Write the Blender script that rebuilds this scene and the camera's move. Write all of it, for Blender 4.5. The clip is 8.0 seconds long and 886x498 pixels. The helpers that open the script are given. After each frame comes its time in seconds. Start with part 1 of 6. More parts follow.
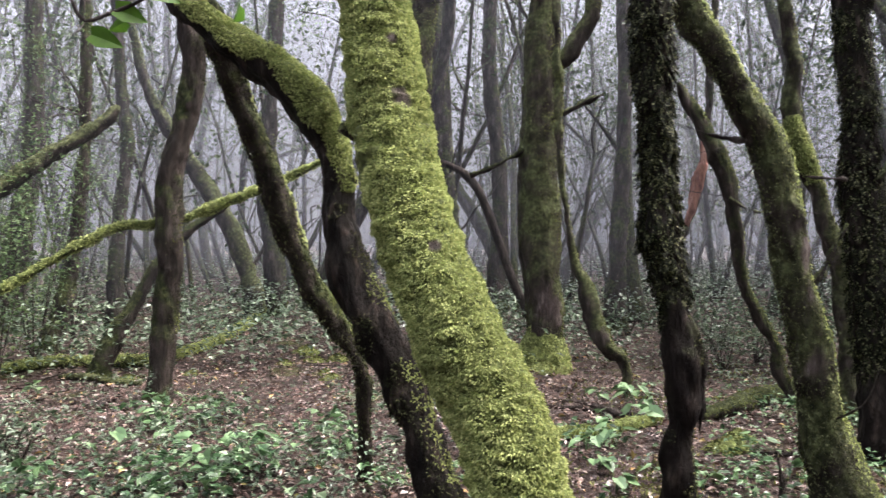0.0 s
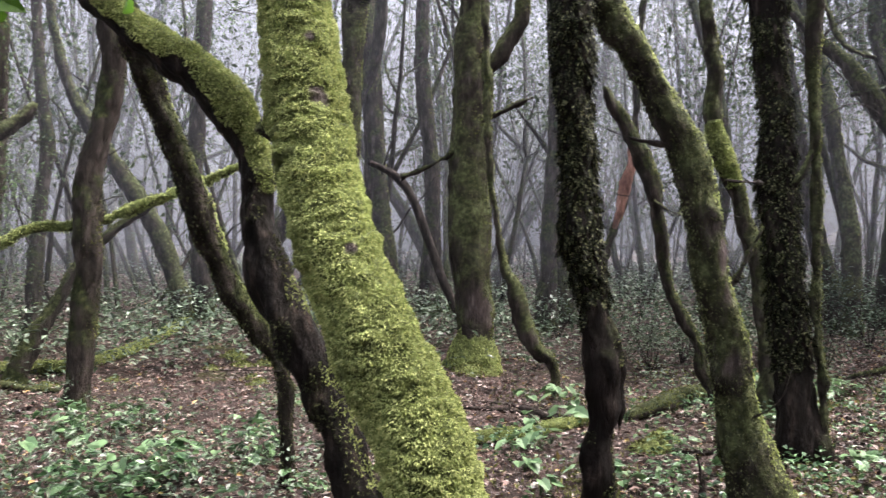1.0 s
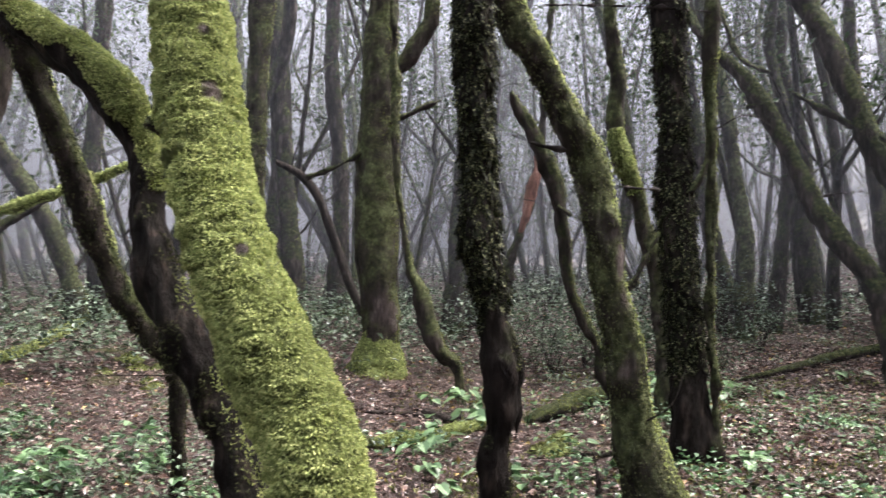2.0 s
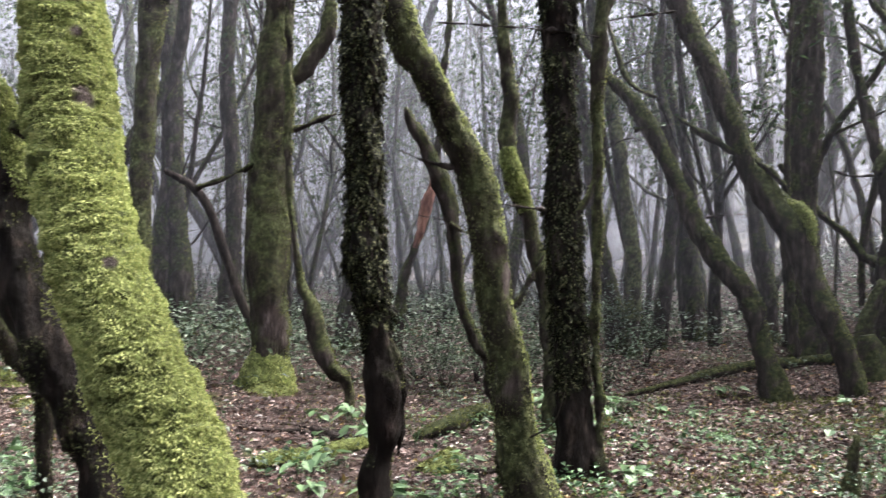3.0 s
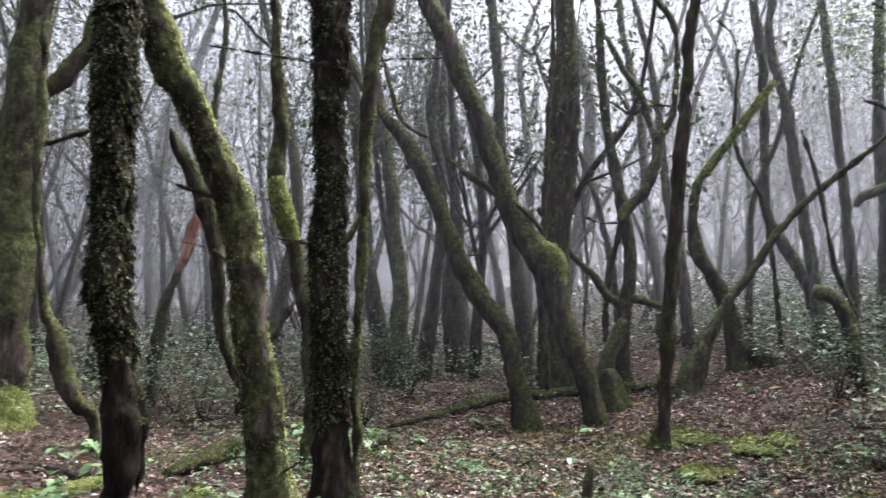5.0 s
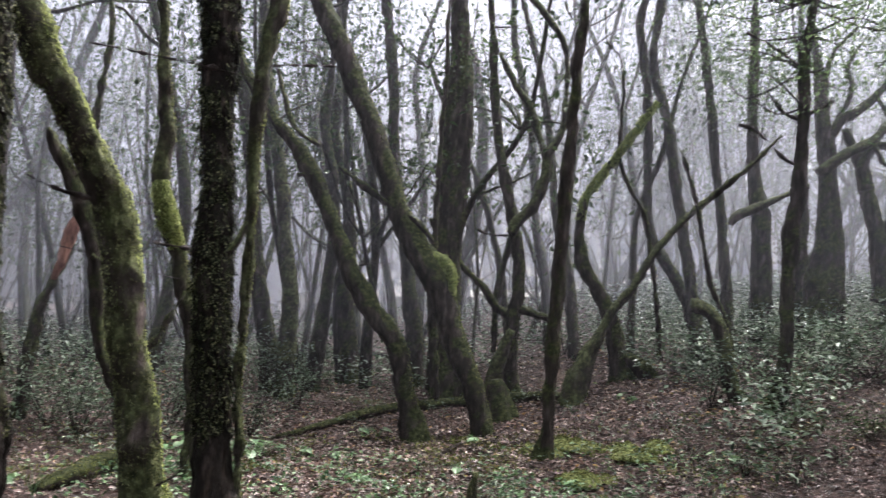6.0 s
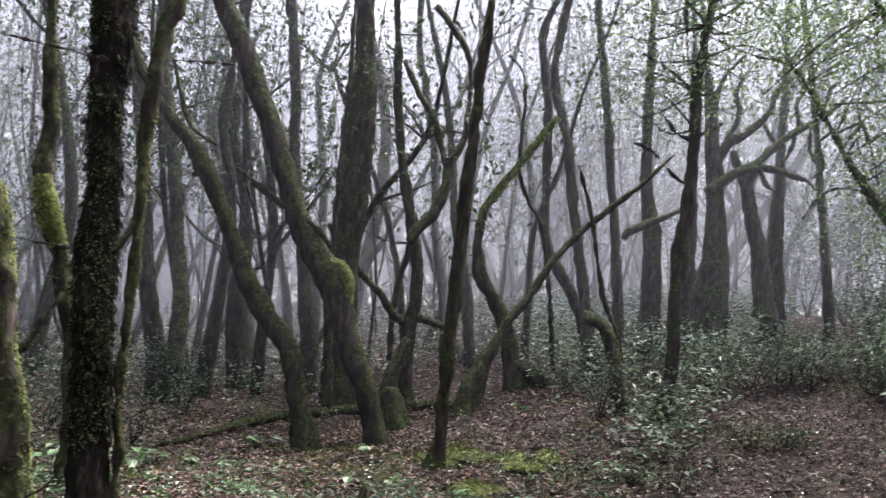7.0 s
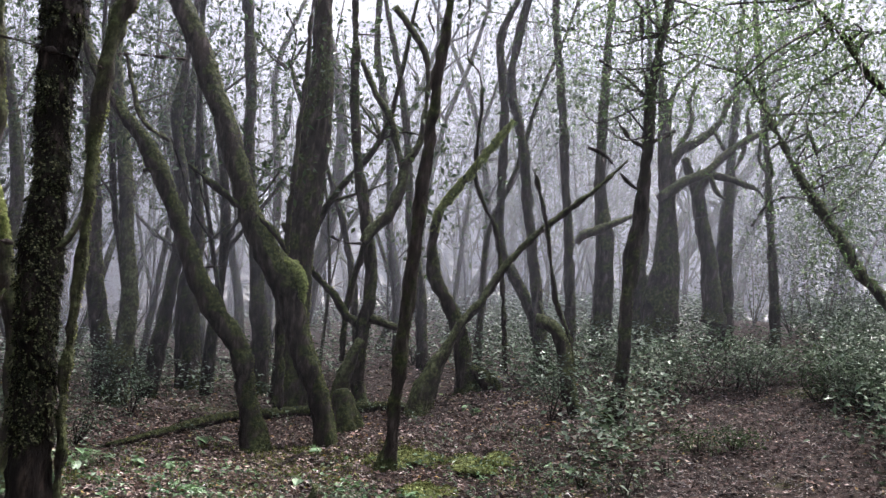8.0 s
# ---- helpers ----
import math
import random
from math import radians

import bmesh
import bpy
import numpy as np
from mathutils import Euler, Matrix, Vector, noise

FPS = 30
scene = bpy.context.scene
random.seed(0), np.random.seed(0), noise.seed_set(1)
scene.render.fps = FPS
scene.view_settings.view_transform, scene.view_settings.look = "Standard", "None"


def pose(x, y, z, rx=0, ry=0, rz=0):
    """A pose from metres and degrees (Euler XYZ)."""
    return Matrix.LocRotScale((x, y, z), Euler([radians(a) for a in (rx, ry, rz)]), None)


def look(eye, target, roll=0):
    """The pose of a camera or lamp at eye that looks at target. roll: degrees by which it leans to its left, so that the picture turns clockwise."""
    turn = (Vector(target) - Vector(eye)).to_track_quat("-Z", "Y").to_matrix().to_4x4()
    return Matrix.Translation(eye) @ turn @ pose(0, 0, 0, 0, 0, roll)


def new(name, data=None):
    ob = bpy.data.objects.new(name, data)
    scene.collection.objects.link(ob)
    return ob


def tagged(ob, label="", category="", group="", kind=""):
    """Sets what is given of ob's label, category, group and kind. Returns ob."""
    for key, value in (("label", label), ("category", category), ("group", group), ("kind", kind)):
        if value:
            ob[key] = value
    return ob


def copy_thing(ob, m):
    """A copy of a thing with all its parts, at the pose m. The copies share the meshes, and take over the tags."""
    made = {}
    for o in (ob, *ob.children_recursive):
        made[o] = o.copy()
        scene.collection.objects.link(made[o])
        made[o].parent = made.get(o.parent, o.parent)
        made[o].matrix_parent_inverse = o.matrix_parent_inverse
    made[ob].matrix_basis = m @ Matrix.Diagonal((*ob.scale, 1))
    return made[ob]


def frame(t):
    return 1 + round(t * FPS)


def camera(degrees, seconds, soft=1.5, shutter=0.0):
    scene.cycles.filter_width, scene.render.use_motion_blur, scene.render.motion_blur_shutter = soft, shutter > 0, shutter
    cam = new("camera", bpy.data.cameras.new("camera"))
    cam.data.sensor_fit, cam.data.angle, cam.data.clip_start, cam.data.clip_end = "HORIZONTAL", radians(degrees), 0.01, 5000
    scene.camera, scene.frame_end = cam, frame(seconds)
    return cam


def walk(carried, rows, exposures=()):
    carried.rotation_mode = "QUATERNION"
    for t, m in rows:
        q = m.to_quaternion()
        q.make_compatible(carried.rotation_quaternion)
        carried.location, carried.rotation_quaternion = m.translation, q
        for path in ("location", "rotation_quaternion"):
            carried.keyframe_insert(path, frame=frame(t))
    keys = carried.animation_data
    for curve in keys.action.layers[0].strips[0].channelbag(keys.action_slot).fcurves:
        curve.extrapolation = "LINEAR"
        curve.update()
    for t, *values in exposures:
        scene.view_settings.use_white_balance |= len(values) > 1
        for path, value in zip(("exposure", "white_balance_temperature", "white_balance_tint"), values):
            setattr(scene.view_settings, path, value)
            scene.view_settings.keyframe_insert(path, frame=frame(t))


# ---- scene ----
# camera and its walk: seconds, eye, then yaw, pitch and roll in degrees
cam = camera(54.0, 8.0, soft=1.3, shutter=0.5)
ROWS = [
    (0.0, 0.000, 0.000, 1.450, 0.00, -0.68, 0.38),
    (0.5, 0.037, 0.022, 1.450, -2.16, -0.65, 0.53),
    (1.0, 0.071, 0.039, 1.450, -4.17, -0.50, 0.42),
    (2.5, 0.165, 0.099, 1.458, -13.34, 0.10, 1.70),
    (3.0, 0.200, 0.101, 1.466, -16.58, 0.83, 2.05),
    (3.5, 0.226, 0.092, 1.474, -19.91, 1.46, 2.33),
    (4.0, 0.253, 0.083, 1.479, -23.63, 1.86, 2.52),
    (4.5, 0.265, 0.070, 1.491, -27.55, 2.85, 2.95),
    (5.0, 0.272, 0.053, 1.490, -31.12, 3.53, 3.70),
    (6.5, 0.322, 0.014, 1.492, -41.40, 5.18, 4.69),
    (7.0, 0.349, 0.041, 1.507, -44.53, 5.66, 5.41),
    (7.5, 0.364, 0.055, 1.509, -46.58, 6.08, 5.64),
    (8.0, 0.358, 0.049, 1.509, -47.51, 6.06, 6.01),
]


def aim(x, y, z, yaw, pitch, roll):
    a, b = radians(yaw), radians(pitch)
    return look((x, y, z), (x - math.sin(a) * math.cos(b), y + math.cos(a) * math.cos(b), z + math.sin(b)), roll)


EXPOSURES = [(0.0, 3.05, 6520, 13), (1.2, 3.05, 6520, 13), (3.0, 3.15, 6500, 12), (4.5, 3.22, 6460, 12), (5.2, 3.08, 6440, 12), (6.5, 2.92, 6400, 13), (8.0, 2.84, 6360, 14)]
walk(cam, [(r[0], aim(*r[1:])) for r in ROWS], exposures=EXPOSURES)

# ---- overcast, misty daylight ----
world = bpy.data.worlds.new("sky")
scene.world = world
world.use_nodes = True
wn, wl = world.node_tree.nodes, world.node_tree.links
wn.clear()
sky = wn.new("ShaderNodeTexSky")
sky.sky_type = "NISHITA"
sky.sun_disc = False
sky.sun_elevation, sky.sun_rotation = radians(57), radians(77)
sky.air_density, sky.dust_density, sky.ozone_density = 1.0, 6.0, 0.6
grey = wn.new("ShaderNodeHueSaturation")
grey.inputs["Saturation"].default_value = 0.4
back = wn.new("ShaderNodeBackground")
back.inputs["Strength"].default_value = 0.15
out = wn.new("ShaderNodeOutputWorld")
wl.new(sky.outputs[0], grey.inputs["Color"])
wl.new(grey.outputs[0], back.inputs["Color"])
wl.new(back.outputs[0], out.inputs["Surface"])
sun = new("sun", bpy.data.lights.new("sun", "SUN"))
sun.data.energy, sun.data.angle, sun.data.color = 1.5, radians(32), (1.0, 0.97, 0.92)
sun.matrix_world = look((8.2, 1.9, 13), (0, 0, 0))


# ---- materials ----
def material(name, build, roughness=0.8, gloss=0.35):
    m = bpy.data.materials.new(name)
    m.use_nodes = True
    n, l = m.node_tree.nodes, m.node_tree.links
    b = n["Principled BSDF"]
    b.inputs["Roughness"].default_value = roughness
    b.inputs["Specular IOR Level"].default_value = gloss
    build(n, l, b)
    return m


def noise_node(n, l, scale, detail=5.0, stretch=(1, 1, 1), rough=0.6):
    co, mp, tx = n.new("ShaderNodeTexCoord"), n.new("ShaderNodeMapping"), n.new("ShaderNodeTexNoise")
    mp.inputs["Scale"].default_value = stretch
    tx.inputs["Scale"].default_value, tx.inputs["Detail"].default_value, tx.inputs["Roughness"].default_value = scale, detail, rough
    l.new(co.outputs["Object"], mp.inputs["Vector"])
    l.new(mp.outputs[0], tx.inputs["Vector"])
    return tx.outputs["Fac"]


def ramp(n, l, fac, stops):
    r = n.new("ShaderNodeValToRGB")
    while len(r.color_ramp.elements) < len(stops):
        r.color_ramp.elements.new(0.5)
    for e, (p, c) in zip(r.color_ramp.elements, stops):
        e.position, e.color = p, (*c, 1)
    l.new(fac, r.inputs["Fac"])
    return r.outputs["Color"]


def mixed(n, l, fac, a, b):
    m = n.new("ShaderNodeMix")
    m.data_type = "RGBA"
    l.new(fac, m.inputs["Factor"])
    l.new(a, m.inputs["A"])
    l.new(b, m.inputs["B"])
    return m.outputs["Result"]


def bump(n, l, b, fac, strength, distance):
    k = n.new("ShaderNodeBump")
    k.inputs["Strength"].default_value, k.inputs["Distance"].default_value = strength, distance
    l.new(fac, k.inputs["Height"])
    l.new(k.outputs[0], b.inputs["Normal"])


def span(n, l, fac, low, high):
    r = n.new("ShaderNodeMapRange")
    r.inputs["From Min"].default_value, r.inputs["From Max"].default_value = low, high
    l.new(fac, r.inputs["Value"])
    return r.outputs["Result"]


def up_facing(n, l, weight):
    """1 where the surface looks up, broken by noise: where moss settles."""
    g, s, a = n.new("ShaderNodeNewGeometry"), n.new("ShaderNodeSeparateXYZ"), n.new("ShaderNodeMath")
    l.new(g.outputs["Normal"], s.inputs[0])
    a.operation = "MULTIPLY_ADD"
    l.new(s.outputs["Z"], a.inputs[0])
    a.inputs[1].default_value = weight
    l.new(noise_node(n, l, 3.2, 6.0), a.inputs[2])
    return a.outputs[0]


def mossy_bark(name, bark, moss, low, high, weight=0.25, wet=0.75, worn_bark=None):
    worn_bark = worn_bark or BARE

    def build(n, l, b):
        c1 = ramp(n, l, noise_node(n, l, 14, 8, (1, 1, 0.3)), [(0.3, bark[0]), (0.55, bark[1]), (0.75, bark[2])])
        c2 = ramp(n, l, noise_node(n, l, 22, 8), [(0.3, moss[0]), (0.5, moss[1]), (0.72, moss[2])])
        cover = span(n, l, up_facing(n, l, weight), low, high)
        c3 = ramp(n, l, noise_node(n, l, 20, 8, (1, 1, 0.25)), [(0.3, worn_bark[0]), (0.55, worn_bark[1]), (0.75, worn_bark[2])])
        worn = n.new("ShaderNodeAttribute")
        worn.attribute_name = "bare_bark"
        l.new(mixed(n, l, worn.outputs["Fac"], mixed(n, l, cover, c1, c2), c3), b.inputs["Base Color"])
        bump(n, l, b, noise_node(n, l, 38, 9, (1, 1, 0.4), 0.72), 1.0, 0.05)
    return material(name, build, wet, 0.06)


def foliage(name, stops, roughness=0.5, through_leaf=0.25, gloss=0.3):
    def build(n, l, b):
        g = n.new("ShaderNodeNewGeometry")
        c = ramp(n, l, g.outputs["Random Per Island"], stops)
        h = n.new("ShaderNodeHueSaturation")
        l.new(span(n, l, noise_node(n, l, 1.3, 3), -0.2, 0.9), h.inputs["Value"])
        l.new(c, h.inputs["Color"])
        l.new(h.outputs[0], b.inputs["Base Color"])
        t, mx = n.new("ShaderNodeBsdfTranslucent"), n.new("ShaderNodeMixShader")
        l.new(h.outputs[0], t.inputs["Color"])
        mx.inputs[0].default_value = through_leaf
        l.new(b.outputs[0], mx.inputs[1])
        l.new(t.outputs[0], mx.inputs[2])
        l.new(mx.outputs[0], n["Material Output"].inputs["Surface"])
    return material(name, build, roughness, gloss)


BARK = ((0.01, 0.008, 0.007), (0.032, 0.025, 0.022), (0.085, 0.07, 0.062))
BARE = ((0.018, 0.014, 0.013), (0.055, 0.042, 0.039), (0.13, 0.105, 0.1))
BLACK = ((0.003, 0.0024, 0.0022), (0.011, 0.0082, 0.007), (0.055, 0.04, 0.034))
RED = ((0.05, 0.022, 0.018), (0.2, 0.1, 0.075), (0.42, 0.26, 0.21))
MOSS_D = ((0.009, 0.011, 0.006), (0.026, 0.031, 0.012), (0.07, 0.078, 0.03))
MOSS_M = ((0.016, 0.019, 0.01), (0.048, 0.054, 0.024), (0.12, 0.13, 0.058))
SKIN = {
    # skin darker than its fronds, painting shade into the gaps between them
    "bright": mossy_bark("moss_over_bark", BARK, ((0.03, 0.036, 0.012), (0.085, 0.1, 0.034), (0.19, 0.22, 0.07)), 0.2, 0.42),
    "arch": mossy_bark("moss_on_black_bark", BARK, ((0.03, 0.036, 0.012), (0.085, 0.1, 0.034), (0.19, 0.22, 0.07)), 0.2, 0.42, 0.25, 0.6, BLACK),
    "moss": mossy_bark("olive_moss_on_bark", BARK, MOSS_M, 0.4, 0.6, 0.45),
    "dark": mossy_bark("dark_mossy_bark", BARK, MOSS_D, 0.5, 0.62, 0.5),
    "fern": mossy_bark("black_bark", BLACK, MOSS_D, 0.62, 0.8, 0.3, 0.8),
    "stick": mossy_bark("dead_wood", BARK, MOSS_D, 0.9, 1.0),
    "knot": mossy_bark("grey_knot_wood", ((0.02, 0.018, 0.018), (0.09, 0.08, 0.08), (0.2, 0.18, 0.18)), MOSS_D, 0.8, 0.95),
    "red": mossy_bark("torn_red_wood", RED, MOSS_D, 0.72, 0.9),
    "far": mossy_bark("far_bark", BARK, MOSS_D, 0.45, 0.6),
}
TUFT = {
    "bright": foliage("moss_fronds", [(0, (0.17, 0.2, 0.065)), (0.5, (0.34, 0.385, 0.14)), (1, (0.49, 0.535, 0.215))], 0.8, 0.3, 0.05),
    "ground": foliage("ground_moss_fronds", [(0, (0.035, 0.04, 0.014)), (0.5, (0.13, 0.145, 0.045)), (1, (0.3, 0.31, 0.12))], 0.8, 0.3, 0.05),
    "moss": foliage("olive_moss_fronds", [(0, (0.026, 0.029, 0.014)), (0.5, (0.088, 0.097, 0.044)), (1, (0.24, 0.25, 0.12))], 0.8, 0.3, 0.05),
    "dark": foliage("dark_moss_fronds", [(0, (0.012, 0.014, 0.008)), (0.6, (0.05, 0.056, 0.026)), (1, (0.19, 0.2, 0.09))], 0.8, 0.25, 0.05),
    "fern": foliage("fern_fronds", [(0, (0.004, 0.005, 0.0025)), (0.65, (0.018, 0.02, 0.0095)), (0.92, (0.08, 0.084, 0.04)), (1, (0.19, 0.19, 0.105))], 0.6, 0.25, 0.05),
}
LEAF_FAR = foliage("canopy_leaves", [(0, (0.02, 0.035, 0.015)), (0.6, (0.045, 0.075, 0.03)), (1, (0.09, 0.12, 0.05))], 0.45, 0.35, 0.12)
# lighter, more translucent copy of the canopy leaves, coloured for a backlit look
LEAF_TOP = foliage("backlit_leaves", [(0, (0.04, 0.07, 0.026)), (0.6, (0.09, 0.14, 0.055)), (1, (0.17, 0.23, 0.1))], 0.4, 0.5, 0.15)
LEAF_NEAR = foliage("fresh_green_leaf", [(0, (0.025, 0.06, 0.005)), (1, (0.05, 0.11, 0.012))], 0.5, 0.5, 0.1)
LEAF_PATH = foliage("trodden_leaves", [(0, (0.012, 0.008, 0.008)), (0.55, (0.045, 0.03, 0.028)), (0.9, (0.13, 0.095, 0.088)), (1, (0.26, 0.19, 0.16))], 0.28, 0.1)
LEAF_BUSH = foliage("shrub_leaves", [(0, (0.02, 0.036, 0.018)), (0.5, (0.07, 0.11, 0.06)), (0.85, (0.16, 0.215, 0.135)), (1, (0.3, 0.34, 0.26))], 0.36, 0.25, 0.28)
LEAF_HERB = foliage("herb_leaves", [(0, (0.018, 0.04, 0.016)), (0.5, (0.06, 0.125, 0.05)), (0.85, (0.15, 0.25, 0.11)), (1, (0.28, 0.38, 0.23))], 0.3, 0.3, 0.26)
LEAF_BROWN = foliage("fallen_leaves", [(0, (0.018, 0.01, 0.008)), (0.45, (0.08, 0.044, 0.035)), (0.75, (0.2, 0.12, 0.098)), (0.92, (0.4, 0.31, 0.285)), (0.97, (0.36, 0.21, 0.06)), (1, (0.1, 0.15, 0.04))], 0.3, 0.1, 0.28)
TWIG = mossy_bark("twig_bark", BARK, MOSS_D, 0.8, 0.95)


def soil(n, l, b):
    dirt = ramp(n, l, noise_node(n, l, 9, 9), [(0.3, (0.007, 0.005, 0.0045)), (0.5, (0.026, 0.018, 0.0155)), (0.72, (0.085, 0.058, 0.051))])
    moss = ramp(n, l, noise_node(n, l, 30, 6), [(0.3, (0.012, 0.015, 0.005)), (0.7, (0.06, 0.065, 0.02))])
    l.new(mixed(n, l, span(n, l, noise_node(n, l, 0.9, 6), 0.58, 0.68), dirt, moss), b.inputs["Base Color"])
    bump(n, l, b, noise_node(n, l, 35, 9), 0.9, 0.04)


SOIL = material("forest_soil", soil, 0.85, 0.08)

# ---- shapes ----
rng = np.random.default_rng(7)
LATTICE = np.random.default_rng(3).random((48, 48, 48))


def lumps(p, scale, octaves=3):
    """Smooth noise in -1..1 at the points p (n, 3)."""
    total, size = 0, 1.0
    for k in range(octaves):
        q = p * scale * 2 ** k + 17.3 * k
        i = np.floor(q).astype(int)
        f = q - i
        f = f * f * (3 - 2 * f)
        v = 0
        for dx in (0, 1):
            for dy in (0, 1):
                for dz in (0, 1):
                    w = abs(1 - dx - f[:, 0]) * abs(1 - dy - f[:, 1]) * abs(1 - dz - f[:, 2])
                    v = v + w * LATTICE[(i[:, 0] + dx) % 48, (i[:, 1] + dy) % 48, (i[:, 2] + dz) % 48]
        total, size = total + (2 * v - 1) * size, size * 0.5
    return total


def softplus(v):
    return np.log1p(np.exp(np.clip(v * 2.5, -30, 30))) / 2.5


def ground_z(x, y):
    """Height of the forest floor: level ahead, rising to the path side and gently far off."""
    x, y = np.asarray(x, float), np.asarray(y, float)
    s, d = softplus(x - 0.3 * y - 4.7), softplus(np.hypot(x, y) - 9.0)
    p = np.stack([x, y, 0 * x], -1).reshape(-1, 3)
    rough = (0.09 * lumps(p, 0.45, 2) + 0.025 * lumps(p, 2.7, 2)).reshape(x.shape)
    return 0.3 * s / (1 + 0.05 * s) + 0.045 * d / (1 + 0.02 * d) + rough


def mesh_of(name, verts, faces, mat, smooth=True):
    """A mesh from arrays of corners and of equal-sided faces."""
    verts, faces = np.asarray(verts, np.float32).reshape(-1, 3), np.asarray(faces, np.int32)
    me = bpy.data.meshes.new(name)
    k = faces.shape[1]
    me.vertices.add(len(verts))
    me.vertices.foreach_set("co", verts.ravel())
    me.loops.add(faces.size)
    me.loops.foreach_set("vertex_index", faces.ravel())
    me.polygons.add(len(faces))
    me.polygons.foreach_set("loop_start", np.arange(0, faces.size, k, dtype=np.int32))
    me.polygons.foreach_set("use_smooth", np.full(len(faces), smooth))
    me.update(calc_edges=True)
    me.materials.append(mat)
    return me


def part(name, me, parent, label="", kind=""):
    ob = new(name, me)
    ob.parent = parent
    return tagged(ob, label=label, kind=kind)


def thing(name, place, label, category, group="", kind=""):
    ob = new(name)
    ob.location = place
    bpy.context.view_layer.update()
    return tagged(ob, label, category, group, kind)


def spline(points, step):
    """Catmull-Rom through (x, y, z, r), at even steps."""
    p = np.array(points, float)
    p = np.vstack([2 * p[0] - p[1], p, 2 * p[-1] - p[-2]])
    got = []
    for a, b, c, d in zip(p, p[1:], p[2:], p[3:]):
        n = max(2, int(np.linalg.norm((c - b)[:3]) / step))
        t = np.linspace(0, 1, n, endpoint=False)[:, None]
        got.append(0.5 * (2 * b + (c - a) * t + (2 * a - 5 * b + 4 * c - d) * t ** 2 + (3 * b - a - 3 * c + d) * t ** 3))
    got = np.vstack(got + [p[-2][None]])
    got[:, 3] = np.maximum(got[:, 3], 0.002)
    return got


def tube(points, seg, step, lump=0.12, ridge=0.0, flare=0.0, seed=0, shelf=False):
    """Rings round a spline: corners (rings, seg, 3), outward directions and the line."""
    c = spline(points, step)
    n = len(c)
    t = np.gradient(c[:, :3], axis=0)
    t /= np.linalg.norm(t, axis=1)[:, None] + 1e-9
    u = np.cross(t[0], (0.3, 0.9, 0.1))
    us = []
    for k in range(n):
        u = u - t[k] * (u @ t[k])
        u /= np.linalg.norm(u)
        us.append(u)
    us = np.array(us)
    vs = np.cross(t, us)
    a = np.linspace(0, 2 * math.pi, seg, endpoint=False)
    d = us[:, None] * np.cos(a)[None, :, None] + vs[:, None] * np.sin(a)[None, :, None]
    r = c[:, 3][:, None] * np.ones(seg)
    base = c[:, None, :3] + d * r[..., None]
    q = base.reshape(-1, 3) + seed * 3.7
    size = max(float(np.median(c[:, 3])), 0.01)
    r = r * (1 + lump * lumps(q * (1, 1, 0.45), 0.4 / size, 3).reshape(n, seg))
    if ridge:
        # moss lies in shelves across the stem, bark in furrows along it
        tall = 3.6 if shelf else 0.6
        if shelf:
            q = q + np.array((0, 0, 0.05)) * lumps(q, 5.0, 2)[:, None]
        r = r + ridge * (lumps(q * (1, 1, tall), 9.0 if shelf else 14.0, 3) - 0.5 * abs(lumps(q * (1, 1, 0.8 * tall), 17.0, 2))).reshape(n, seg)
    if flare:
        low = np.clip(1 - np.cumsum(np.r_[0, np.linalg.norm(np.diff(c[::-1, :3], axis=0), axis=1)])[::-1] / (5 * size), 0, 1)
        r = r * (1 + flare * low[:, None] ** 2 * (0.6 + np.cos(3 * a + seed) * 0.5 + np.cos(5 * a + 2 * seed) * 0.3)[None])
    return c[:, None, :3] + d * r[..., None], d, c


def tube_mesh(name, v, mat):
    n, s = v.shape[:2]
    i, j = np.meshgrid(np.arange(n - 1), np.arange(s), indexing="ij")
    k = (j + 1) % s
    faces = np.stack([i * s + j, i * s + k, (i + 1) * s + k, (i + 1) * s + j], -1).reshape(-1, 4)
    cap = np.arange(s)
    verts = np.vstack([v.reshape(-1, 3), v[0].mean(0), v[-1].mean(0)])
    me = bpy.data.meshes.new(name)
    top = [(n * s, int((q + 1) % s), int(q)) for q in cap]
    low = [(n * s + 1, int((n - 1) * s + q), int((n - 1) * s + (q + 1) % s)) for q in cap]
    me.from_pydata(verts.tolist(), [], faces.tolist() + top + low)
    me.polygons.foreach_set("use_smooth", np.full(len(me.polygons), True))
    me.materials.append(mat)
    return me


# small leaf shapes: corners and quads, along +x, opening to +z
def tuft_shape(blades, seed):
    """Blades fanning from one root, as one piece: a tuft of moss about +x."""
    g = np.random.default_rng(seed)
    v, f = [(0, 0, 0)], []
    for k in range(blades):
        a, open_ = 2 * math.pi * k / blades + g.normal() * 0.3, g.uniform(0.3, 0.8)
        way = np.array((1.0, open_ * math.cos(a), open_ * math.sin(a)))
        way *= g.uniform(0.7, 1.1) / np.linalg.norm(way)
        side = np.cross(way, g.normal(size=3))
        side *= 0.15 / np.linalg.norm(side)
        b = len(v)
        v += [way * 0.55 + side, way - (0, 0, 0.18), way * 0.55 - side]
        f.append((0, b, b + 1, b + 2))
    return np.array(v), np.array(f)


TUFTS, FEW = tuft_shape(3, 1), tuft_shape(2, 2)


def kite(width):
    """A leaf as one bent quad."""
    return np.array([(0, 0, 0), (0.45, width / 2, 0.1), (1, 0, -0.08), (0.45, -width / 2, 0.1)]), np.array([(0, 3, 2, 1)])


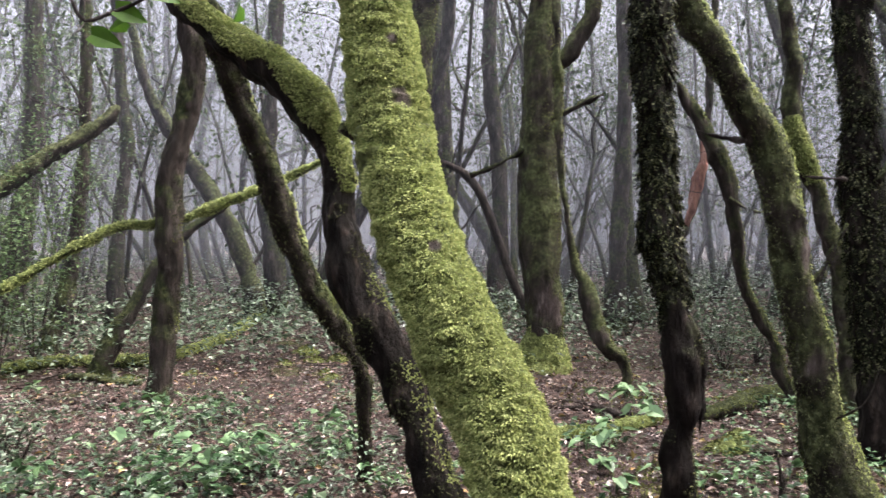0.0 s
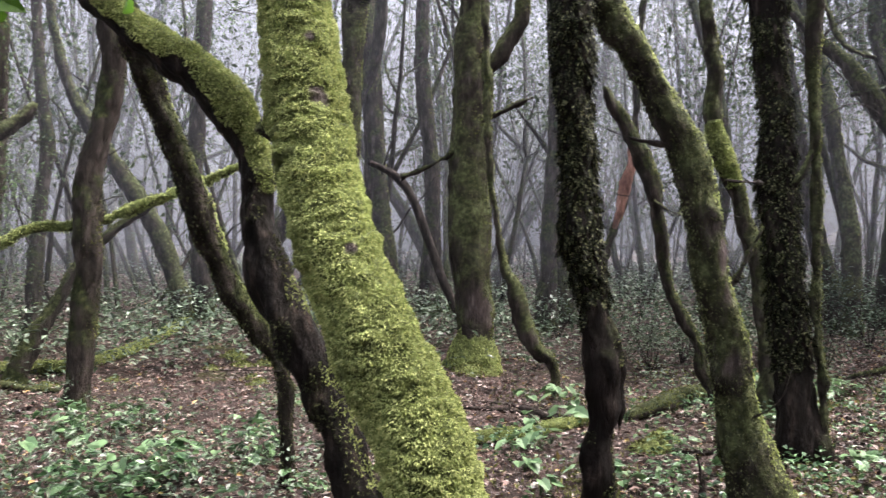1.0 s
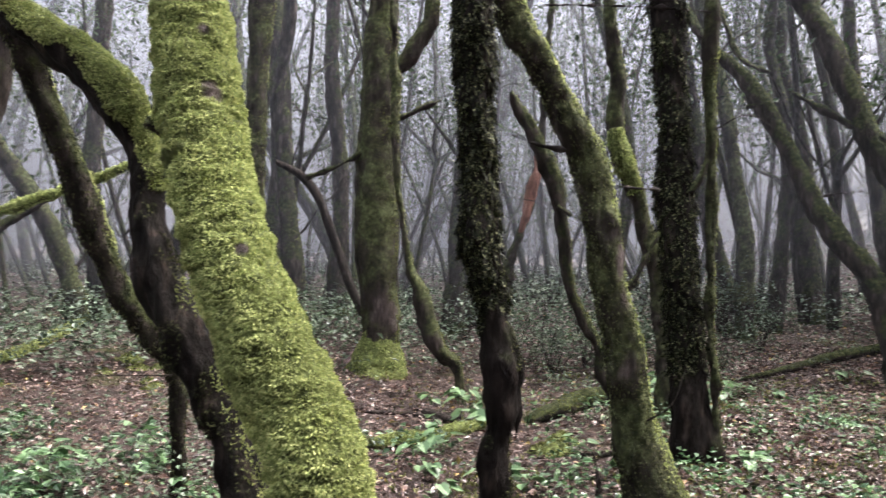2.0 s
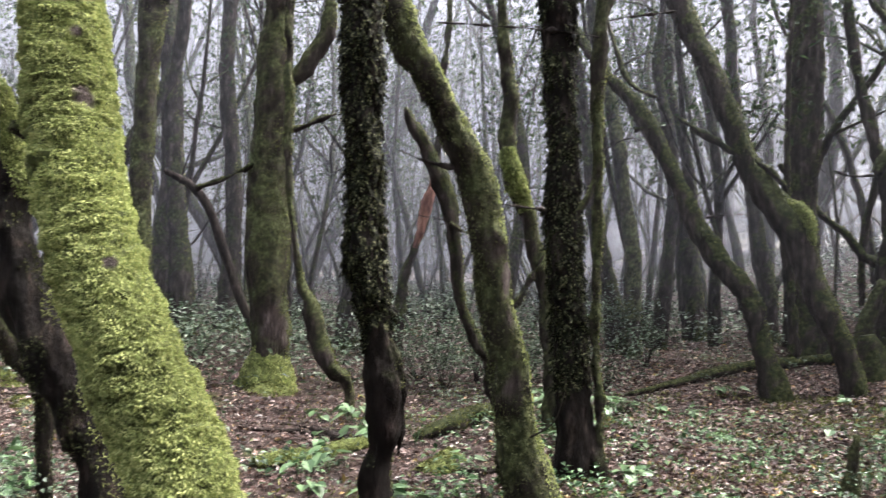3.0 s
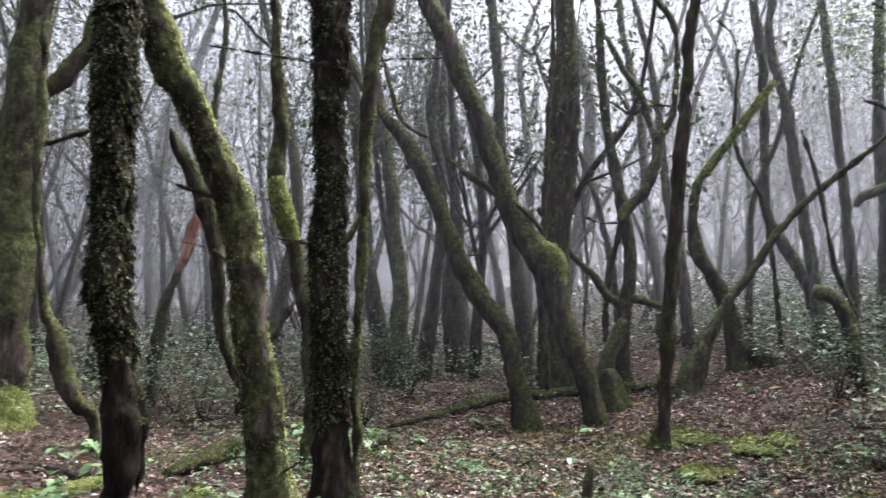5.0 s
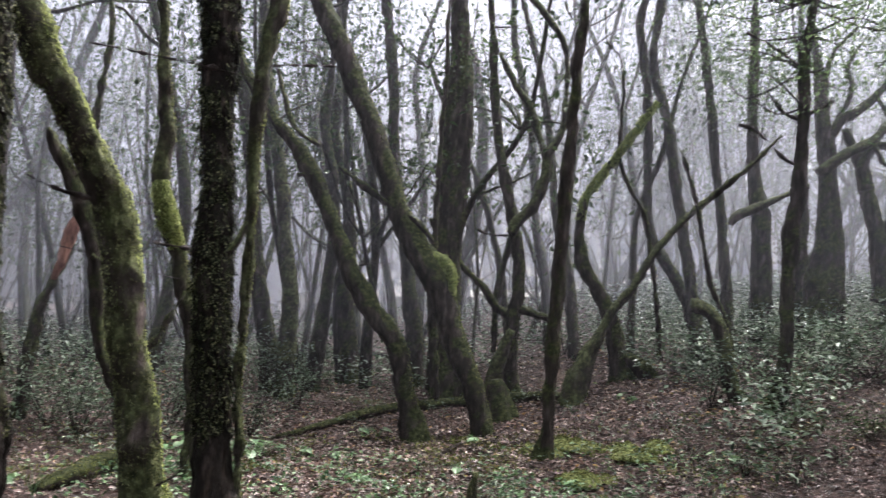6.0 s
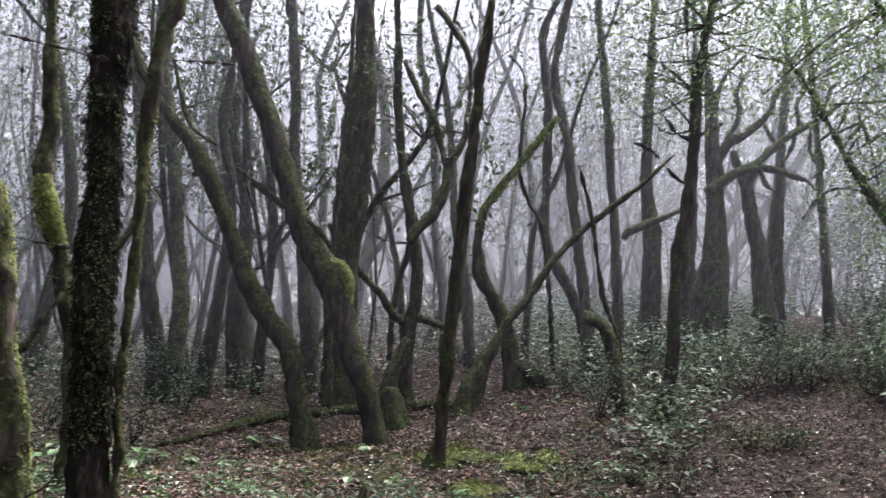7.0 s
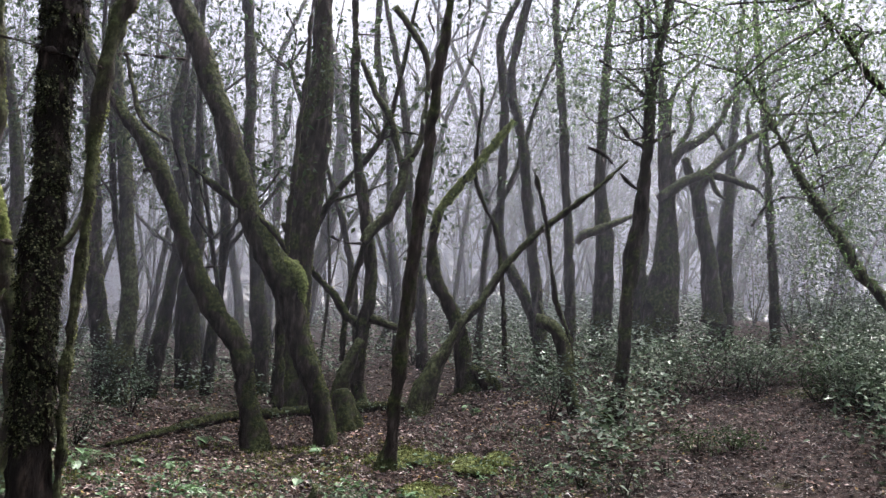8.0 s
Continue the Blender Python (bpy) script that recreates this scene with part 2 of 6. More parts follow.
def quad_leaf(width, fold):
    """Two triangles' worth of leaf as two quads meeting at the midrib."""
    w = width / 2
    v = [(0, 0, 0), (1, 0, -0.12), (0.42, w, fold), (0.42, -w, fold), (0.75, 0.6 * w, fold * 0.6), (0.75, -0.6 * w, fold * 0.6)]
    return np.array(v), np.array([(0, 1, 4, 2), (0, 3, 5, 1)])


def frond_shape():
    """A small drooping fern: a row of paired leaflets."""
    v, f = [], []
    for k in range(4):
        x, z, s = k / 4, -0.5 * (k / 4) ** 2, 0.3 * (1 - 0.6 * k / 4)
        for side in (-1, 1):
            b = len(v)
            v += [(x, 0, z), (x + 0.2, 0, z - 0.07), (x + 0.28, side * s, z - 0.06), (x + 0.1, side * s, z)]
            f.append((b, b + 1, b + 2, b + 3))
    return np.array(v), np.array(f)


def frames(ahead, up):
    """Turns with x along ahead and z near up."""
    x = ahead / (np.linalg.norm(ahead, axis=1)[:, None] + 1e-9)
    y = np.cross(up, x)
    y /= np.linalg.norm(y, axis=1)[:, None] + 1e-9
    return np.stack([x, y, np.cross(x, y)], 2)


def scatter(name, shape, at, turn, size, mat, smooth=False):
    v, f = shape
    p = np.einsum("nij,kj->nki", turn, v) * np.asarray(size)[:, None, None] + at[:, None]
    faces = (f[None] + (np.arange(len(at)) * len(v))[:, None, None]).reshape(-1, f.shape[1])
    # a quad that closes on one corner becomes a triangle
    me = bpy.data.meshes.new(name)
    if np.any(f[:, 2] == f[:, 3]) or np.any(f[:, 1] == f[:, 2]):
        tri = np.vstack([faces[:, [0, 1, 2]], faces[:, [0, 2, 3]]])
        tri = tri[(tri[:, 0] != tri[:, 1]) & (tri[:, 1] != tri[:, 2]) & (tri[:, 0] != tri[:, 2])]
        faces = tri
    return mesh_of(name, p, faces, mat, smooth)


def random_unit(n):
    v = rng.normal(size=(n, 3))
    return v / np.linalg.norm(v, axis=1)[:, None]


# ---- trees ----
MOSS = {  # fronds per square metre, size, kind of frond, share of them that hangs
    "bright": (23000, 0.0175, "tuft"), "moss": (9000, 0.0155, "tuft"), "dark": (6500, 0.016, "tuft"),
    "fern": (4300, 0.036, "frond"), "arch": (0, 0, ""), "stick": (0, 0, ""), "red": (0, 0, ""), "knot": (0, 0, ""), "far": (0, 0, ""),
}
count = [0]


def fur(v, d, c, style, parent, near, keep=None):
    """Moss fronds or small ferns over a tube."""
    rate, size, kind = MOSS[style]
    if not rate:
        return
    n, s = v.shape[:2]
    seg_len = np.linalg.norm(np.diff(c[:, :3], axis=0), axis=1)
    area = 2 * math.pi * c[:-1, 3] * seg_len
    size = size * max(1.0, near / 4.2) ** 0.5
    total = int(min(170000, area.sum() * rate / max(1.0, near / 4.2) ** 2.0))
    i = rng.choice(n - 1, total, p=area / area.sum())
    j = rng.integers(0, s, total)
    f, g = rng.random((total, 1)), rng.random((total, 1))
    at = (v[i, j] * (1 - f) + v[i + 1, j] * f) * (1 - g) + (v[i, (j + 1) % s] * (1 - f) + v[i + 1, (j + 1) % s] * f) * g
    out = d[i, j]
    patch = lumps(at + count[0], 3.5, 3)
    ok = (at[:, 2] < (3.0 if near < 6 else 5.0)) & (patch + 0.5 * out[:, 2] > {"bright": -0.75, "moss": -0.9 if near < 6 else -0.5, "dark": -0.42, "fern": -0.7}[style])
    if keep is not None:
        ok &= keep(at, out)
    if near > 6 and style in ("moss", "dark"):
        # farther stems carry fronds only on their upper and +x sides, broken by noise
        ok &= out[:, 2] + 0.3 * out[:, 0] + 0.45 * lumps(at + 11, 2.2, 3) > (0.0 if style == "moss" else 0.2)
    at, out = at[ok], out[ok]
    m = len(at)
    if m == 0:
        return
    hang = -0.9 if kind == "frond" else -0.75
    ahead = out * rng.uniform(0.4, 0.85, (m, 1)) + rng.normal(size=(m, 3)) * 0.33 + np.array((0, 0, hang))
    turn = frames(ahead, out + rng.normal(size=(m, 3)) * 0.3)
    shape = frond_shape() if kind == "frond" else TUFTS if near < 4 else FEW
    grow = size * rng.uniform(0.5, 1.35, m)
    # fresher moss on top; the brighter colour towards +x paints in the sunlit side
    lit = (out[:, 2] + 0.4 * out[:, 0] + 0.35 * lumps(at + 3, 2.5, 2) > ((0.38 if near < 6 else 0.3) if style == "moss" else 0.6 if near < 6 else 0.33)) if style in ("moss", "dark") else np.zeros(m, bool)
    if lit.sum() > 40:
        part("moss", scatter("moss", shape, at[lit], turn[lit], grow[lit], TUFT["bright" if near < 6 else "ground"]), parent, "yellow-green moss coloured brighter on the upper sunward side", "stuff")
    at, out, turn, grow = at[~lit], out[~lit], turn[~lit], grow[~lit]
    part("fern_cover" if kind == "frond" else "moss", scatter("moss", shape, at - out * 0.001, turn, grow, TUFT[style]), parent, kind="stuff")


def leaf_cloud(parent, spots, per, spread, size, mat, name="crown"):
    """Many leaves round each of the spots."""
    spots = np.repeat(np.array(spots, float), per, axis=0)
    m = len(spots)
    at = spots + rng.normal(size=(m, 3)) * spread
    turn = frames(rng.normal(size=(m, 3)) + (0, 0, -0.35), rng.normal(size=(m, 3)) * 0.6 + (0, 0, 1))
    return part(name, scatter(name, quad_leaf(0.42, 0.1), at, turn, size * rng.uniform(0.6, 1.3, m), mat), parent, kind="stuff")


def twigs_to(parent, start, spots, radius):
    """Thin bent twigs from a trunk's place out to leaf clusters."""
    for q in spots:
        q, p = np.array(q, float), np.array(start[int(np.argmin([np.linalg.norm(np.array(w) - q) for w in start]))], float)
        mid = (p + q) / 2 + rng.normal(size=3) * 0.12 * np.linalg.norm(q - p)
        v, d, c = tube([(*q, radius * 0.4), (*mid, radius * 0.7), (*p, radius)], 5, 0.12, 0.1)
        part("twig", tube_mesh("twig", v, TWIG), parent)


def tree(label, style, seg, points, branches=(), group="forest trees", top=False, clusters=(), bare=()):
    count[0] += 1
    x, y, z, r = points[-1]
    near = math.hypot(x, y)
    base = thing("tree", (x, y, float(ground_z(x, y))), label, "tree", group)
    inv = -np.array(base.location)

    def worn_at(p):
        """1 inside the patches where the bark lies bare (centre, radius, height), with ragged edges."""
        w = np.zeros(len(p))
        for bx, by, bz, wide, tall in bare:
            q = (p - (bx, by, bz)) / (wide, wide, tall)
            w = np.maximum(w, np.clip(2.2 * (1.15 - np.linalg.norm(q, axis=1) + 0.55 * lumps(p, 9.0)), 0, 1))
        return w

    def stem(name, pts, st, sg, flare):
        thin = 0.012 if MOSS[st][0] else 0.0
        pts = [(a + inv[0], b + inv[1], c + inv[2], max(rad - thin, 0.75 * rad)) for a, b, c, rad in pts]
        step = (0.013 if st == "bright" else 0.03) if near < 6 else 0.05 if near < 13.5 else 0.09
        v, d, c = tube(pts, sg, step, 0.18 if st != "bright" else 0.08, (0.015 if st == "bright" else 0.018) if near < 6 else 0.02, flare, count[0], st == "bright")
        me = tube_mesh(name, v, SKIN[st])
        grown = part(name, me, base)
        if bare and name == "trunk":
            worn = me.attributes.new("bare_bark", "FLOAT", "POINT")
            worn.data.foreach_set("value", np.append(worn_at(v.reshape(-1, 3) - inv), (0, 0)).astype(np.float32))
        if st == "arch":
            # moss lies on the bend and thins out down the stem
            def green(at, out):
                return 0.8 * out[:, 2] + 0.5 * out[:, 0] - 0.45 * out[:, 1] + 0.45 * lumps(at, 5.0) - 0.02 - 2.5 * np.clip(2.0 + inv[2] - at[:, 2], 0, 1)
            cover = np.clip(1 - 5 * green(v.reshape(-1, 3), d.reshape(-1, 3)), 0, 1)
            worn = me.attributes.new("bare_bark", "FLOAT", "POINT")
            worn.data.foreach_set("value", np.append(cover, (1, 1)).astype(np.float32))
            fur(v, d, c, "bright", grown, near, lambda at, out: green(at, out) > 0)
            fur(v, d, c, "dark", grown, near, lambda at, out: (green(at, out) < 0) & (lumps(at + 7, 4.5) + 0.4 * out[:, 0] - 0.3 * at[:, 2] > -0.1))
        elif st == "fern":
            high = 0.62 if near < 6 else 0.2
            fur(v, d, c, "fern", grown, near, lambda at, out: at[:, 2] + 0.3 * lumps(at, 4.0) > high + 0.45)
            fur(v, d, c, "dark", grown, near, lambda at, out: (at[:, 2] < high + 0.7) & (lumps(at + 7, 4.5) - 0.8 * at[:, 2] + 0.3 * out[:, 0] > -0.15))
        else:
            fur(v, d, c, st, grown, near, (lambda at, out: worn_at(at - inv) < 0.4) if bare and name == "trunk" else None)

    stem("trunk", points, style, seg, 0.22)
    for name, st, pts in branches:
        stem(name, pts, st, 6 if name == "twig" else max(10, seg // 2), 0)
    # a few bare twigs along the stem
    for k in range(3 if 4.5 < near < 13 else 0):
        p = np.array(points[rng.integers(1, len(points) - 1)])
        way = np.array((*rng.normal(size=2), rng.uniform(-0.1, 0.7)))
        way *= rng.uniform(0.3, 0.9) / np.linalg.norm(way)
        q = p[:3] + inv
        line = [q + way + rng.normal(size=3) * 0.05, q + way * 0.55 + rng.normal(size=3) * 0.05, q]
        v, d, c = tube([(*line[0], 0.002), (*line[1], 0.004), (*line[2], 0.006)], 5, 0.08, 0.1)
        part("twig", tube_mesh("twig", v, TWIG), base)
    if top and near > 6:
        tip = np.array(points[0][:3]) + inv
        spots = []
        for k in range(4):
            a = rng.random() * 6.28
            q = tip + np.array((math.cos(a), math.sin(a), 0.0)) * rng.uniform(0.7, 1.5) + (0, 0, rng.uniform(0.0, 1.3))
            mid = (tip + q) / 2 + rng.normal(size=3) * 0.15
            v, d, c = tube([(*q, 0.015), (*mid, points[0][3] * 0.5), (*(tip - (0, 0, 0.15)), points[0][3] * 0.7)], 8, 0.25, 0.12)
            part("limb", tube_mesh("limb", v, SKIN["dark"]), base)
            spots += [q, (mid + q) / 2]
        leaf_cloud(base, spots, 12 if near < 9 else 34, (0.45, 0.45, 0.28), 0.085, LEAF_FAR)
    if clusters:
        spots = [np.array(q) + inv for q in clusters]
        twigs_to(base, [np.array(p[:3]) + inv for p in points], spots, 0.014)
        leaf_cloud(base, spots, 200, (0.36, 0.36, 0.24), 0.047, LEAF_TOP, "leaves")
    return base


def fallen(label, style, seg, points):
    count[0] += 1
    x, y, z, r = points[len(points) // 2]
    base = thing("fallen_log", (x, y, float(ground_z(x, y))), label, "log", "", "")
    inv = -np.array(base.location)
    pts = [(a + inv[0], b + inv[1], float(ground_z(a, b)) + 0.8 * rad + inv[2], rad) for a, b, c, rad in points]
    v, d, c = tube(pts, seg, 0.06, 0.2, 0.006, 0, count[0])
    log = part("trunk", tube_mesh("trunk", v, SKIN[style]), base)
    fur(v, d, c, style, log, math.hypot(x, y), lambda at, out: out[:, 2] > -0.3)


def dead_branch(label, style, seg, points):
    count[0] += 1
    x, y, z, r = points[-1]
    v, d, c = tube(points, seg, 0.05, 0.15, 0, 0, count[0])
    tagged(new("dead_branch", tube_mesh("dead_branch", v, SKIN[style])), label, "branch")


def stump(label, style, seg, points):
    count[0] += 1
    x, y, z, r = points[-1]
    base = thing("stump", (x, y, float(ground_z(x, y))), label, "stump")
    inv = -np.array(base.location)
    v, d, c = tube([(a + inv[0], b + inv[1], cc + inv[2], rad) for a, b, cc, rad in points], seg, 0.05, 0.25, 0.02, 0.4, count[0])
    log = part("trunk", tube_mesh("trunk", v, SKIN[style]), base)
    fur(v, d, c, style, log, math.hypot(x, y))


# ---- ground ----
ring = np.r_[np.linspace(0.05, 2, 14, endpoint=False), np.geomspace(2, 16, 130, endpoint=False), np.geomspace(16, 700, 60)]
turns = np.linspace(0, 2 * math.pi, 360, endpoint=False)
R, A = np.meshgrid(ring, turns, indexing="ij")
GX, GY = R * np.sin(A), R * np.cos(A)
GZ = ground_z(GX, GY) + 0.02 * lumps(np.stack([GX, GY, 0 * GX], -1).reshape(-1, 3), 9.0, 2).reshape(GX.shape) * (R < 20)
gi, gj = np.meshgrid(np.arange(len(ring) - 1), np.arange(len(turns)), indexing="ij")
gk = (gj + 1) % len(turns)
W = len(turns)
ground = new("ground", mesh_of("ground", np.stack([GX, GY, GZ], -1), np.stack([gi * W + gj, (gi + 1) * W + gj, (gi + 1) * W + gk, gi * W + gk], -1).reshape(-1, 4), SOIL))
tagged(ground, "damp brown forest soil with patches of low moss", "ground", kind="structure")

# ---- the trees near the camera ----
tree('thick leaning laurel trunk wrapped in bright yellow-green moss', 'bright', 132,
     [(-0.45, 4.90, 6.27, 0.074), (-0.34, 4.84, 5.53, 0.101), (-0.29, 4.77, 4.79, 0.128), (-0.33, 4.58, 4.06, 0.155), (-0.39, 4.33, 3.36, 0.168), (-0.35, 4.08, 2.88, 0.167), (-0.31, 3.89, 2.51, 0.171), (-0.23, 3.64, 1.97, 0.175), (-0.08, 3.30, 1.41, 0.159), (0.06, 3.10, 1.09, 0.167), (0.20, 2.94, 0.82, 0.173), (0.26, 2.84, 0.60, 0.176), (0.35, 2.63, 0.20, 0.172), (0.39, 2.55, -0.03, 0.197), (0.39, 2.54, -0.12, 0.227)],
     branches=[('knot', 'moss', [(-0.44, 3.67, 1.92, 0.038), (-0.41, 3.68, 1.91, 0.052), (-0.35, 3.70, 1.91, 0.062)])], top=True, bare=[(-0.03, 3.13, 1.43, 0.02, 0.02), (-0.19, 3.50, 2.02, 0.06, 0.07), (-0.22, 3.59, 2.29, 0.04, 0.04)])
tree('dark wet trunk arching over with moss on its upper bend', 'arch', 64,
     [(-1.63, 4.27, 3.08, 0.061), (-1.30, 4.26, 2.63, 0.077), (-1.20, 4.22, 2.54, 0.082), (-1.00, 4.21, 2.37, 0.090), (-0.82, 4.19, 2.26, 0.098), (-0.63, 4.16, 2.07, 0.103), (-0.55, 4.17, 1.92, 0.087), (-0.50, 4.11, 1.72, 0.077), (-0.48, 4.07, 1.51, 0.084), (-0.41, 4.01, 1.25, 0.091), (-0.27, 3.90, 0.99, 0.097), (-0.10, 3.80, 0.64, 0.089), (-0.01, 3.68, 0.35, 0.091), (0.16, 3.51, -0.16, 0.105), (0.18, 3.48, -0.39, 0.122)])
tree('dark mossy trunk leaning and kinked near its foot', 'dark', 40,
     [(-1.88, 3.28, 5.51, 0.032), (-1.81, 3.45, 4.79, 0.044), (-1.70, 3.77, 4.12, 0.055), (-1.53, 4.06, 3.45, 0.067), (-1.28, 4.31, 2.79, 0.073), (-1.21, 4.37, 2.61, 0.077), (-1.13, 4.44, 2.43, 0.081), (-1.04, 4.52, 2.10, 0.082), (-0.94, 4.60, 1.81, 0.087), (-0.82, 4.69, 1.45, 0.082), (-0.71, 4.76, 1.18, 0.080), (-0.56, 4.82, 0.94, 0.075), (-0.46, 4.87, 0.73, 0.060), (-0.44, 4.93, 0.36, 0.051), (-0.43, 4.98, 0.06, 0.058), (-0.43, 4.99, -0.12, 0.067)], top=True)
tree('slender dark trunk with a slight bend beside a fallen log', 'dark', 36,
     [(-2.50, 7.87, 6.73, 0.060), (-2.53, 7.70, 6.00, 0.082), (-2.46, 7.52, 5.27, 0.104), (-2.40, 7.53, 4.53, 0.125), (-2.30, 7.52, 3.78, 0.136), (-2.17, 7.55, 3.16, 0.137), (-2.20, 7.55, 2.62, 0.117), (-2.35, 7.50, 2.03, 0.127), (-2.37, 7.49, 1.54, 0.131), (-2.36, 7.50, 1.16, 0.127), (-2.39, 7.49, 0.57, 0.122), (-2.44, 7.47, 0.08, 0.117), (-2.45, 7.47, -0.00, 0.141), (-2.46, 7.47, -0.12, 0.162)],
     branches=[('branch', 'bright', [(-3.84, 7.00, 0.89, 0.046), (-3.62, 7.11, 1.01, 0.051), (-3.40, 7.22, 1.16, 0.052), (-3.04, 7.38, 1.40, 0.053), (-2.79, 7.48, 1.54, 0.053), (-2.53, 7.57, 1.56, 0.049), (-2.26, 7.65, 1.62, 0.050), (-1.93, 7.74, 1.78, 0.055), (-1.60, 7.82, 1.90, 0.056), (-1.35, 7.86, 2.03, 0.046), (-1.09, 7.90, 2.15, 0.046)])], top=True)
tree('thin leaning mossy trunk growing from a fallen log', 'dark', 20,
     [(-2.15, 9.62, 1.94, 0.050), (-2.48, 9.54, 1.75, 0.062), (-2.76, 9.47, 1.52, 0.062), (-3.04, 9.38, 1.20, 0.073), (-3.33, 9.28, 0.66, 0.091), (-3.54, 9.20, 0.24, 0.120), (-3.61, 9.17, 0.04, 0.143), (-3.62, 9.17, -0.08, 0.165)])
tree('broken-off leaning stem with fringed moss', 'moss', 28,
     [(-3.48, 9.29, 2.85, 0.054), (-3.55, 9.26, 2.73, 0.078), (-3.83, 9.15, 2.48, 0.095), (-4.22, 8.98, 2.18, 0.099), (-4.59, 8.79, 1.86, 0.103), (-5.57, 8.21, 1.00, 0.107), (-6.42, 7.57, 0.04, 0.118), (-6.45, 7.54, -0.08, 0.136)])
tree('dark mossy forest trunk standing in undergrowth', 'dark', 20,
     [(-4.59, 10.65, 7.41, 0.036), (-4.61, 10.65, 6.66, 0.049), (-4.55, 10.60, 5.92, 0.062), (-4.47, 10.59, 5.17, 0.075), (-4.34, 10.52, 4.44, 0.082), (-4.33, 10.53, 2.94, 0.082), (-4.38, 10.50, 1.92, 0.089), (-4.48, 10.46, 1.03, 0.109), (-4.59, 10.41, 0.49, 0.135), (-4.70, 10.36, 0.10, 0.162), (-4.71, 10.36, -0.02, 0.186)], top=True,
     clusters=[(-4.52, 9.48, 3.40), (-4.32, 9.57, 2.93), (-4.11, 9.66, 3.69), (-4.62, 9.43, 2.48), (-4.37, 9.55, 2.18), (-4.67, 9.40, 3.63), (-4.21, 9.62, 1.69)])
tree('leaning mossy trunk among dense undergrowth', 'moss', 20,
     [(-4.67, 12.05, 7.32, 0.033), (-4.67, 12.27, 6.60, 0.044), (-4.68, 12.48, 5.88, 0.056), (-4.61, 12.63, 5.15, 0.068), (-4.54, 12.71, 4.41, 0.074), (-4.34, 12.78, 3.60, 0.099), (-4.06, 12.88, 3.03, 0.117), (-3.67, 12.99, 2.38, 0.127), (-3.35, 13.08, 1.88, 0.136), (-3.11, 13.14, 1.37, 0.154), (-2.94, 13.18, 0.85, 0.154), (-2.79, 13.21, 0.07, 0.177)], top=True)
tree('upright mossy forest trunk', 'dark', 20,
     [(-2.60, 14.29, 8.31, 0.055), (-2.57, 14.11, 7.59, 0.075), (-2.56, 13.96, 6.85, 0.095), (-2.54, 13.80, 6.12, 0.115), (-2.63, 13.75, 5.38, 0.125), (-2.68, 13.74, 4.48, 0.125), (-2.74, 13.73, 3.42, 0.143), (-2.80, 13.72, 2.08, 0.151), (-2.68, 13.74, 1.19, 0.170), (-2.62, 13.75, 0.20, 0.215), (-2.62, 13.75, 0.08, 0.247)], top=True,
     clusters=[(-2.63, 13.24, 4.54), (-2.13, 13.33, 4.91)])
tree('stout straight trunk with a mossy foot and bare bark patch', 'moss', 40,
     [(1.62, 9.31, 7.16, 0.070), (1.49, 9.29, 6.42, 0.096), (1.31, 9.27, 5.69, 0.121), (1.12, 9.34, 4.97, 0.147), (1.07, 9.46, 4.23, 0.159), (1.04, 9.46, 3.44, 0.172), (1.02, 9.47, 2.82, 0.184), (1.01, 9.47, 2.21, 0.209), (1.04, 9.46, 1.60, 0.221), (1.08, 9.46, 0.98, 0.215), (1.12, 9.45, 0.49, 0.209), (1.10, 9.46, 0.18, 0.234), (1.09, 9.46, 0.03, 0.308), (1.09, 9.46, -0.09, 0.354)],
     branches=[('mossy_foot', 'bright', [(1.11, 9.43, 0.52, 0.160), (1.10, 9.44, 0.31, 0.246), (1.09, 9.44, 0.12, 0.307), (1.08, 9.44, -0.03, 0.356)]),
               ('limb', 'moss', [(1.61, 9.38, 4.21, 0.091), (1.57, 9.39, 3.85, 0.103), (1.42, 9.41, 3.58, 0.110), (1.25, 9.44, 3.34, 0.104), (1.07, 9.46, 3.19, 0.086)]),
               ('branch', 'dark', [(1.70, 9.27, 3.00, 0.024), (1.50, 9.30, 2.91, 0.036), (1.30, 9.33, 2.81, 0.042), (1.09, 9.36, 2.72, 0.036)]),
               ('branch', 'dark', [(0.29, 9.42, 2.13, 0.031), (0.58, 9.40, 2.25, 0.037), (0.85, 9.38, 2.40, 0.043), (1.00, 9.37, 2.46, 0.036)])], top=True, bare=[(1.13, 9.23, 0.75, 0.22, 0.20)])
dead_branch('bare curved dead branch stuck in the ground', 'stick', 10,
     [(-0.06, 10.80, 2.42, 0.035), (0.25, 10.80, 2.26, 0.049), (0.46, 10.79, 2.00, 0.056), (0.67, 10.78, 1.47, 0.056), (0.85, 10.77, 0.98, 0.056), (1.04, 10.75, 0.57, 0.056), (1.20, 10.73, 0.18, 0.056), (1.23, 10.73, -0.04, 0.064)])
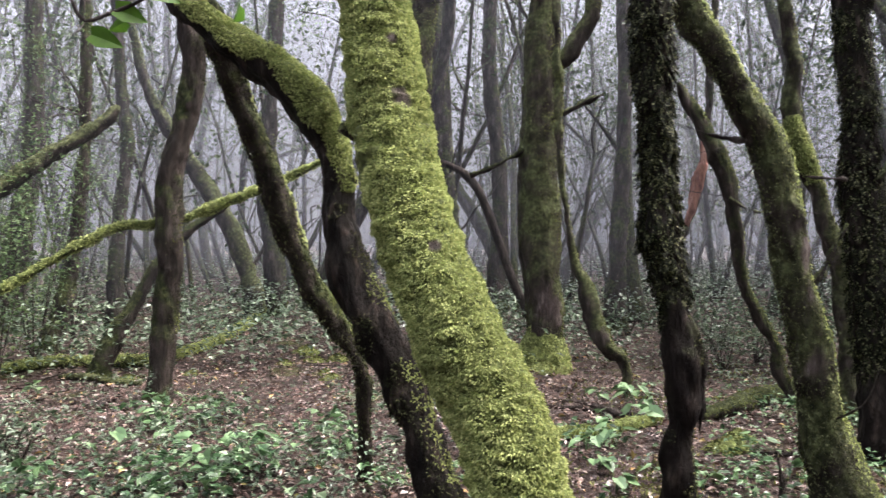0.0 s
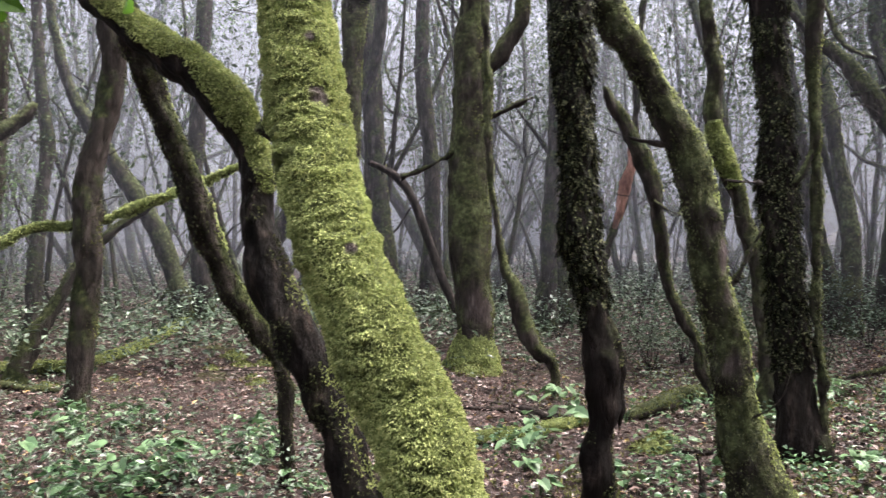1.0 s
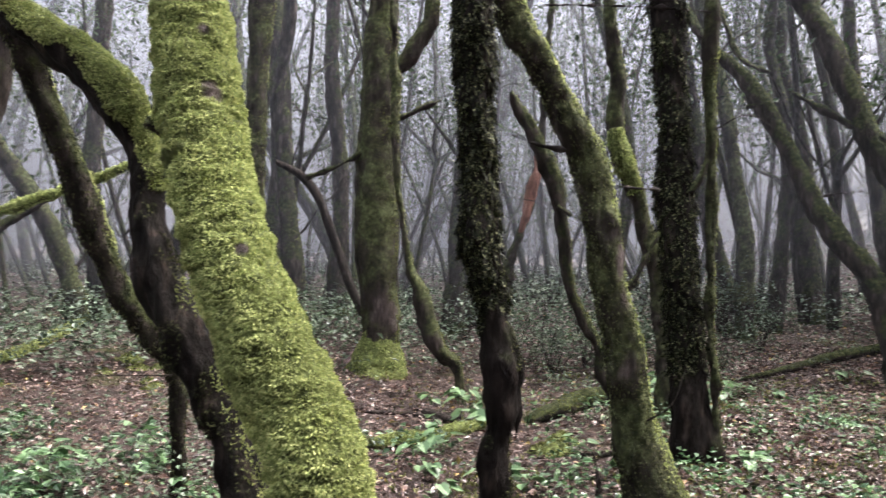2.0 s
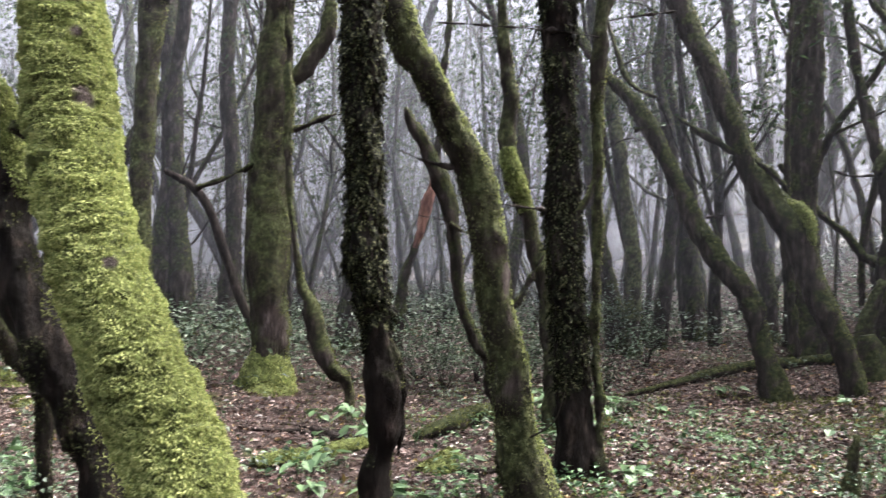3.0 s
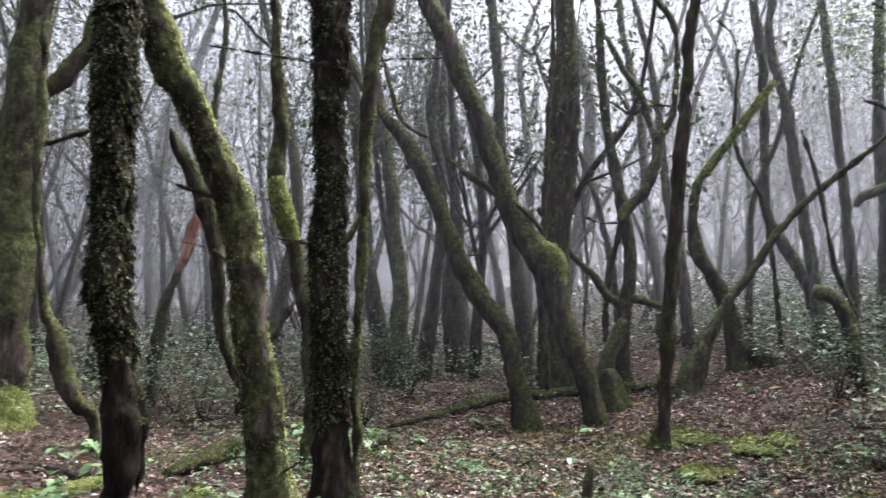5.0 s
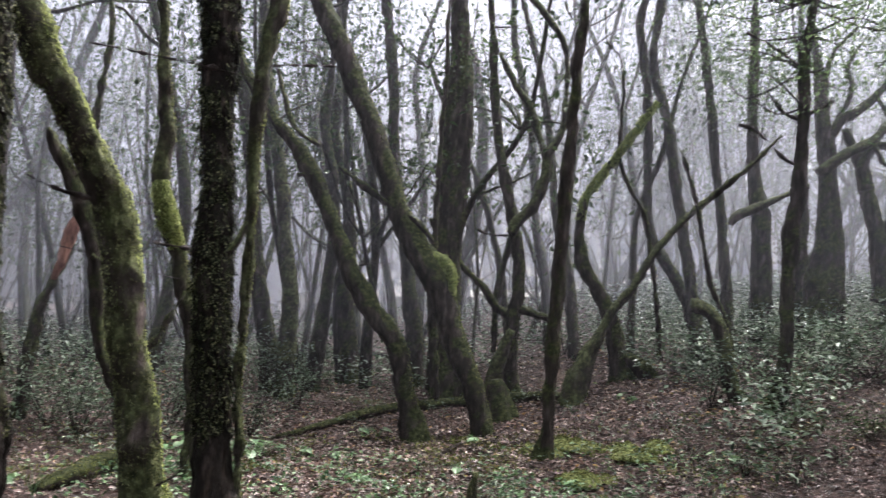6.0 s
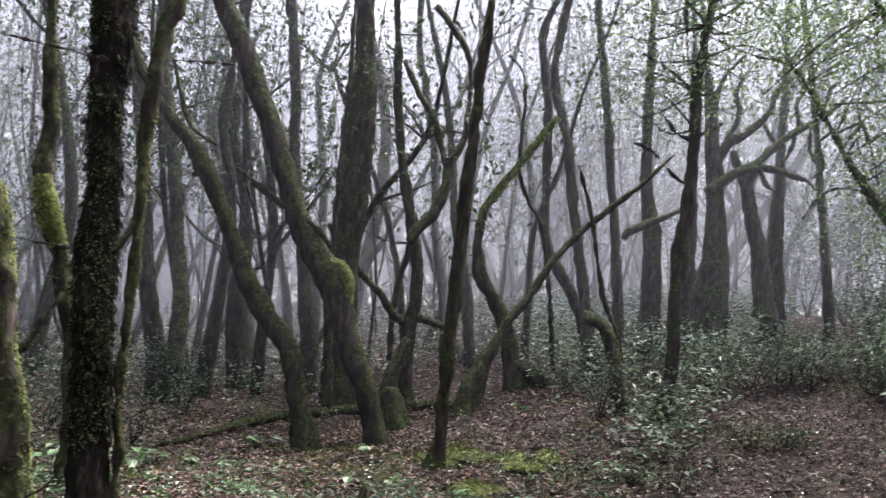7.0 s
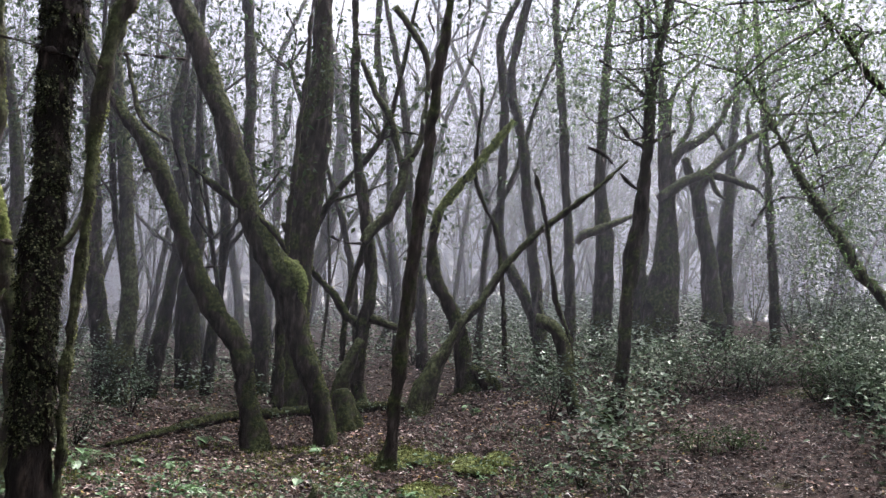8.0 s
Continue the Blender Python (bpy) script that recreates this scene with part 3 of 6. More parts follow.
tree('thin twisted stem with a mossy swollen lower bend', 'moss', 20,
     [(1.54, 8.21, 6.79, 0.021), (1.42, 8.19, 6.05, 0.029), (1.25, 8.16, 5.32, 0.037), (1.08, 8.23, 4.59, 0.045), (1.07, 8.35, 3.85, 0.049), (1.10, 8.35, 2.66, 0.054), (1.13, 8.34, 2.07, 0.043), (1.20, 8.33, 1.58, 0.038), (1.27, 8.32, 1.20, 0.054), (1.38, 8.31, 1.01, 0.092), (1.44, 8.30, 0.72, 0.108), (1.57, 8.27, 0.44, 0.092), (1.72, 8.24, 0.30, 0.070), (1.75, 8.24, 0.00, 0.048), (1.75, 8.24, -0.12, 0.056)], top=True, bare=[(1.47, 8.17, 0.52, 0.10, 0.08)])
tree('upright trunk shaggy with small dark ferns above bare black bark', 'fern', 72,
     [(0.65, 4.22, 5.47, 0.030), (0.69, 4.14, 4.73, 0.046), (0.80, 4.03, 3.99, 0.063), (0.90, 3.91, 3.26, 0.079), (0.91, 3.85, 2.51, 0.095), (0.91, 3.85, 2.36, 0.095), (0.92, 3.85, 2.14, 0.092), (0.94, 3.85, 1.89, 0.091), (0.95, 3.85, 1.64, 0.095), (0.95, 3.85, 1.51, 0.113), (0.97, 3.85, 1.39, 0.099), (1.01, 3.85, 1.26, 0.090), (1.03, 3.85, 1.14, 0.083), (1.05, 3.85, 1.01, 0.089), (1.07, 3.85, 0.89, 0.091), (1.08, 3.85, 0.76, 0.088), (1.06, 3.85, 0.64, 0.070), (1.04, 3.85, 0.51, 0.075), (1.05, 3.85, 0.38, 0.083), (1.05, 3.85, 0.23, 0.090), (1.05, 3.85, 0.01, 0.106), (1.05, 3.85, -0.11, 0.106), (1.05, 3.85, -0.13, 0.111), (1.05, 3.85, -0.16, 0.138)],
     branches=[('root', 'fern', [(1.07, 3.83, 1.12, 0.032), (1.11, 3.83, 0.97, 0.045), (1.14, 3.83, 0.82, 0.045), (1.15, 3.83, 0.70, 0.032), (1.14, 3.83, 0.60, 0.015)])], top=True)
tree('curved mossy trunk with a reddish strip of bare bark', 'moss', 72,
     [(0.36, 4.78, 5.50, 0.029), (0.48, 4.70, 4.77, 0.045), (0.69, 4.58, 4.06, 0.060), (0.95, 4.47, 3.36, 0.076), (1.21, 4.40, 2.66, 0.091), (1.34, 4.40, 2.46, 0.094), (1.47, 4.40, 2.24, 0.094), (1.60, 4.40, 2.01, 0.097), (1.67, 4.40, 1.81, 0.100), (1.74, 4.40, 1.53, 0.103), (1.76, 4.40, 1.38, 0.110), (1.78, 4.40, 1.24, 0.110), (1.81, 4.40, 1.10, 0.104), (1.86, 4.40, 0.95, 0.113), (1.88, 4.40, 0.81, 0.117), (1.90, 4.40, 0.67, 0.126), (1.93, 4.40, 0.52, 0.140), (1.97, 4.40, 0.38, 0.155), (2.02, 4.40, 0.24, 0.169), (2.05, 4.40, 0.09, 0.192), (2.05, 4.40, -0.03, 0.192), (2.07, 4.40, -0.09, 0.202), (2.08, 4.40, -0.16, 0.250)],
     branches=[('branch', 'dark', [(2.07, 4.45, 1.54, 0.009), (2.03, 4.45, 1.46, 0.013), (1.98, 4.45, 1.37, 0.017), (1.94, 4.45, 1.29, 0.019), (1.87, 4.45, 1.21, 0.017)]),
               ('twig', 'stick', [(1.21, 4.40, 2.03, 0.004), (1.36, 4.40, 1.98, 0.006), (1.47, 4.40, 1.96, 0.006), (1.60, 4.40, 1.95, 0.007)]),
               ('twig', 'stick', [(2.09, 4.50, 1.77, 0.004), (1.94, 4.50, 1.78, 0.006), (1.81, 4.50, 1.79, 0.007)])], top=True, bare=[(1.76, 4.33, 1.55, 0.042, 0.094), (1.80, 4.33, 1.39, 0.048, 0.115), (1.82, 4.33, 1.20, 0.042, 0.099), (1.81, 4.33, 1.06, 0.032, 0.044), (1.85, 4.33, 0.85, 0.053, 0.066)])
tree('slim mossy trunk with cushions of bright moss', 'moss', 36,
     [(2.30, 7.27, 6.30, 0.021), (2.36, 7.19, 5.56, 0.033), (2.49, 7.08, 4.83, 0.044), (2.63, 6.97, 4.10, 0.056), (2.69, 6.90, 3.36, 0.067), (2.73, 6.90, 3.09, 0.080), (2.76, 6.90, 2.82, 0.085), (2.75, 6.90, 2.51, 0.085), (2.80, 6.90, 2.24, 0.090), (2.87, 6.90, 2.06, 0.085), (2.94, 6.90, 1.93, 0.076), (3.02, 6.90, 1.66, 0.081), (3.09, 6.90, 1.44, 0.085), (3.16, 6.90, 1.21, 0.090), (3.19, 6.90, 0.94, 0.088), (3.21, 6.90, 0.68, 0.081), (3.23, 6.90, 0.37, 0.090), (3.23, 6.90, 0.25, 0.090), (3.24, 6.90, 0.08, 0.095), (3.25, 6.90, -0.08, 0.117)],
     branches=[('moss_cushion', 'bright', [(2.74, 6.88, 2.44, 0.062), (2.76, 6.88, 2.33, 0.089), (2.80, 6.88, 2.22, 0.103), (2.84, 6.88, 2.12, 0.103), (2.89, 6.88, 2.02, 0.089), (2.93, 6.88, 1.92, 0.067)])], top=True)
tree('snapped leaning trunk with torn reddish wood', 'dark', 28,
     [(1.99, 7.40, 2.79, 0.034), (2.02, 7.40, 2.72, 0.062), (2.11, 7.40, 2.56, 0.082), (2.21, 7.40, 2.41, 0.086), (2.31, 7.40, 2.21, 0.089), (2.40, 7.40, 2.01, 0.082), (2.44, 7.40, 1.82, 0.072), (2.48, 7.40, 1.58, 0.067), (2.52, 7.40, 1.34, 0.067), (2.56, 7.40, 1.10, 0.065), (2.67, 7.40, 0.86, 0.070), (2.79, 7.40, 0.65, 0.065), (2.86, 7.40, 0.49, 0.072), (2.86, 7.40, 0.37, 0.072), (2.98, 7.40, 0.13, 0.076), (3.04, 7.40, -0.10, 0.094)],
     branches=[('twig', 'moss', [(2.70, 7.35, 1.69, 0.012), (2.58, 7.35, 1.72, 0.017), (2.46, 7.35, 1.78, 0.024), (2.41, 7.35, 1.81, 0.033)])], bare=[(2.03, 7.33, 2.61, 0.05, 0.10)])
tree('split stem showing raw orange-pink wood', 'dark', 20,
     [(3.19, 11.05, 6.88, 0.024), (3.16, 10.95, 6.13, 0.033), (3.25, 10.81, 5.40, 0.041), (3.30, 10.59, 4.69, 0.050), (3.24, 10.51, 3.94, 0.054), (3.21, 10.52, 3.33, 0.061), (3.18, 10.53, 2.72, 0.055), (3.13, 10.55, 2.24, 0.055), (3.03, 10.58, 1.80, 0.062), (2.86, 10.62, 1.35, 0.076), (2.80, 10.64, 0.80, 0.090), (2.75, 10.65, -0.03, 0.103)],
     branches=[('torn_wood', 'red', [(3.04, 10.30, 2.66, 0.027), (3.08, 10.30, 2.42, 0.057), (3.02, 10.30, 2.16, 0.067), (2.96, 10.30, 1.89, 0.054), (2.88, 10.30, 1.62, 0.027)])], top=True)
tree('upright dark trunk shaggy with hanging ferns', 'fern', 60,
     [(2.47, 5.46, 6.53, 0.069), (2.55, 5.64, 5.87, 0.094), (2.62, 5.80, 5.20, 0.119), (2.66, 5.88, 4.52, 0.144), (2.68, 5.87, 3.83, 0.156), (2.70, 5.86, 3.50, 0.156), (2.72, 5.85, 3.08, 0.127), (2.75, 5.84, 2.67, 0.115), (2.78, 5.82, 2.26, 0.119), (2.78, 5.82, 1.85, 0.147), (2.82, 5.80, 1.44, 0.139), (2.85, 5.79, 1.04, 0.146), (2.88, 5.77, 0.63, 0.146), (2.90, 5.76, 0.27, 0.154), (2.92, 5.76, 0.12, 0.186), (2.92, 5.76, 0.01, 0.186), (2.93, 5.76, -0.06, 0.195), (2.93, 5.76, -0.13, 0.242)], top=True)
tree('slim crooked trunk furred with moss', 'moss', 28,
     [(3.27, 6.05, 6.47, 0.036), (3.29, 5.83, 5.79, 0.049), (3.22, 5.71, 5.09, 0.063), (3.13, 5.66, 4.39, 0.076), (3.06, 5.68, 3.68, 0.083), (3.01, 5.71, 3.43, 0.078), (2.99, 5.72, 3.09, 0.069), (2.98, 5.72, 2.69, 0.062), (2.99, 5.72, 2.27, 0.053), (3.01, 5.71, 1.86, 0.053), (3.01, 5.71, 1.45, 0.048), (3.01, 5.71, 1.05, 0.045), (3.04, 5.69, 0.64, 0.045), (3.06, 5.68, 0.32, 0.048), (3.07, 5.68, -0.04, 0.048), (3.07, 5.68, -0.09, 0.050), (3.08, 5.68, -0.14, 0.062)],
     branches=[('twig', 'stick', [(1.87, 6.05, 3.17, 0.006), (2.34, 5.89, 3.15, 0.009), (2.72, 5.74, 3.12, 0.010), (2.94, 5.64, 3.08, 0.012)]),
               ('twig', 'stick', [(3.45, 5.48, 3.28, 0.006), (3.24, 5.60, 3.26, 0.009), (2.99, 5.72, 3.22, 0.012)]),
               ('branch', 'moss', [(2.92, 5.59, 2.07, 0.036), (2.90, 5.61, 2.00, 0.036), (2.86, 5.63, 1.91, 0.032), (2.81, 5.65, 1.84, 0.028)])], top=True)
tree('bent mossy trunk sweeping down to the litter', 'dark', 32,
     [(4.12, 10.92, 7.69, 0.021), (4.20, 10.80, 6.95, 0.033), (4.36, 10.62, 6.24, 0.044), (4.53, 10.41, 5.54, 0.056), (4.65, 10.18, 4.84, 0.067), (4.81, 10.00, 4.34, 0.073), (5.05, 9.74, 3.85, 0.086), (5.28, 9.50, 3.51, 0.106), (5.43, 9.33, 3.20, 0.112), (5.57, 9.18, 2.83, 0.112), (5.72, 9.01, 2.39, 0.121), (5.84, 8.88, 2.03, 0.137), (6.01, 8.70, 1.62, 0.139), (6.18, 8.52, 1.35, 0.139), (6.28, 8.40, 1.13, 0.132), (6.34, 8.34, 0.80, 0.125), (6.40, 8.27, 0.49, 0.138), (6.45, 8.22, 0.25, 0.160), (6.48, 8.19, 0.09, 0.185), (6.48, 8.19, -0.03, 0.212)],
     branches=[('branch', 'moss', [(5.10, 9.84, 4.56, 0.030), (5.20, 9.73, 4.15, 0.044), (5.30, 9.62, 3.78, 0.047), (5.42, 9.49, 3.62, 0.047), (5.55, 9.34, 3.52, 0.030)]),
               ('branch', 'dark', [(6.67, 8.35, 2.41, 0.040), (6.53, 8.50, 2.64, 0.057), (6.34, 8.71, 2.79, 0.054), (6.14, 8.92, 2.97, 0.054), (5.98, 9.10, 3.12, 0.051), (5.81, 9.28, 3.30, 0.030)]),
               ('branch', 'dark', [(5.30, 9.39, 3.11, 0.026), (5.37, 9.32, 3.13, 0.052), (5.45, 9.23, 3.11, 0.072)]),
               ('branch', 'stick', [(6.20, 8.48, 2.12, 0.013), (6.01, 8.70, 2.10, 0.016), (5.86, 8.86, 2.06, 0.023)])], top=True)
tree('leaning trunk with a knee bend above a fallen log', 'dark', 40,
     [(5.03, 10.39, 8.16, 0.042), (5.11, 10.27, 7.42, 0.065), (5.28, 10.08, 6.71, 0.087), (5.46, 9.86, 6.02, 0.109), (5.59, 9.62, 5.32, 0.132), (5.74, 9.45, 4.92, 0.142), (5.90, 9.28, 4.44, 0.137), (6.06, 9.11, 3.97, 0.133), (6.19, 8.96, 3.50, 0.136), (6.32, 8.83, 3.07, 0.142), (6.43, 8.70, 2.68, 0.162), (6.56, 8.56, 2.36, 0.195), (6.72, 8.38, 2.09, 0.201), (6.82, 8.28, 1.75, 0.167), (6.89, 8.20, 1.43, 0.157), (6.98, 8.10, 1.11, 0.159), (7.09, 7.98, 0.80, 0.146), (7.16, 7.91, 0.51, 0.132), (7.21, 7.85, 0.19, 0.151), (7.21, 7.85, 0.07, 0.174)],
     branches=[('moss_cushion', 'bright', [(6.65, 8.38, 2.30, 0.053), (6.74, 8.27, 2.22, 0.094), (6.80, 8.21, 2.10, 0.107), (6.83, 8.18, 1.98, 0.087), (6.84, 8.16, 1.80, 0.047)])], top=True)
tree('thick straight grey-green trunk', 'dark', 36,
     [(7.77, 10.58, 10.06, 0.023), (7.87, 10.54, 9.31, 0.048), (7.92, 10.45, 8.57, 0.074), (8.03, 10.32, 7.84, 0.100), (8.13, 10.19, 7.11, 0.126), (8.13, 10.09, 6.36, 0.152), (8.18, 10.03, 5.50, 0.180), (8.21, 10.00, 4.65, 0.208), (8.22, 9.99, 3.80, 0.223), (8.20, 10.01, 2.96, 0.229), (8.19, 10.03, 2.54, 0.237), (8.22, 9.99, 1.65, 0.267), (8.28, 9.93, 0.93, 0.290), (8.33, 9.87, 0.37, 0.336), (8.33, 9.87, 0.25, 0.387)], top=True)
tree('forked trunk with a pale mossy side limb', 'dark', 24,
     [(8.08, 10.18, 9.32, 0.019), (8.14, 10.09, 8.58, 0.029), (8.25, 9.95, 7.85, 0.039), (8.36, 9.80, 7.12, 0.049), (8.39, 9.69, 6.38, 0.059), (8.44, 9.63, 5.87, 0.062), (8.47, 9.60, 5.36, 0.079), (8.50, 9.56, 4.85, 0.083), (8.58, 9.48, 4.18, 0.082), (8.66, 9.39, 3.61, 0.090), (8.76, 9.28, 3.05, 0.098), (8.84, 9.19, 2.48, 0.105), (8.86, 9.16, 1.92, 0.105), (8.83, 9.20, 1.55, 0.112), (8.83, 9.20, 1.11, 0.116), (8.87, 9.16, 0.51, 0.127), (8.87, 9.16, 0.39, 0.147)],
     branches=[('limb', 'moss', [(8.70, 9.13, 6.28, 0.058), (8.92, 8.88, 5.89, 0.062), (9.07, 8.72, 5.51, 0.057), (9.11, 8.68, 4.92, 0.057), (9.08, 8.71, 4.29, 0.069), (8.97, 8.83, 3.98, 0.081), (8.94, 8.86, 3.65, 0.089), (8.87, 8.94, 3.26, 0.097), (8.72, 9.09, 2.97, 0.104), (8.66, 9.17, 2.78, 0.088)]),
               ('limb', 'moss', [(8.52, 9.53, 5.47, 0.046), (8.70, 9.34, 5.01, 0.058), (8.87, 9.16, 4.67, 0.062), (8.99, 9.03, 4.18, 0.062), (9.04, 8.97, 3.92, 0.066)]),
               ('branch', 'dark', [(8.07, 10.33, 2.98, 0.050), (8.30, 10.08, 2.56, 0.058), (8.46, 9.90, 2.27, 0.062), (8.65, 9.69, 2.02, 0.070), (8.79, 9.54, 1.76, 0.082), (8.96, 9.36, 1.61, 0.090)]),
               ('branch', 'dark', [(9.18, 8.82, 1.64, 0.072), (9.02, 8.99, 1.68, 0.080), (8.87, 9.16, 1.74, 0.089)]),
               ('branch', 'dark', [(8.84, 9.57, 1.08, 0.057), (8.82, 9.58, 1.65, 0.066), (8.85, 9.55, 2.19, 0.066), (8.91, 9.48, 2.66, 0.058), (8.93, 9.47, 2.91, 0.050)]),
               ('stub', 'moss', [(8.50, 8.83, 1.43, 0.069), (8.39, 8.94, 1.02, 0.115), (8.34, 8.99, 0.58, 0.138), (8.33, 9.01, 0.15, 0.152), (8.34, 9.00, -0.11, 0.175)]),
               ('twig', 'stick', [(8.43, 9.79, 2.90, 0.016), (8.61, 9.59, 2.79, 0.025), (8.80, 9.38, 2.79, 0.029)])], top=True, bare=[(8.57, 8.94, 1.12, 0.10, 0.20)],
     clusters=[(8.15, 9.57, 5.25), (8.59, 9.19, 5.85)])
tree('slim dark sapling with moss at its foot', 'dark', 28,
     [(6.72, 6.62, 8.12, 0.020), (6.75, 6.55, 7.38, 0.031), (6.84, 6.44, 6.64, 0.042), (6.91, 6.34, 5.90, 0.053), (6.87, 6.29, 5.16, 0.064), (6.86, 6.30, 4.71, 0.070), (6.84, 6.32, 4.21, 0.066), (6.83, 6.33, 3.71, 0.072), (6.82, 6.34, 3.23, 0.077), (6.81, 6.35, 2.80, 0.083), (6.81, 6.36, 2.43, 0.088), (6.80, 6.37, 2.08, 0.088), (6.80, 6.37, 1.73, 0.082), (6.79, 6.38, 1.38, 0.081), (6.79, 6.38, 1.03, 0.078), (6.78, 6.38, 0.74, 0.078), (6.79, 6.38, 0.46, 0.081), (6.77, 6.40, 0.26, 0.109), (6.75, 6.42, 0.16, 0.132), (6.75, 6.42, 0.04, 0.152)],
     branches=[('twig', 'stick', [(6.95, 6.55, 4.85, 0.009), (6.89, 6.61, 5.10, 0.012), (7.01, 6.49, 5.31, 0.012)])], top=True, bare=[(6.91, 6.51, 1.26, 0.08, 0.10)])
tree('crooked trunk with a long pale-green mossy arm', 'dark', 20,
     [(9.36, 8.44, 3.34, 0.077), (9.33, 8.47, 3.05, 0.085), (9.33, 8.47, 2.73, 0.100), (9.41, 8.38, 2.33, 0.112), (9.56, 8.21, 2.00, 0.120), (9.67, 8.09, 1.65, 0.131), (9.74, 8.02, 1.27, 0.151), (9.82, 7.94, 0.85, 0.206), (9.82, 7.94, 0.73, 0.236)],
     branches=[('arm', 'bright', [(9.99, 7.75, 4.78, 0.049), (9.80, 7.96, 4.36, 0.069), (9.61, 8.17, 3.92, 0.073), (9.46, 8.32, 3.61, 0.081), (9.36, 8.44, 3.34, 0.077), (9.33, 8.47, 3.05, 0.085)]),
               ('root', 'dark', [(9.74, 7.87, 1.20, 0.087), (9.87, 7.72, 1.05, 0.134), (10.06, 7.52, 0.82, 0.102), (10.23, 7.33, 0.64, 0.063), (10.30, 7.26, 0.57, 0.039)])])
tree('thin stem reaching out sideways from a stubby mossy foot', 'moss', 16,
     [(10.42, 6.08, 4.18, 0.027), (10.18, 6.34, 3.79, 0.042), (9.92, 6.63, 3.42, 0.053), (9.71, 6.86, 3.13, 0.057), (9.50, 7.09, 2.77, 0.060), (9.39, 7.21, 2.52, 0.064), (9.28, 7.33, 2.24, 0.071), (9.19, 7.42, 2.00, 0.075), (9.08, 7.54, 1.83, 0.074), (9.01, 7.62, 1.62, 0.074), (8.95, 7.69, 1.37, 0.089), (8.87, 7.77, 1.19, 0.126), (8.80, 7.84, 0.87, 0.170), (8.77, 7.89, 0.57, 0.206), (8.77, 7.89, 0.45, 0.237)])
tree('tall slim trunk curving near the ground', 'dark', 20,
     [(10.86, 8.53, 10.00, 0.019), (10.86, 8.49, 9.25, 0.029), (10.90, 8.43, 8.50, 0.039), (10.90, 8.41, 7.75, 0.049), (10.73, 8.49, 7.03, 0.059), (10.65, 8.58, 6.73, 0.072), (10.58, 8.66, 6.30, 0.081), (10.63, 8.60, 5.80, 0.080), (10.70, 8.52, 5.17, 0.080), (10.73, 8.49, 4.45, 0.079), (10.76, 8.47, 3.82, 0.079), (10.78, 8.44, 3.20, 0.087), (10.90, 8.31, 2.78, 0.100), (11.08, 8.12, 2.37, 0.113), (11.22, 7.96, 1.96, 0.117), (11.35, 7.82, 1.46, 0.121), (11.40, 7.77, 1.28, 0.146), (11.40, 7.77, 1.16, 0.168)], top=True)
tree('short hooked mossy trunk', 'moss', 20,
     [(8.92, 6.26, 1.89, 0.082), (9.02, 6.16, 1.86, 0.089), (9.12, 6.05, 1.74, 0.095), (9.19, 5.98, 1.51, 0.099), (9.23, 5.93, 1.16, 0.098), (9.28, 5.87, 0.96, 0.101), (9.33, 5.82, 0.81, 0.121), (9.33, 5.82, 0.69, 0.140)])
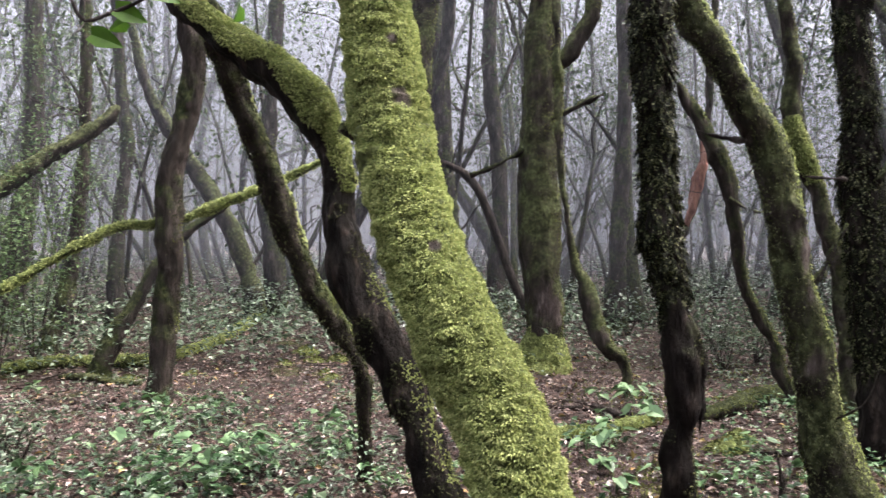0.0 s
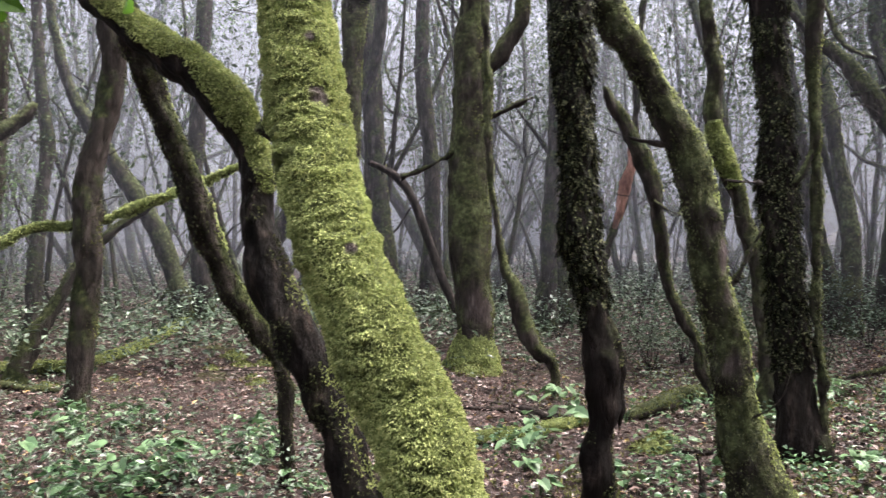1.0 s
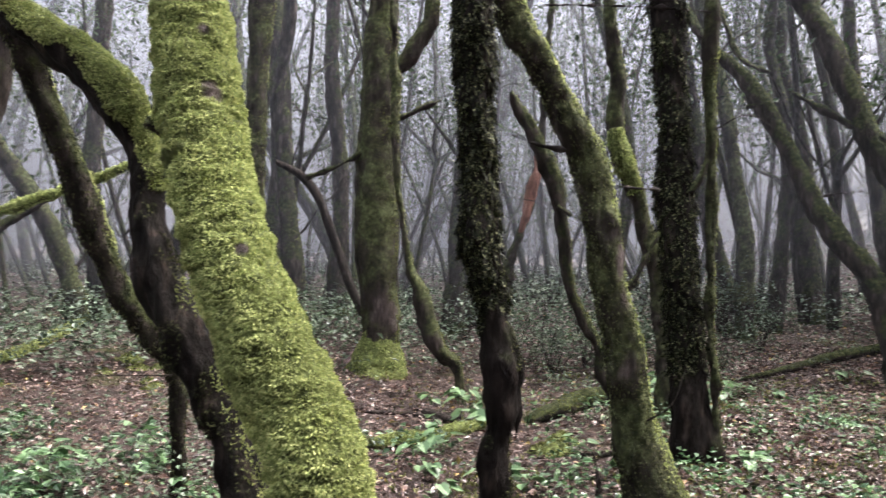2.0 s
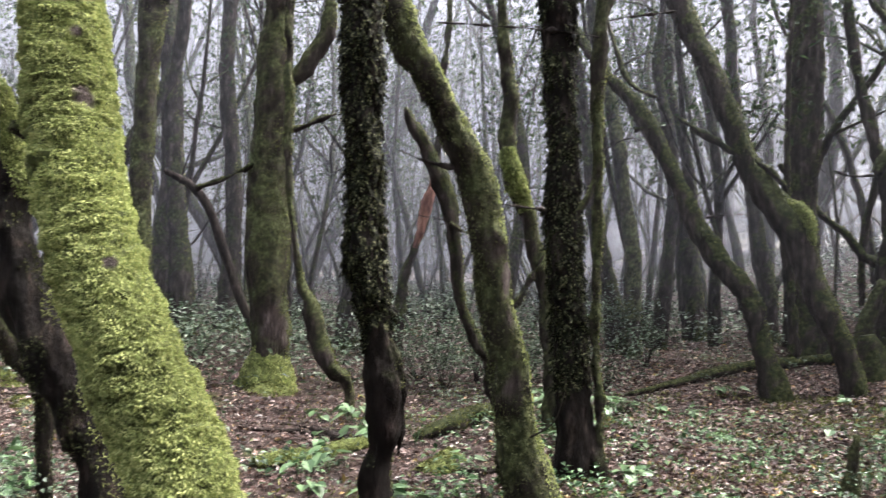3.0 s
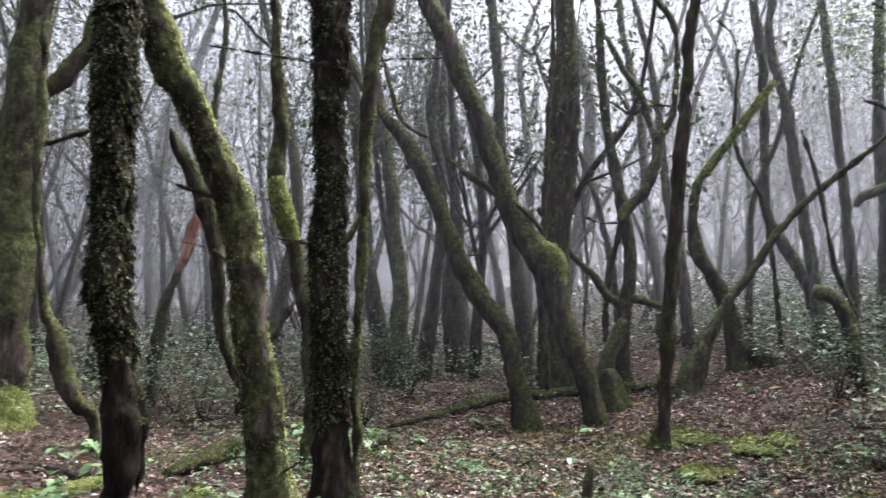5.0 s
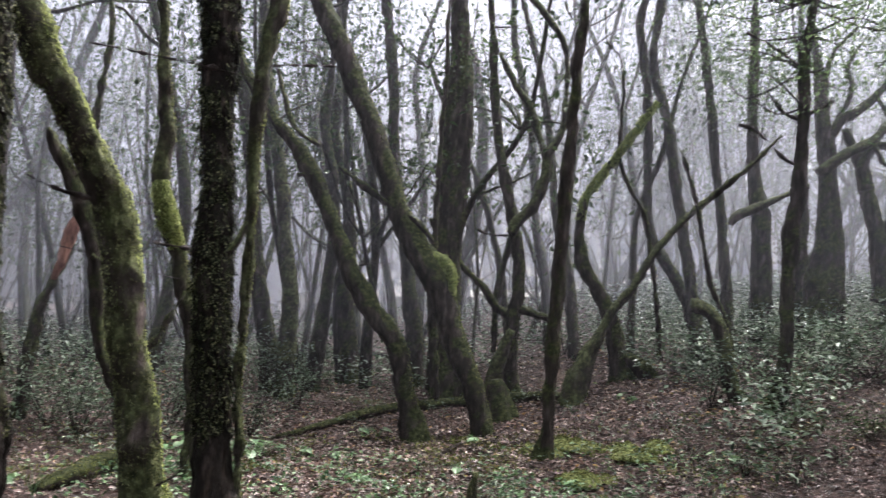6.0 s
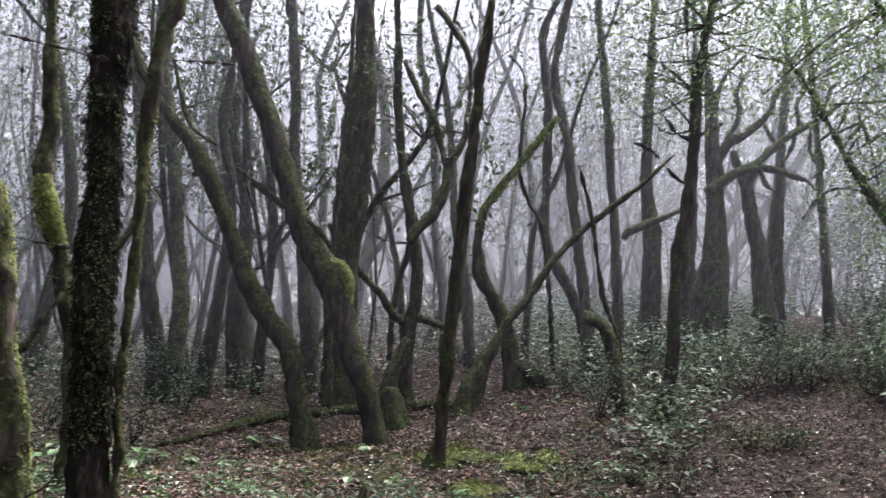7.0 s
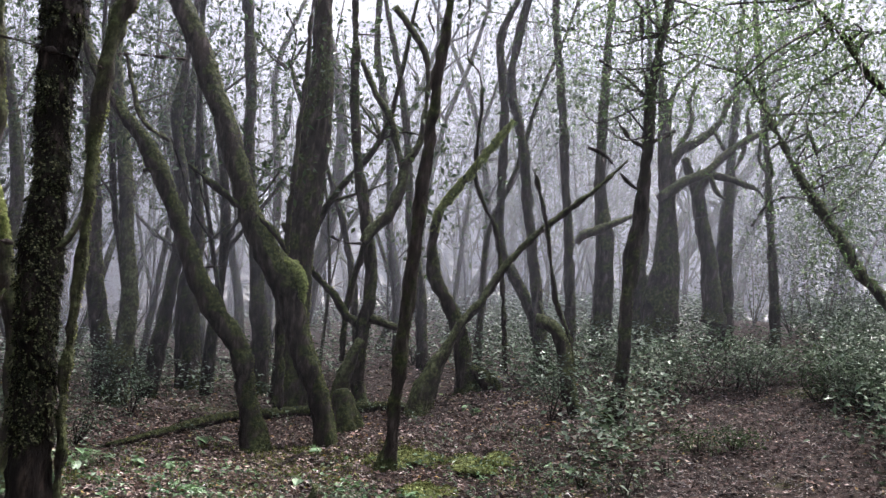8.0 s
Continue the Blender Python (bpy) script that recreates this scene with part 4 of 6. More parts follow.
tree('slim dark sapling with leafy twigs', 'dark', 24,
     [(9.19, 5.27, 8.78, 0.018), (9.22, 5.20, 8.04, 0.028), (9.30, 5.11, 7.30, 0.038), (9.35, 5.02, 6.55, 0.047), (9.28, 5.01, 5.81, 0.057), (9.25, 5.05, 5.38, 0.063), (9.21, 5.08, 4.96, 0.067), (9.20, 5.10, 4.55, 0.073), (9.20, 5.10, 4.14, 0.079), (9.19, 5.10, 3.74, 0.085), (9.19, 5.10, 3.40, 0.092), (9.18, 5.12, 3.07, 0.095), (9.15, 5.16, 2.77, 0.098), (9.14, 5.16, 2.41, 0.097), (9.13, 5.17, 2.01, 0.090), (9.14, 5.16, 1.63, 0.090), (9.13, 5.17, 1.24, 0.090), (9.10, 5.20, 0.97, 0.108), (9.07, 5.24, 0.75, 0.134), (9.07, 5.24, 0.63, 0.154)],
     branches=[('twig', 'stick', [(8.73, 5.61, 3.92, 0.016), (8.83, 5.50, 3.88, 0.016), (8.94, 5.38, 3.76, 0.020), (8.99, 5.33, 3.67, 0.020), (9.10, 5.21, 3.53, 0.026), (9.20, 5.10, 3.48, 0.029)]),
               ('twig', 'stick', [(8.88, 5.45, 4.43, 0.013), (8.98, 5.34, 4.21, 0.017), (9.08, 5.23, 4.06, 0.020), (9.19, 5.10, 3.99, 0.023)]),
               ('twig', 'stick', [(9.41, 4.87, 4.23, 0.017), (9.34, 4.94, 4.16, 0.020), (9.21, 5.08, 4.04, 0.026)]),
               ('twig', 'stick', [(9.06, 5.25, 5.70, 0.020), (9.08, 5.23, 5.36, 0.020), (9.10, 5.20, 5.01, 0.020), (9.18, 5.12, 4.62, 0.027)]),
               ('twig', 'stick', [(8.76, 5.58, 4.99, 0.013), (8.90, 5.43, 4.88, 0.017), (9.04, 5.27, 4.74, 0.020), (9.20, 5.10, 4.55, 0.023)])], top=True,
     clusters=[(9.30, 6.35, 5.54), (9.48, 6.16, 5.91), (9.27, 5.61, 5.38), (8.83, 5.48, 4.69), (8.25, 5.49, 4.65), (9.53, 4.98, 5.64), (9.81, 4.73, 5.45), (9.10, 4.55, 5.55), (8.42, 5.29, 4.13), (10.25, 5.83, 6.09), (9.51, 5.72, 5.88), (9.67, 4.43, 5.56), (8.93, 5.57, 5.36), (9.09, 5.31, 4.89), (8.86, 5.68, 4.94), (9.40, 4.78, 5.32), (8.78, 5.81, 5.56), (9.33, 4.89, 4.50), (8.99, 5.48, 5.72), (9.41, 4.74, 5.67), (8.75, 5.85, 4.58), (9.76, 4.83, 4.83), (8.86, 5.60, 5.82), (8.13, 4.87, 5.41), (9.15, 4.15, 4.79), (10.40, 6.05, 4.88), (9.71, 4.77, 5.45), (9.70, 5.19, 6.05), (8.09, 5.02, 4.27), (8.88, 4.64, 4.47)])
tree('far dark trunk carrying long crooked limbs', 'dark', 20,
     [(12.16, 7.41, 9.93, 0.008), (12.26, 7.36, 9.19, 0.017), (12.31, 7.27, 8.45, 0.027), (12.42, 7.13, 7.72, 0.036), (12.53, 6.99, 6.99, 0.045), (12.54, 6.88, 6.25, 0.055), (12.61, 6.81, 5.51, 0.100), (12.65, 6.77, 4.96, 0.126), (12.71, 6.70, 4.32, 0.148), (12.74, 6.67, 3.69, 0.179), (12.76, 6.64, 3.06, 0.214), (12.73, 6.67, 2.43, 0.292), (12.71, 6.70, 1.90, 0.344), (12.71, 6.70, 1.78, 0.395)],
     branches=[('limb', 'dark', [(13.68, 5.64, 6.57, 0.032), (13.49, 5.85, 6.12, 0.046), (13.31, 6.05, 5.81, 0.055), (13.24, 6.12, 5.48, 0.068), (13.11, 6.26, 5.24, 0.081), (12.97, 6.41, 5.07, 0.090), (12.81, 6.59, 4.89, 0.090), (12.73, 6.68, 4.64, 0.099)]),
               ('limb', 'moss', [(13.86, 5.15, 5.77, 0.031), (13.67, 5.35, 5.50, 0.049), (13.48, 5.57, 5.29, 0.062), (13.31, 5.74, 5.13, 0.067), (13.11, 5.97, 4.86, 0.076), (12.94, 6.15, 4.58, 0.084), (12.76, 6.35, 4.43, 0.089), (12.59, 6.54, 4.24, 0.097), (12.45, 6.69, 4.07, 0.097)]),
               ('limb', 'dark', [(13.66, 5.52, 4.27, 0.022), (13.58, 5.60, 4.40, 0.045), (13.34, 5.86, 4.49, 0.063), (13.12, 6.10, 4.55, 0.071), (13.01, 6.23, 4.44, 0.080), (12.96, 6.28, 4.16, 0.089), (13.00, 6.23, 3.87, 0.107)]),
               ('limb', 'moss', [(13.15, 5.92, 4.18, 0.027), (13.08, 6.00, 4.24, 0.049), (13.01, 6.07, 4.40, 0.053), (12.95, 6.14, 4.57, 0.058)]),
               ('limb', 'dark', [(13.11, 6.41, 6.19, 0.028), (13.01, 6.52, 5.97, 0.046), (12.97, 6.56, 5.73, 0.055), (13.02, 6.51, 5.53, 0.055), (12.97, 6.56, 5.25, 0.055), (12.89, 6.65, 4.99, 0.055)]),
               ('limb', 'dark', [(13.46, 5.88, 6.13, 0.036), (13.59, 5.74, 5.93, 0.045), (13.51, 5.82, 5.58, 0.054), (13.58, 5.75, 5.22, 0.059)]),
               ('limb', 'dark', [(13.54, 5.50, 4.44, 0.022), (13.58, 5.46, 4.65, 0.036), (13.49, 5.56, 4.83, 0.040), (13.48, 5.56, 5.25, 0.045)]),
               ('limb', 'moss', [(13.97, 5.32, 6.06, 0.023), (13.86, 5.45, 5.94, 0.041), (13.84, 5.47, 5.71, 0.050), (13.71, 5.61, 5.39, 0.054)]),
               ('limb', 'dark', [(13.42, 5.92, 4.71, 0.027), (13.50, 5.83, 5.00, 0.045), (13.51, 5.83, 5.19, 0.054)]),
               ('limb', 'dark', [(13.32, 6.03, 4.97, 0.036), (13.23, 6.13, 5.14, 0.045), (13.16, 6.21, 5.30, 0.054)]),
               ('limb', 'dark', [(13.19, 6.32, 6.95, 0.028), (13.06, 6.46, 6.45, 0.037), (12.83, 6.71, 6.03, 0.046), (12.76, 6.79, 5.64, 0.055), (12.75, 6.80, 5.17, 0.064)]),
               ('limb', 'moss', [(11.55, 7.52, 3.22, 0.061), (11.59, 7.47, 3.35, 0.087), (11.71, 7.35, 3.44, 0.087), (11.89, 7.15, 3.57, 0.070), (12.06, 6.97, 3.70, 0.061), (12.28, 6.73, 3.86, 0.061)])], top=True,
     clusters=[(14.02, 7.04, 5.78), (12.35, 7.04, 5.21), (13.26, 6.24, 7.35), (13.07, 8.31, 5.84), (12.17, 7.60, 6.31), (12.37, 6.66, 6.18), (13.39, 6.17, 7.09), (11.88, 7.80, 7.51)])
tree('far dark curving trunk', 'dark', 16,
     [(13.15, 6.66, 4.88, 0.069), (13.23, 6.58, 4.61, 0.092), (13.33, 6.46, 4.26, 0.115), (13.40, 6.40, 3.89, 0.123), (13.46, 6.33, 3.53, 0.137), (13.52, 6.26, 3.08, 0.155), (13.59, 6.19, 2.36, 0.190), (13.59, 6.19, 2.24, 0.218)])
tree('thin stem close behind a thick straight trunk', 'dark', 12,
     [(7.58, 8.73, 8.81, 0.010), (7.40, 8.81, 8.08, 0.015), (7.54, 8.95, 7.36, 0.020), (7.49, 9.11, 6.63, 0.025), (7.35, 9.29, 5.92, 0.031), (7.37, 9.27, 4.89, 0.046), (7.36, 9.28, 4.11, 0.049), (7.37, 9.28, 3.34, 0.052), (7.37, 9.27, 2.66, 0.056), (7.41, 9.23, 1.62, 0.066), (7.47, 9.17, 0.60, 0.080), (7.47, 9.17, 0.48, 0.092)], top=True)
tree('thin wavering stem in the mist', 'dark', 10,
     [(9.42, 8.37, 7.21, 0.014), (9.50, 8.40, 6.46, 0.017), (9.55, 8.38, 5.71, 0.021), (9.68, 8.23, 5.46, 0.029), (9.73, 8.17, 5.04, 0.033), (9.73, 8.17, 4.45, 0.033), (9.74, 8.16, 3.95, 0.037), (9.84, 8.05, 3.55, 0.037), (10.00, 7.88, 3.16, 0.041), (10.12, 7.75, 2.28, 0.044), (10.20, 7.66, 1.32, 0.056), (10.20, 7.66, 1.20, 0.064)])
tree('thin dark stem beside a hooked trunk', 'dark', 10,
     [(8.86, 6.46, 3.74, 0.021), (8.95, 6.37, 3.40, 0.031), (9.01, 6.29, 3.05, 0.035), (9.07, 6.23, 2.64, 0.038), (9.15, 6.14, 2.10, 0.045), (9.28, 6.00, 1.70, 0.048), (9.34, 5.94, 1.10, 0.055), (9.34, 5.94, 0.98, 0.063)])
tree('slender crooked trunk in the mist', 'dark', 14,
     [(7.18, 11.80, 8.43, 0.021), (7.06, 11.82, 7.69, 0.032), (7.10, 11.88, 6.94, 0.043), (7.10, 11.87, 6.19, 0.054), (7.14, 12.00, 5.46, 0.065), (7.12, 12.03, 4.82, 0.095), (7.12, 12.02, 4.38, 0.104), (7.19, 11.95, 3.95, 0.108), (7.27, 11.86, 3.43, 0.107), (7.32, 11.81, 2.66, 0.115), (7.30, 11.84, 1.97, 0.119), (7.27, 11.87, 1.28, 0.122), (7.24, 11.90, 0.77, 0.134), (7.20, 11.94, 0.22, 0.167), (7.20, 11.94, 0.10, 0.192)], top=True)
tree('upright trunk thickening towards its foot', 'dark', 16,
     [(8.44, 14.09, 8.50, 0.031), (8.32, 13.90, 7.79, 0.048), (8.23, 13.67, 7.08, 0.064), (8.17, 13.48, 6.35, 0.081), (8.06, 13.29, 5.64, 0.097), (8.05, 13.29, 4.94, 0.126), (8.07, 13.28, 4.54, 0.126), (8.25, 13.08, 3.69, 0.106), (8.33, 13.00, 3.02, 0.124), (8.33, 12.99, 2.25, 0.190), (8.35, 12.97, 1.49, 0.222), (8.42, 12.90, 0.74, 0.226), (8.50, 12.81, 0.33, 0.253), (8.50, 12.81, 0.21, 0.291)], top=True)
tree('slim dark trunk in the mist', 'dark', 12,
     [(9.88, 12.37, 10.65, 0.017), (9.85, 12.40, 9.90, 0.026), (9.96, 12.55, 9.17, 0.036), (10.03, 12.88, 8.50, 0.045), (10.08, 13.12, 7.80, 0.054), (9.81, 13.42, 6.30, 0.064), (9.87, 13.35, 5.33, 0.074), (9.98, 13.23, 4.37, 0.084), (10.04, 13.16, 3.52, 0.084), (10.06, 13.14, 1.63, 0.124), (10.12, 13.08, 0.82, 0.134), (10.12, 13.08, 0.70, 0.154)], top=True)
tree('leaning stem in pale light', 'dark', 12,
     [(9.08, 12.05, 6.01, 0.032), (9.21, 11.79, 5.32, 0.040), (9.48, 11.56, 4.65, 0.048), (9.73, 11.28, 3.91, 0.062), (9.94, 11.05, 3.08, 0.071), (10.10, 10.88, 2.15, 0.075), (10.23, 10.74, 1.04, 0.093), (10.23, 10.74, 0.92, 0.107)], top=True)
tree('slim crooked trunk in the mist', 'dark', 12,
     [(10.17, 11.27, 10.42, 0.023), (10.19, 11.31, 9.67, 0.035), (10.16, 11.27, 8.92, 0.047), (10.22, 11.32, 8.18, 0.059), (10.34, 11.35, 7.44, 0.071), (10.38, 11.32, 6.60, 0.075), (10.54, 11.14, 5.60, 0.085), (10.71, 10.95, 4.50, 0.089), (10.77, 10.89, 3.41, 0.088), (10.94, 10.71, 2.25, 0.107), (11.04, 10.59, 1.10, 0.126), (11.04, 10.59, 0.98, 0.145)], top=True)
tree('slim leaning trunk in the mist', 'dark', 12,
     [(9.31, 10.83, 9.51, 0.018), (9.47, 10.67, 8.80, 0.027), (9.50, 10.60, 8.05, 0.037), (9.60, 10.49, 7.32, 0.046), (9.69, 10.30, 6.60, 0.056), (9.84, 10.13, 5.86, 0.069), (9.96, 10.00, 5.12, 0.073), (10.06, 9.89, 4.29, 0.077), (10.16, 9.78, 3.29, 0.086), (10.34, 9.58, 2.23, 0.108), (10.44, 9.47, 1.17, 0.125), (10.44, 9.47, 1.05, 0.143)], top=True)
tree('leaning mossy stem bearing thin twigs', 'moss', 24,
     [(8.88, 4.82, 5.09, 0.013), (9.22, 4.45, 4.91, 0.016), (9.47, 4.17, 4.85, 0.025), (9.61, 4.02, 4.64, 0.035), (9.71, 3.91, 4.40, 0.041), (9.84, 3.77, 4.09, 0.051), (9.93, 3.67, 3.85, 0.057), (10.05, 3.54, 3.61, 0.063), (10.19, 3.39, 3.32, 0.072), (10.30, 3.27, 3.11, 0.075), (10.46, 3.09, 2.76, 0.081), (10.67, 2.86, 2.45, 0.084), (11.00, 2.51, 1.94, 0.093), (11.18, 2.31, 1.39, 0.104), (11.18, 2.31, 1.27, 0.120)],
     branches=[('twig', 'stick', [(9.64, 3.98, 3.13, 0.013), (9.73, 3.89, 3.34, 0.016), (9.86, 3.75, 3.49, 0.019), (10.01, 3.58, 3.50, 0.019), (10.12, 3.47, 3.45, 0.022)]),
               ('branch', 'dark', [(10.04, 3.55, 4.81, 0.013), (9.99, 3.60, 4.48, 0.016), (10.02, 3.57, 4.22, 0.019), (9.95, 3.65, 4.05, 0.022), (9.90, 3.71, 3.91, 0.025)]),
               ('branch', 'dark', [(9.76, 3.86, 3.60, 0.016), (9.77, 3.85, 3.79, 0.022), (9.73, 3.89, 3.98, 0.028), (9.82, 3.79, 4.12, 0.032)]),
               ('twig', 'stick', [(10.28, 3.44, 3.59, 0.013), (10.24, 3.49, 3.87, 0.016), (10.17, 3.55, 4.13, 0.016), (10.10, 3.64, 4.41, 0.013)])],
     clusters=[(10.45, 4.50, 5.81), (10.73, 4.21, 5.68), (10.38, 3.81, 5.08), (9.63, 4.02, 5.11), (9.99, 3.00, 3.85), (10.76, 3.04, 3.70), (10.59, 3.29, 3.55), (10.10, 2.86, 4.18), (9.64, 3.37, 5.05), (11.57, 3.80, 4.92), (9.09, 2.95, 2.92), (8.79, 3.74, 4.64), (9.20, 2.61, 2.66), (8.99, 3.23, 3.59), (11.19, 3.66, 5.15), (11.55, 3.76, 4.67), (11.31, 4.42, 4.64), (10.82, 3.88, 3.79), (11.46, 3.18, 3.31), (11.34, 3.44, 5.07), (10.83, 3.20, 4.39), (9.91, 3.37, 3.13), (10.17, 3.69, 5.07)])
tree('leaning leafy sapling beside the path', 'moss', 20,
     [(7.25, 3.61, 6.86, 0.011), (7.44, 3.39, 6.17, 0.015), (7.66, 3.13, 5.50, 0.019), (7.86, 2.81, 4.85, 0.023), (7.98, 2.69, 4.65, 0.037), (8.08, 2.57, 4.50, 0.035), (8.16, 2.49, 4.33, 0.037), (8.27, 2.37, 4.16, 0.040), (8.44, 2.18, 3.89, 0.045), (8.66, 1.94, 3.29, 0.049), (8.78, 1.81, 2.57, 0.058), (8.85, 1.74, 1.52, 0.067), (8.85, 1.74, 1.40, 0.077)],
     branches=[('twig', 'stick', [(8.04, 2.62, 4.88, 0.013), (8.03, 2.63, 4.75, 0.015), (8.01, 2.66, 4.62, 0.020)]),
               ('twig', 'stick', [(8.31, 2.32, 4.64, 0.015), (8.20, 2.44, 4.58, 0.015), (8.13, 2.52, 4.43, 0.020)]),
               ('twig', 'stick', [(8.10, 2.55, 4.11, 0.010), (8.20, 2.45, 4.20, 0.012), (8.26, 2.38, 4.19, 0.017)])], top=True,
     clusters=[(7.35, 3.28, 4.44), (7.48, 2.97, 4.18), (7.58, 2.73, 4.48), (7.69, 2.40, 3.64), (7.73, 2.26, 3.21), (7.76, 2.18, 2.75), (7.44, 3.08, 4.64), (7.30, 3.38, 4.70), (7.68, 2.44, 4.41), (7.75, 2.20, 4.40), (7.61, 2.62, 3.98), (7.11, 2.08, 3.67), (8.17, 2.73, 5.11), (7.62, 2.93, 4.70), (7.38, 2.30, 4.37), (8.87, 2.95, 4.83), (8.60, 3.67, 5.03), (7.46, 2.74, 4.26), (6.86, 3.18, 3.66), (9.31, 2.85, 5.07), (8.16, 3.14, 4.01), (8.33, 3.50, 4.35), (7.50, 2.50, 4.28)])
tree('straight trunk coated in olive moss', 'moss', 24,
     [(0.37, 10.69, 7.42, 0.081), (0.34, 10.60, 6.67, 0.111), (0.26, 10.57, 5.93, 0.140), (0.10, 10.62, 5.20, 0.170), (-0.18, 10.59, 4.50, 0.184), (-0.26, 10.59, 4.29, 0.171), (-0.26, 10.59, 3.63, 0.145), (-0.28, 10.59, 2.97, 0.138), (-0.30, 10.59, 2.32, 0.131), (-0.29, 10.59, 1.73, 0.125), (-0.26, 10.59, 1.14, 0.158), (-0.22, 10.59, -0.05, 0.181)], top=True)
tree('far dark forest trunk', 'dark', 20,
     [(0.08, 14.02, 7.68, 0.066), (-0.05, 14.18, 6.96, 0.090), (-0.15, 14.29, 6.22, 0.114), (-0.13, 14.18, 5.48, 0.138), (-0.11, 14.10, 4.74, 0.150), (-0.07, 14.10, 3.95, 0.176), (-0.03, 14.10, 3.07, 0.176), (-0.04, 14.10, 2.18, 0.194), (-0.10, 14.10, 1.39, 0.211), (-0.14, 14.10, 0.95, 0.229), (-0.18, 14.10, 0.09, 0.263)], top=True)
tree('upright mossy forest trunk', 'moss', 18,
     [(5.58, 11.89, 9.00, 0.049), (5.61, 11.92, 8.25, 0.067), (5.61, 11.90, 7.50, 0.085), (5.68, 11.79, 6.76, 0.102), (5.74, 11.66, 6.03, 0.111), (5.86, 11.61, 4.82, 0.118), (6.14, 11.47, 3.43, 0.110), (6.28, 11.40, 2.41, 0.110), (6.40, 11.33, 1.56, 0.125), (6.41, 11.33, 0.78, 0.147), (6.42, 11.32, 0.05, 0.170)], top=True)
tree('upright dark forest trunk', 'dark', 16,
     [(5.34, 12.60, 8.87, 0.040), (5.42, 12.51, 8.13, 0.054), (5.52, 12.54, 7.38, 0.069), (5.65, 12.56, 6.65, 0.083), (5.65, 12.47, 5.90, 0.091), (5.86, 12.37, 4.68, 0.107), (6.07, 12.28, 3.46, 0.115), (6.19, 12.23, 2.48, 0.131), (6.32, 12.16, 1.68, 0.147), (6.49, 12.08, 0.88, 0.163), (6.59, 12.03, 0.07, 0.187)], top=True)
fallen('long thin mossy fallen trunk lying on leaf litter', 'dark', 20,
     [(5.11, 8.97, 0.01, 0.027), (5.58, 9.08, 0.06, 0.047), (6.20, 9.42, 0.09, 0.061), (6.71, 9.59, 0.16, 0.067), (7.23, 9.74, 0.19, 0.074), (7.63, 9.58, 0.24, 0.075), (8.10, 9.35, 0.32, 0.077), (8.43, 8.81, 0.42, 0.080), (8.67, 8.41, 0.51, 0.079), (8.74, 7.91, 0.56, 0.059)])
fallen('moss-covered fallen log winding over the ground', 'bright', 20,
     [(-4.95, 9.03, -0.02, 0.059), (-4.67, 9.17, -0.02, 0.063), (-4.46, 9.47, -0.00, 0.068), (-4.04, 9.66, -0.00, 0.075), (-3.64, 9.60, 0.01, 0.078), (-3.10, 9.48, 0.05, 0.074), (-2.90, 9.84, 0.10, 0.064), (-2.73, 10.67, 0.15, 0.062), (-2.74, 11.92, 0.18, 0.066), (-2.78, 13.47, 0.22, 0.053)])
fallen('low mossy branch lying before a log', 'moss', 12,
     [(-3.97, 9.00, -0.04, 0.029), (-3.67, 8.91, -0.03, 0.041), (-3.28, 8.64, -0.03, 0.039), (-2.93, 8.45, -0.01, 0.028)])
fallen('thin reddish stick lying among leaves', 'stick', 8,
     [(0.70, 7.06, 0.09, 0.013), (0.93, 7.09, 0.07, 0.017), (1.18, 7.12, 0.04, 0.020), (1.36, 6.91, 0.03, 0.015)])
fallen('thin dead branch lying on the litter', 'stick', 8,
     [(5.65, 6.96, 0.04, 0.016), (6.08, 7.28, 0.04, 0.023), (6.43, 7.45, 0.08, 0.027), (6.75, 7.65, 0.12, 0.019)])
fallen('short dark branch half buried in leaves', 'stick', 8,
     [(2.07, 5.92, -0.00, 0.014), (2.18, 5.90, -0.01, 0.019), (2.29, 5.83, -0.01, 0.019), (2.40, 5.86, 0.01, 0.011)])
fallen('fallen grey branch far back on the litter', 'stick', 8,
     [(10.71, 16.41, 0.66, 0.030), (10.65, 15.57, 0.67, 0.047), (10.39, 14.48, 0.67, 0.044), (10.77, 14.47, 0.74, 0.028)])
fallen('short rotting log under a cushion of moss', 'bright', 20,
     [(0.70, 6.02, 0.03, 0.043), (0.92, 6.17, 0.04, 0.052), (1.14, 6.28, 0.05, 0.057), (1.38, 6.47, 0.04, 0.051), (1.68, 6.73, 0.03, 0.044)])
fallen('dark half-buried root with a little moss', 'dark', 20,
     [(2.03, 6.80, 0.03, 0.044), (2.32, 7.01, 0.06, 0.082), (2.72, 7.48, 0.08, 0.097), (3.11, 7.74, 0.07, 0.091), (3.29, 7.68, 0.06, 0.070)])
stump('squat mossy stump beside a leaning trunk', 'dark', 24,
     [(7.70, 8.23, 0.80, 0.081), (7.74, 8.20, 0.56, 0.135), (7.78, 8.16, 0.30, 0.182), (7.78, 8.16, 0.18, 0.209)])
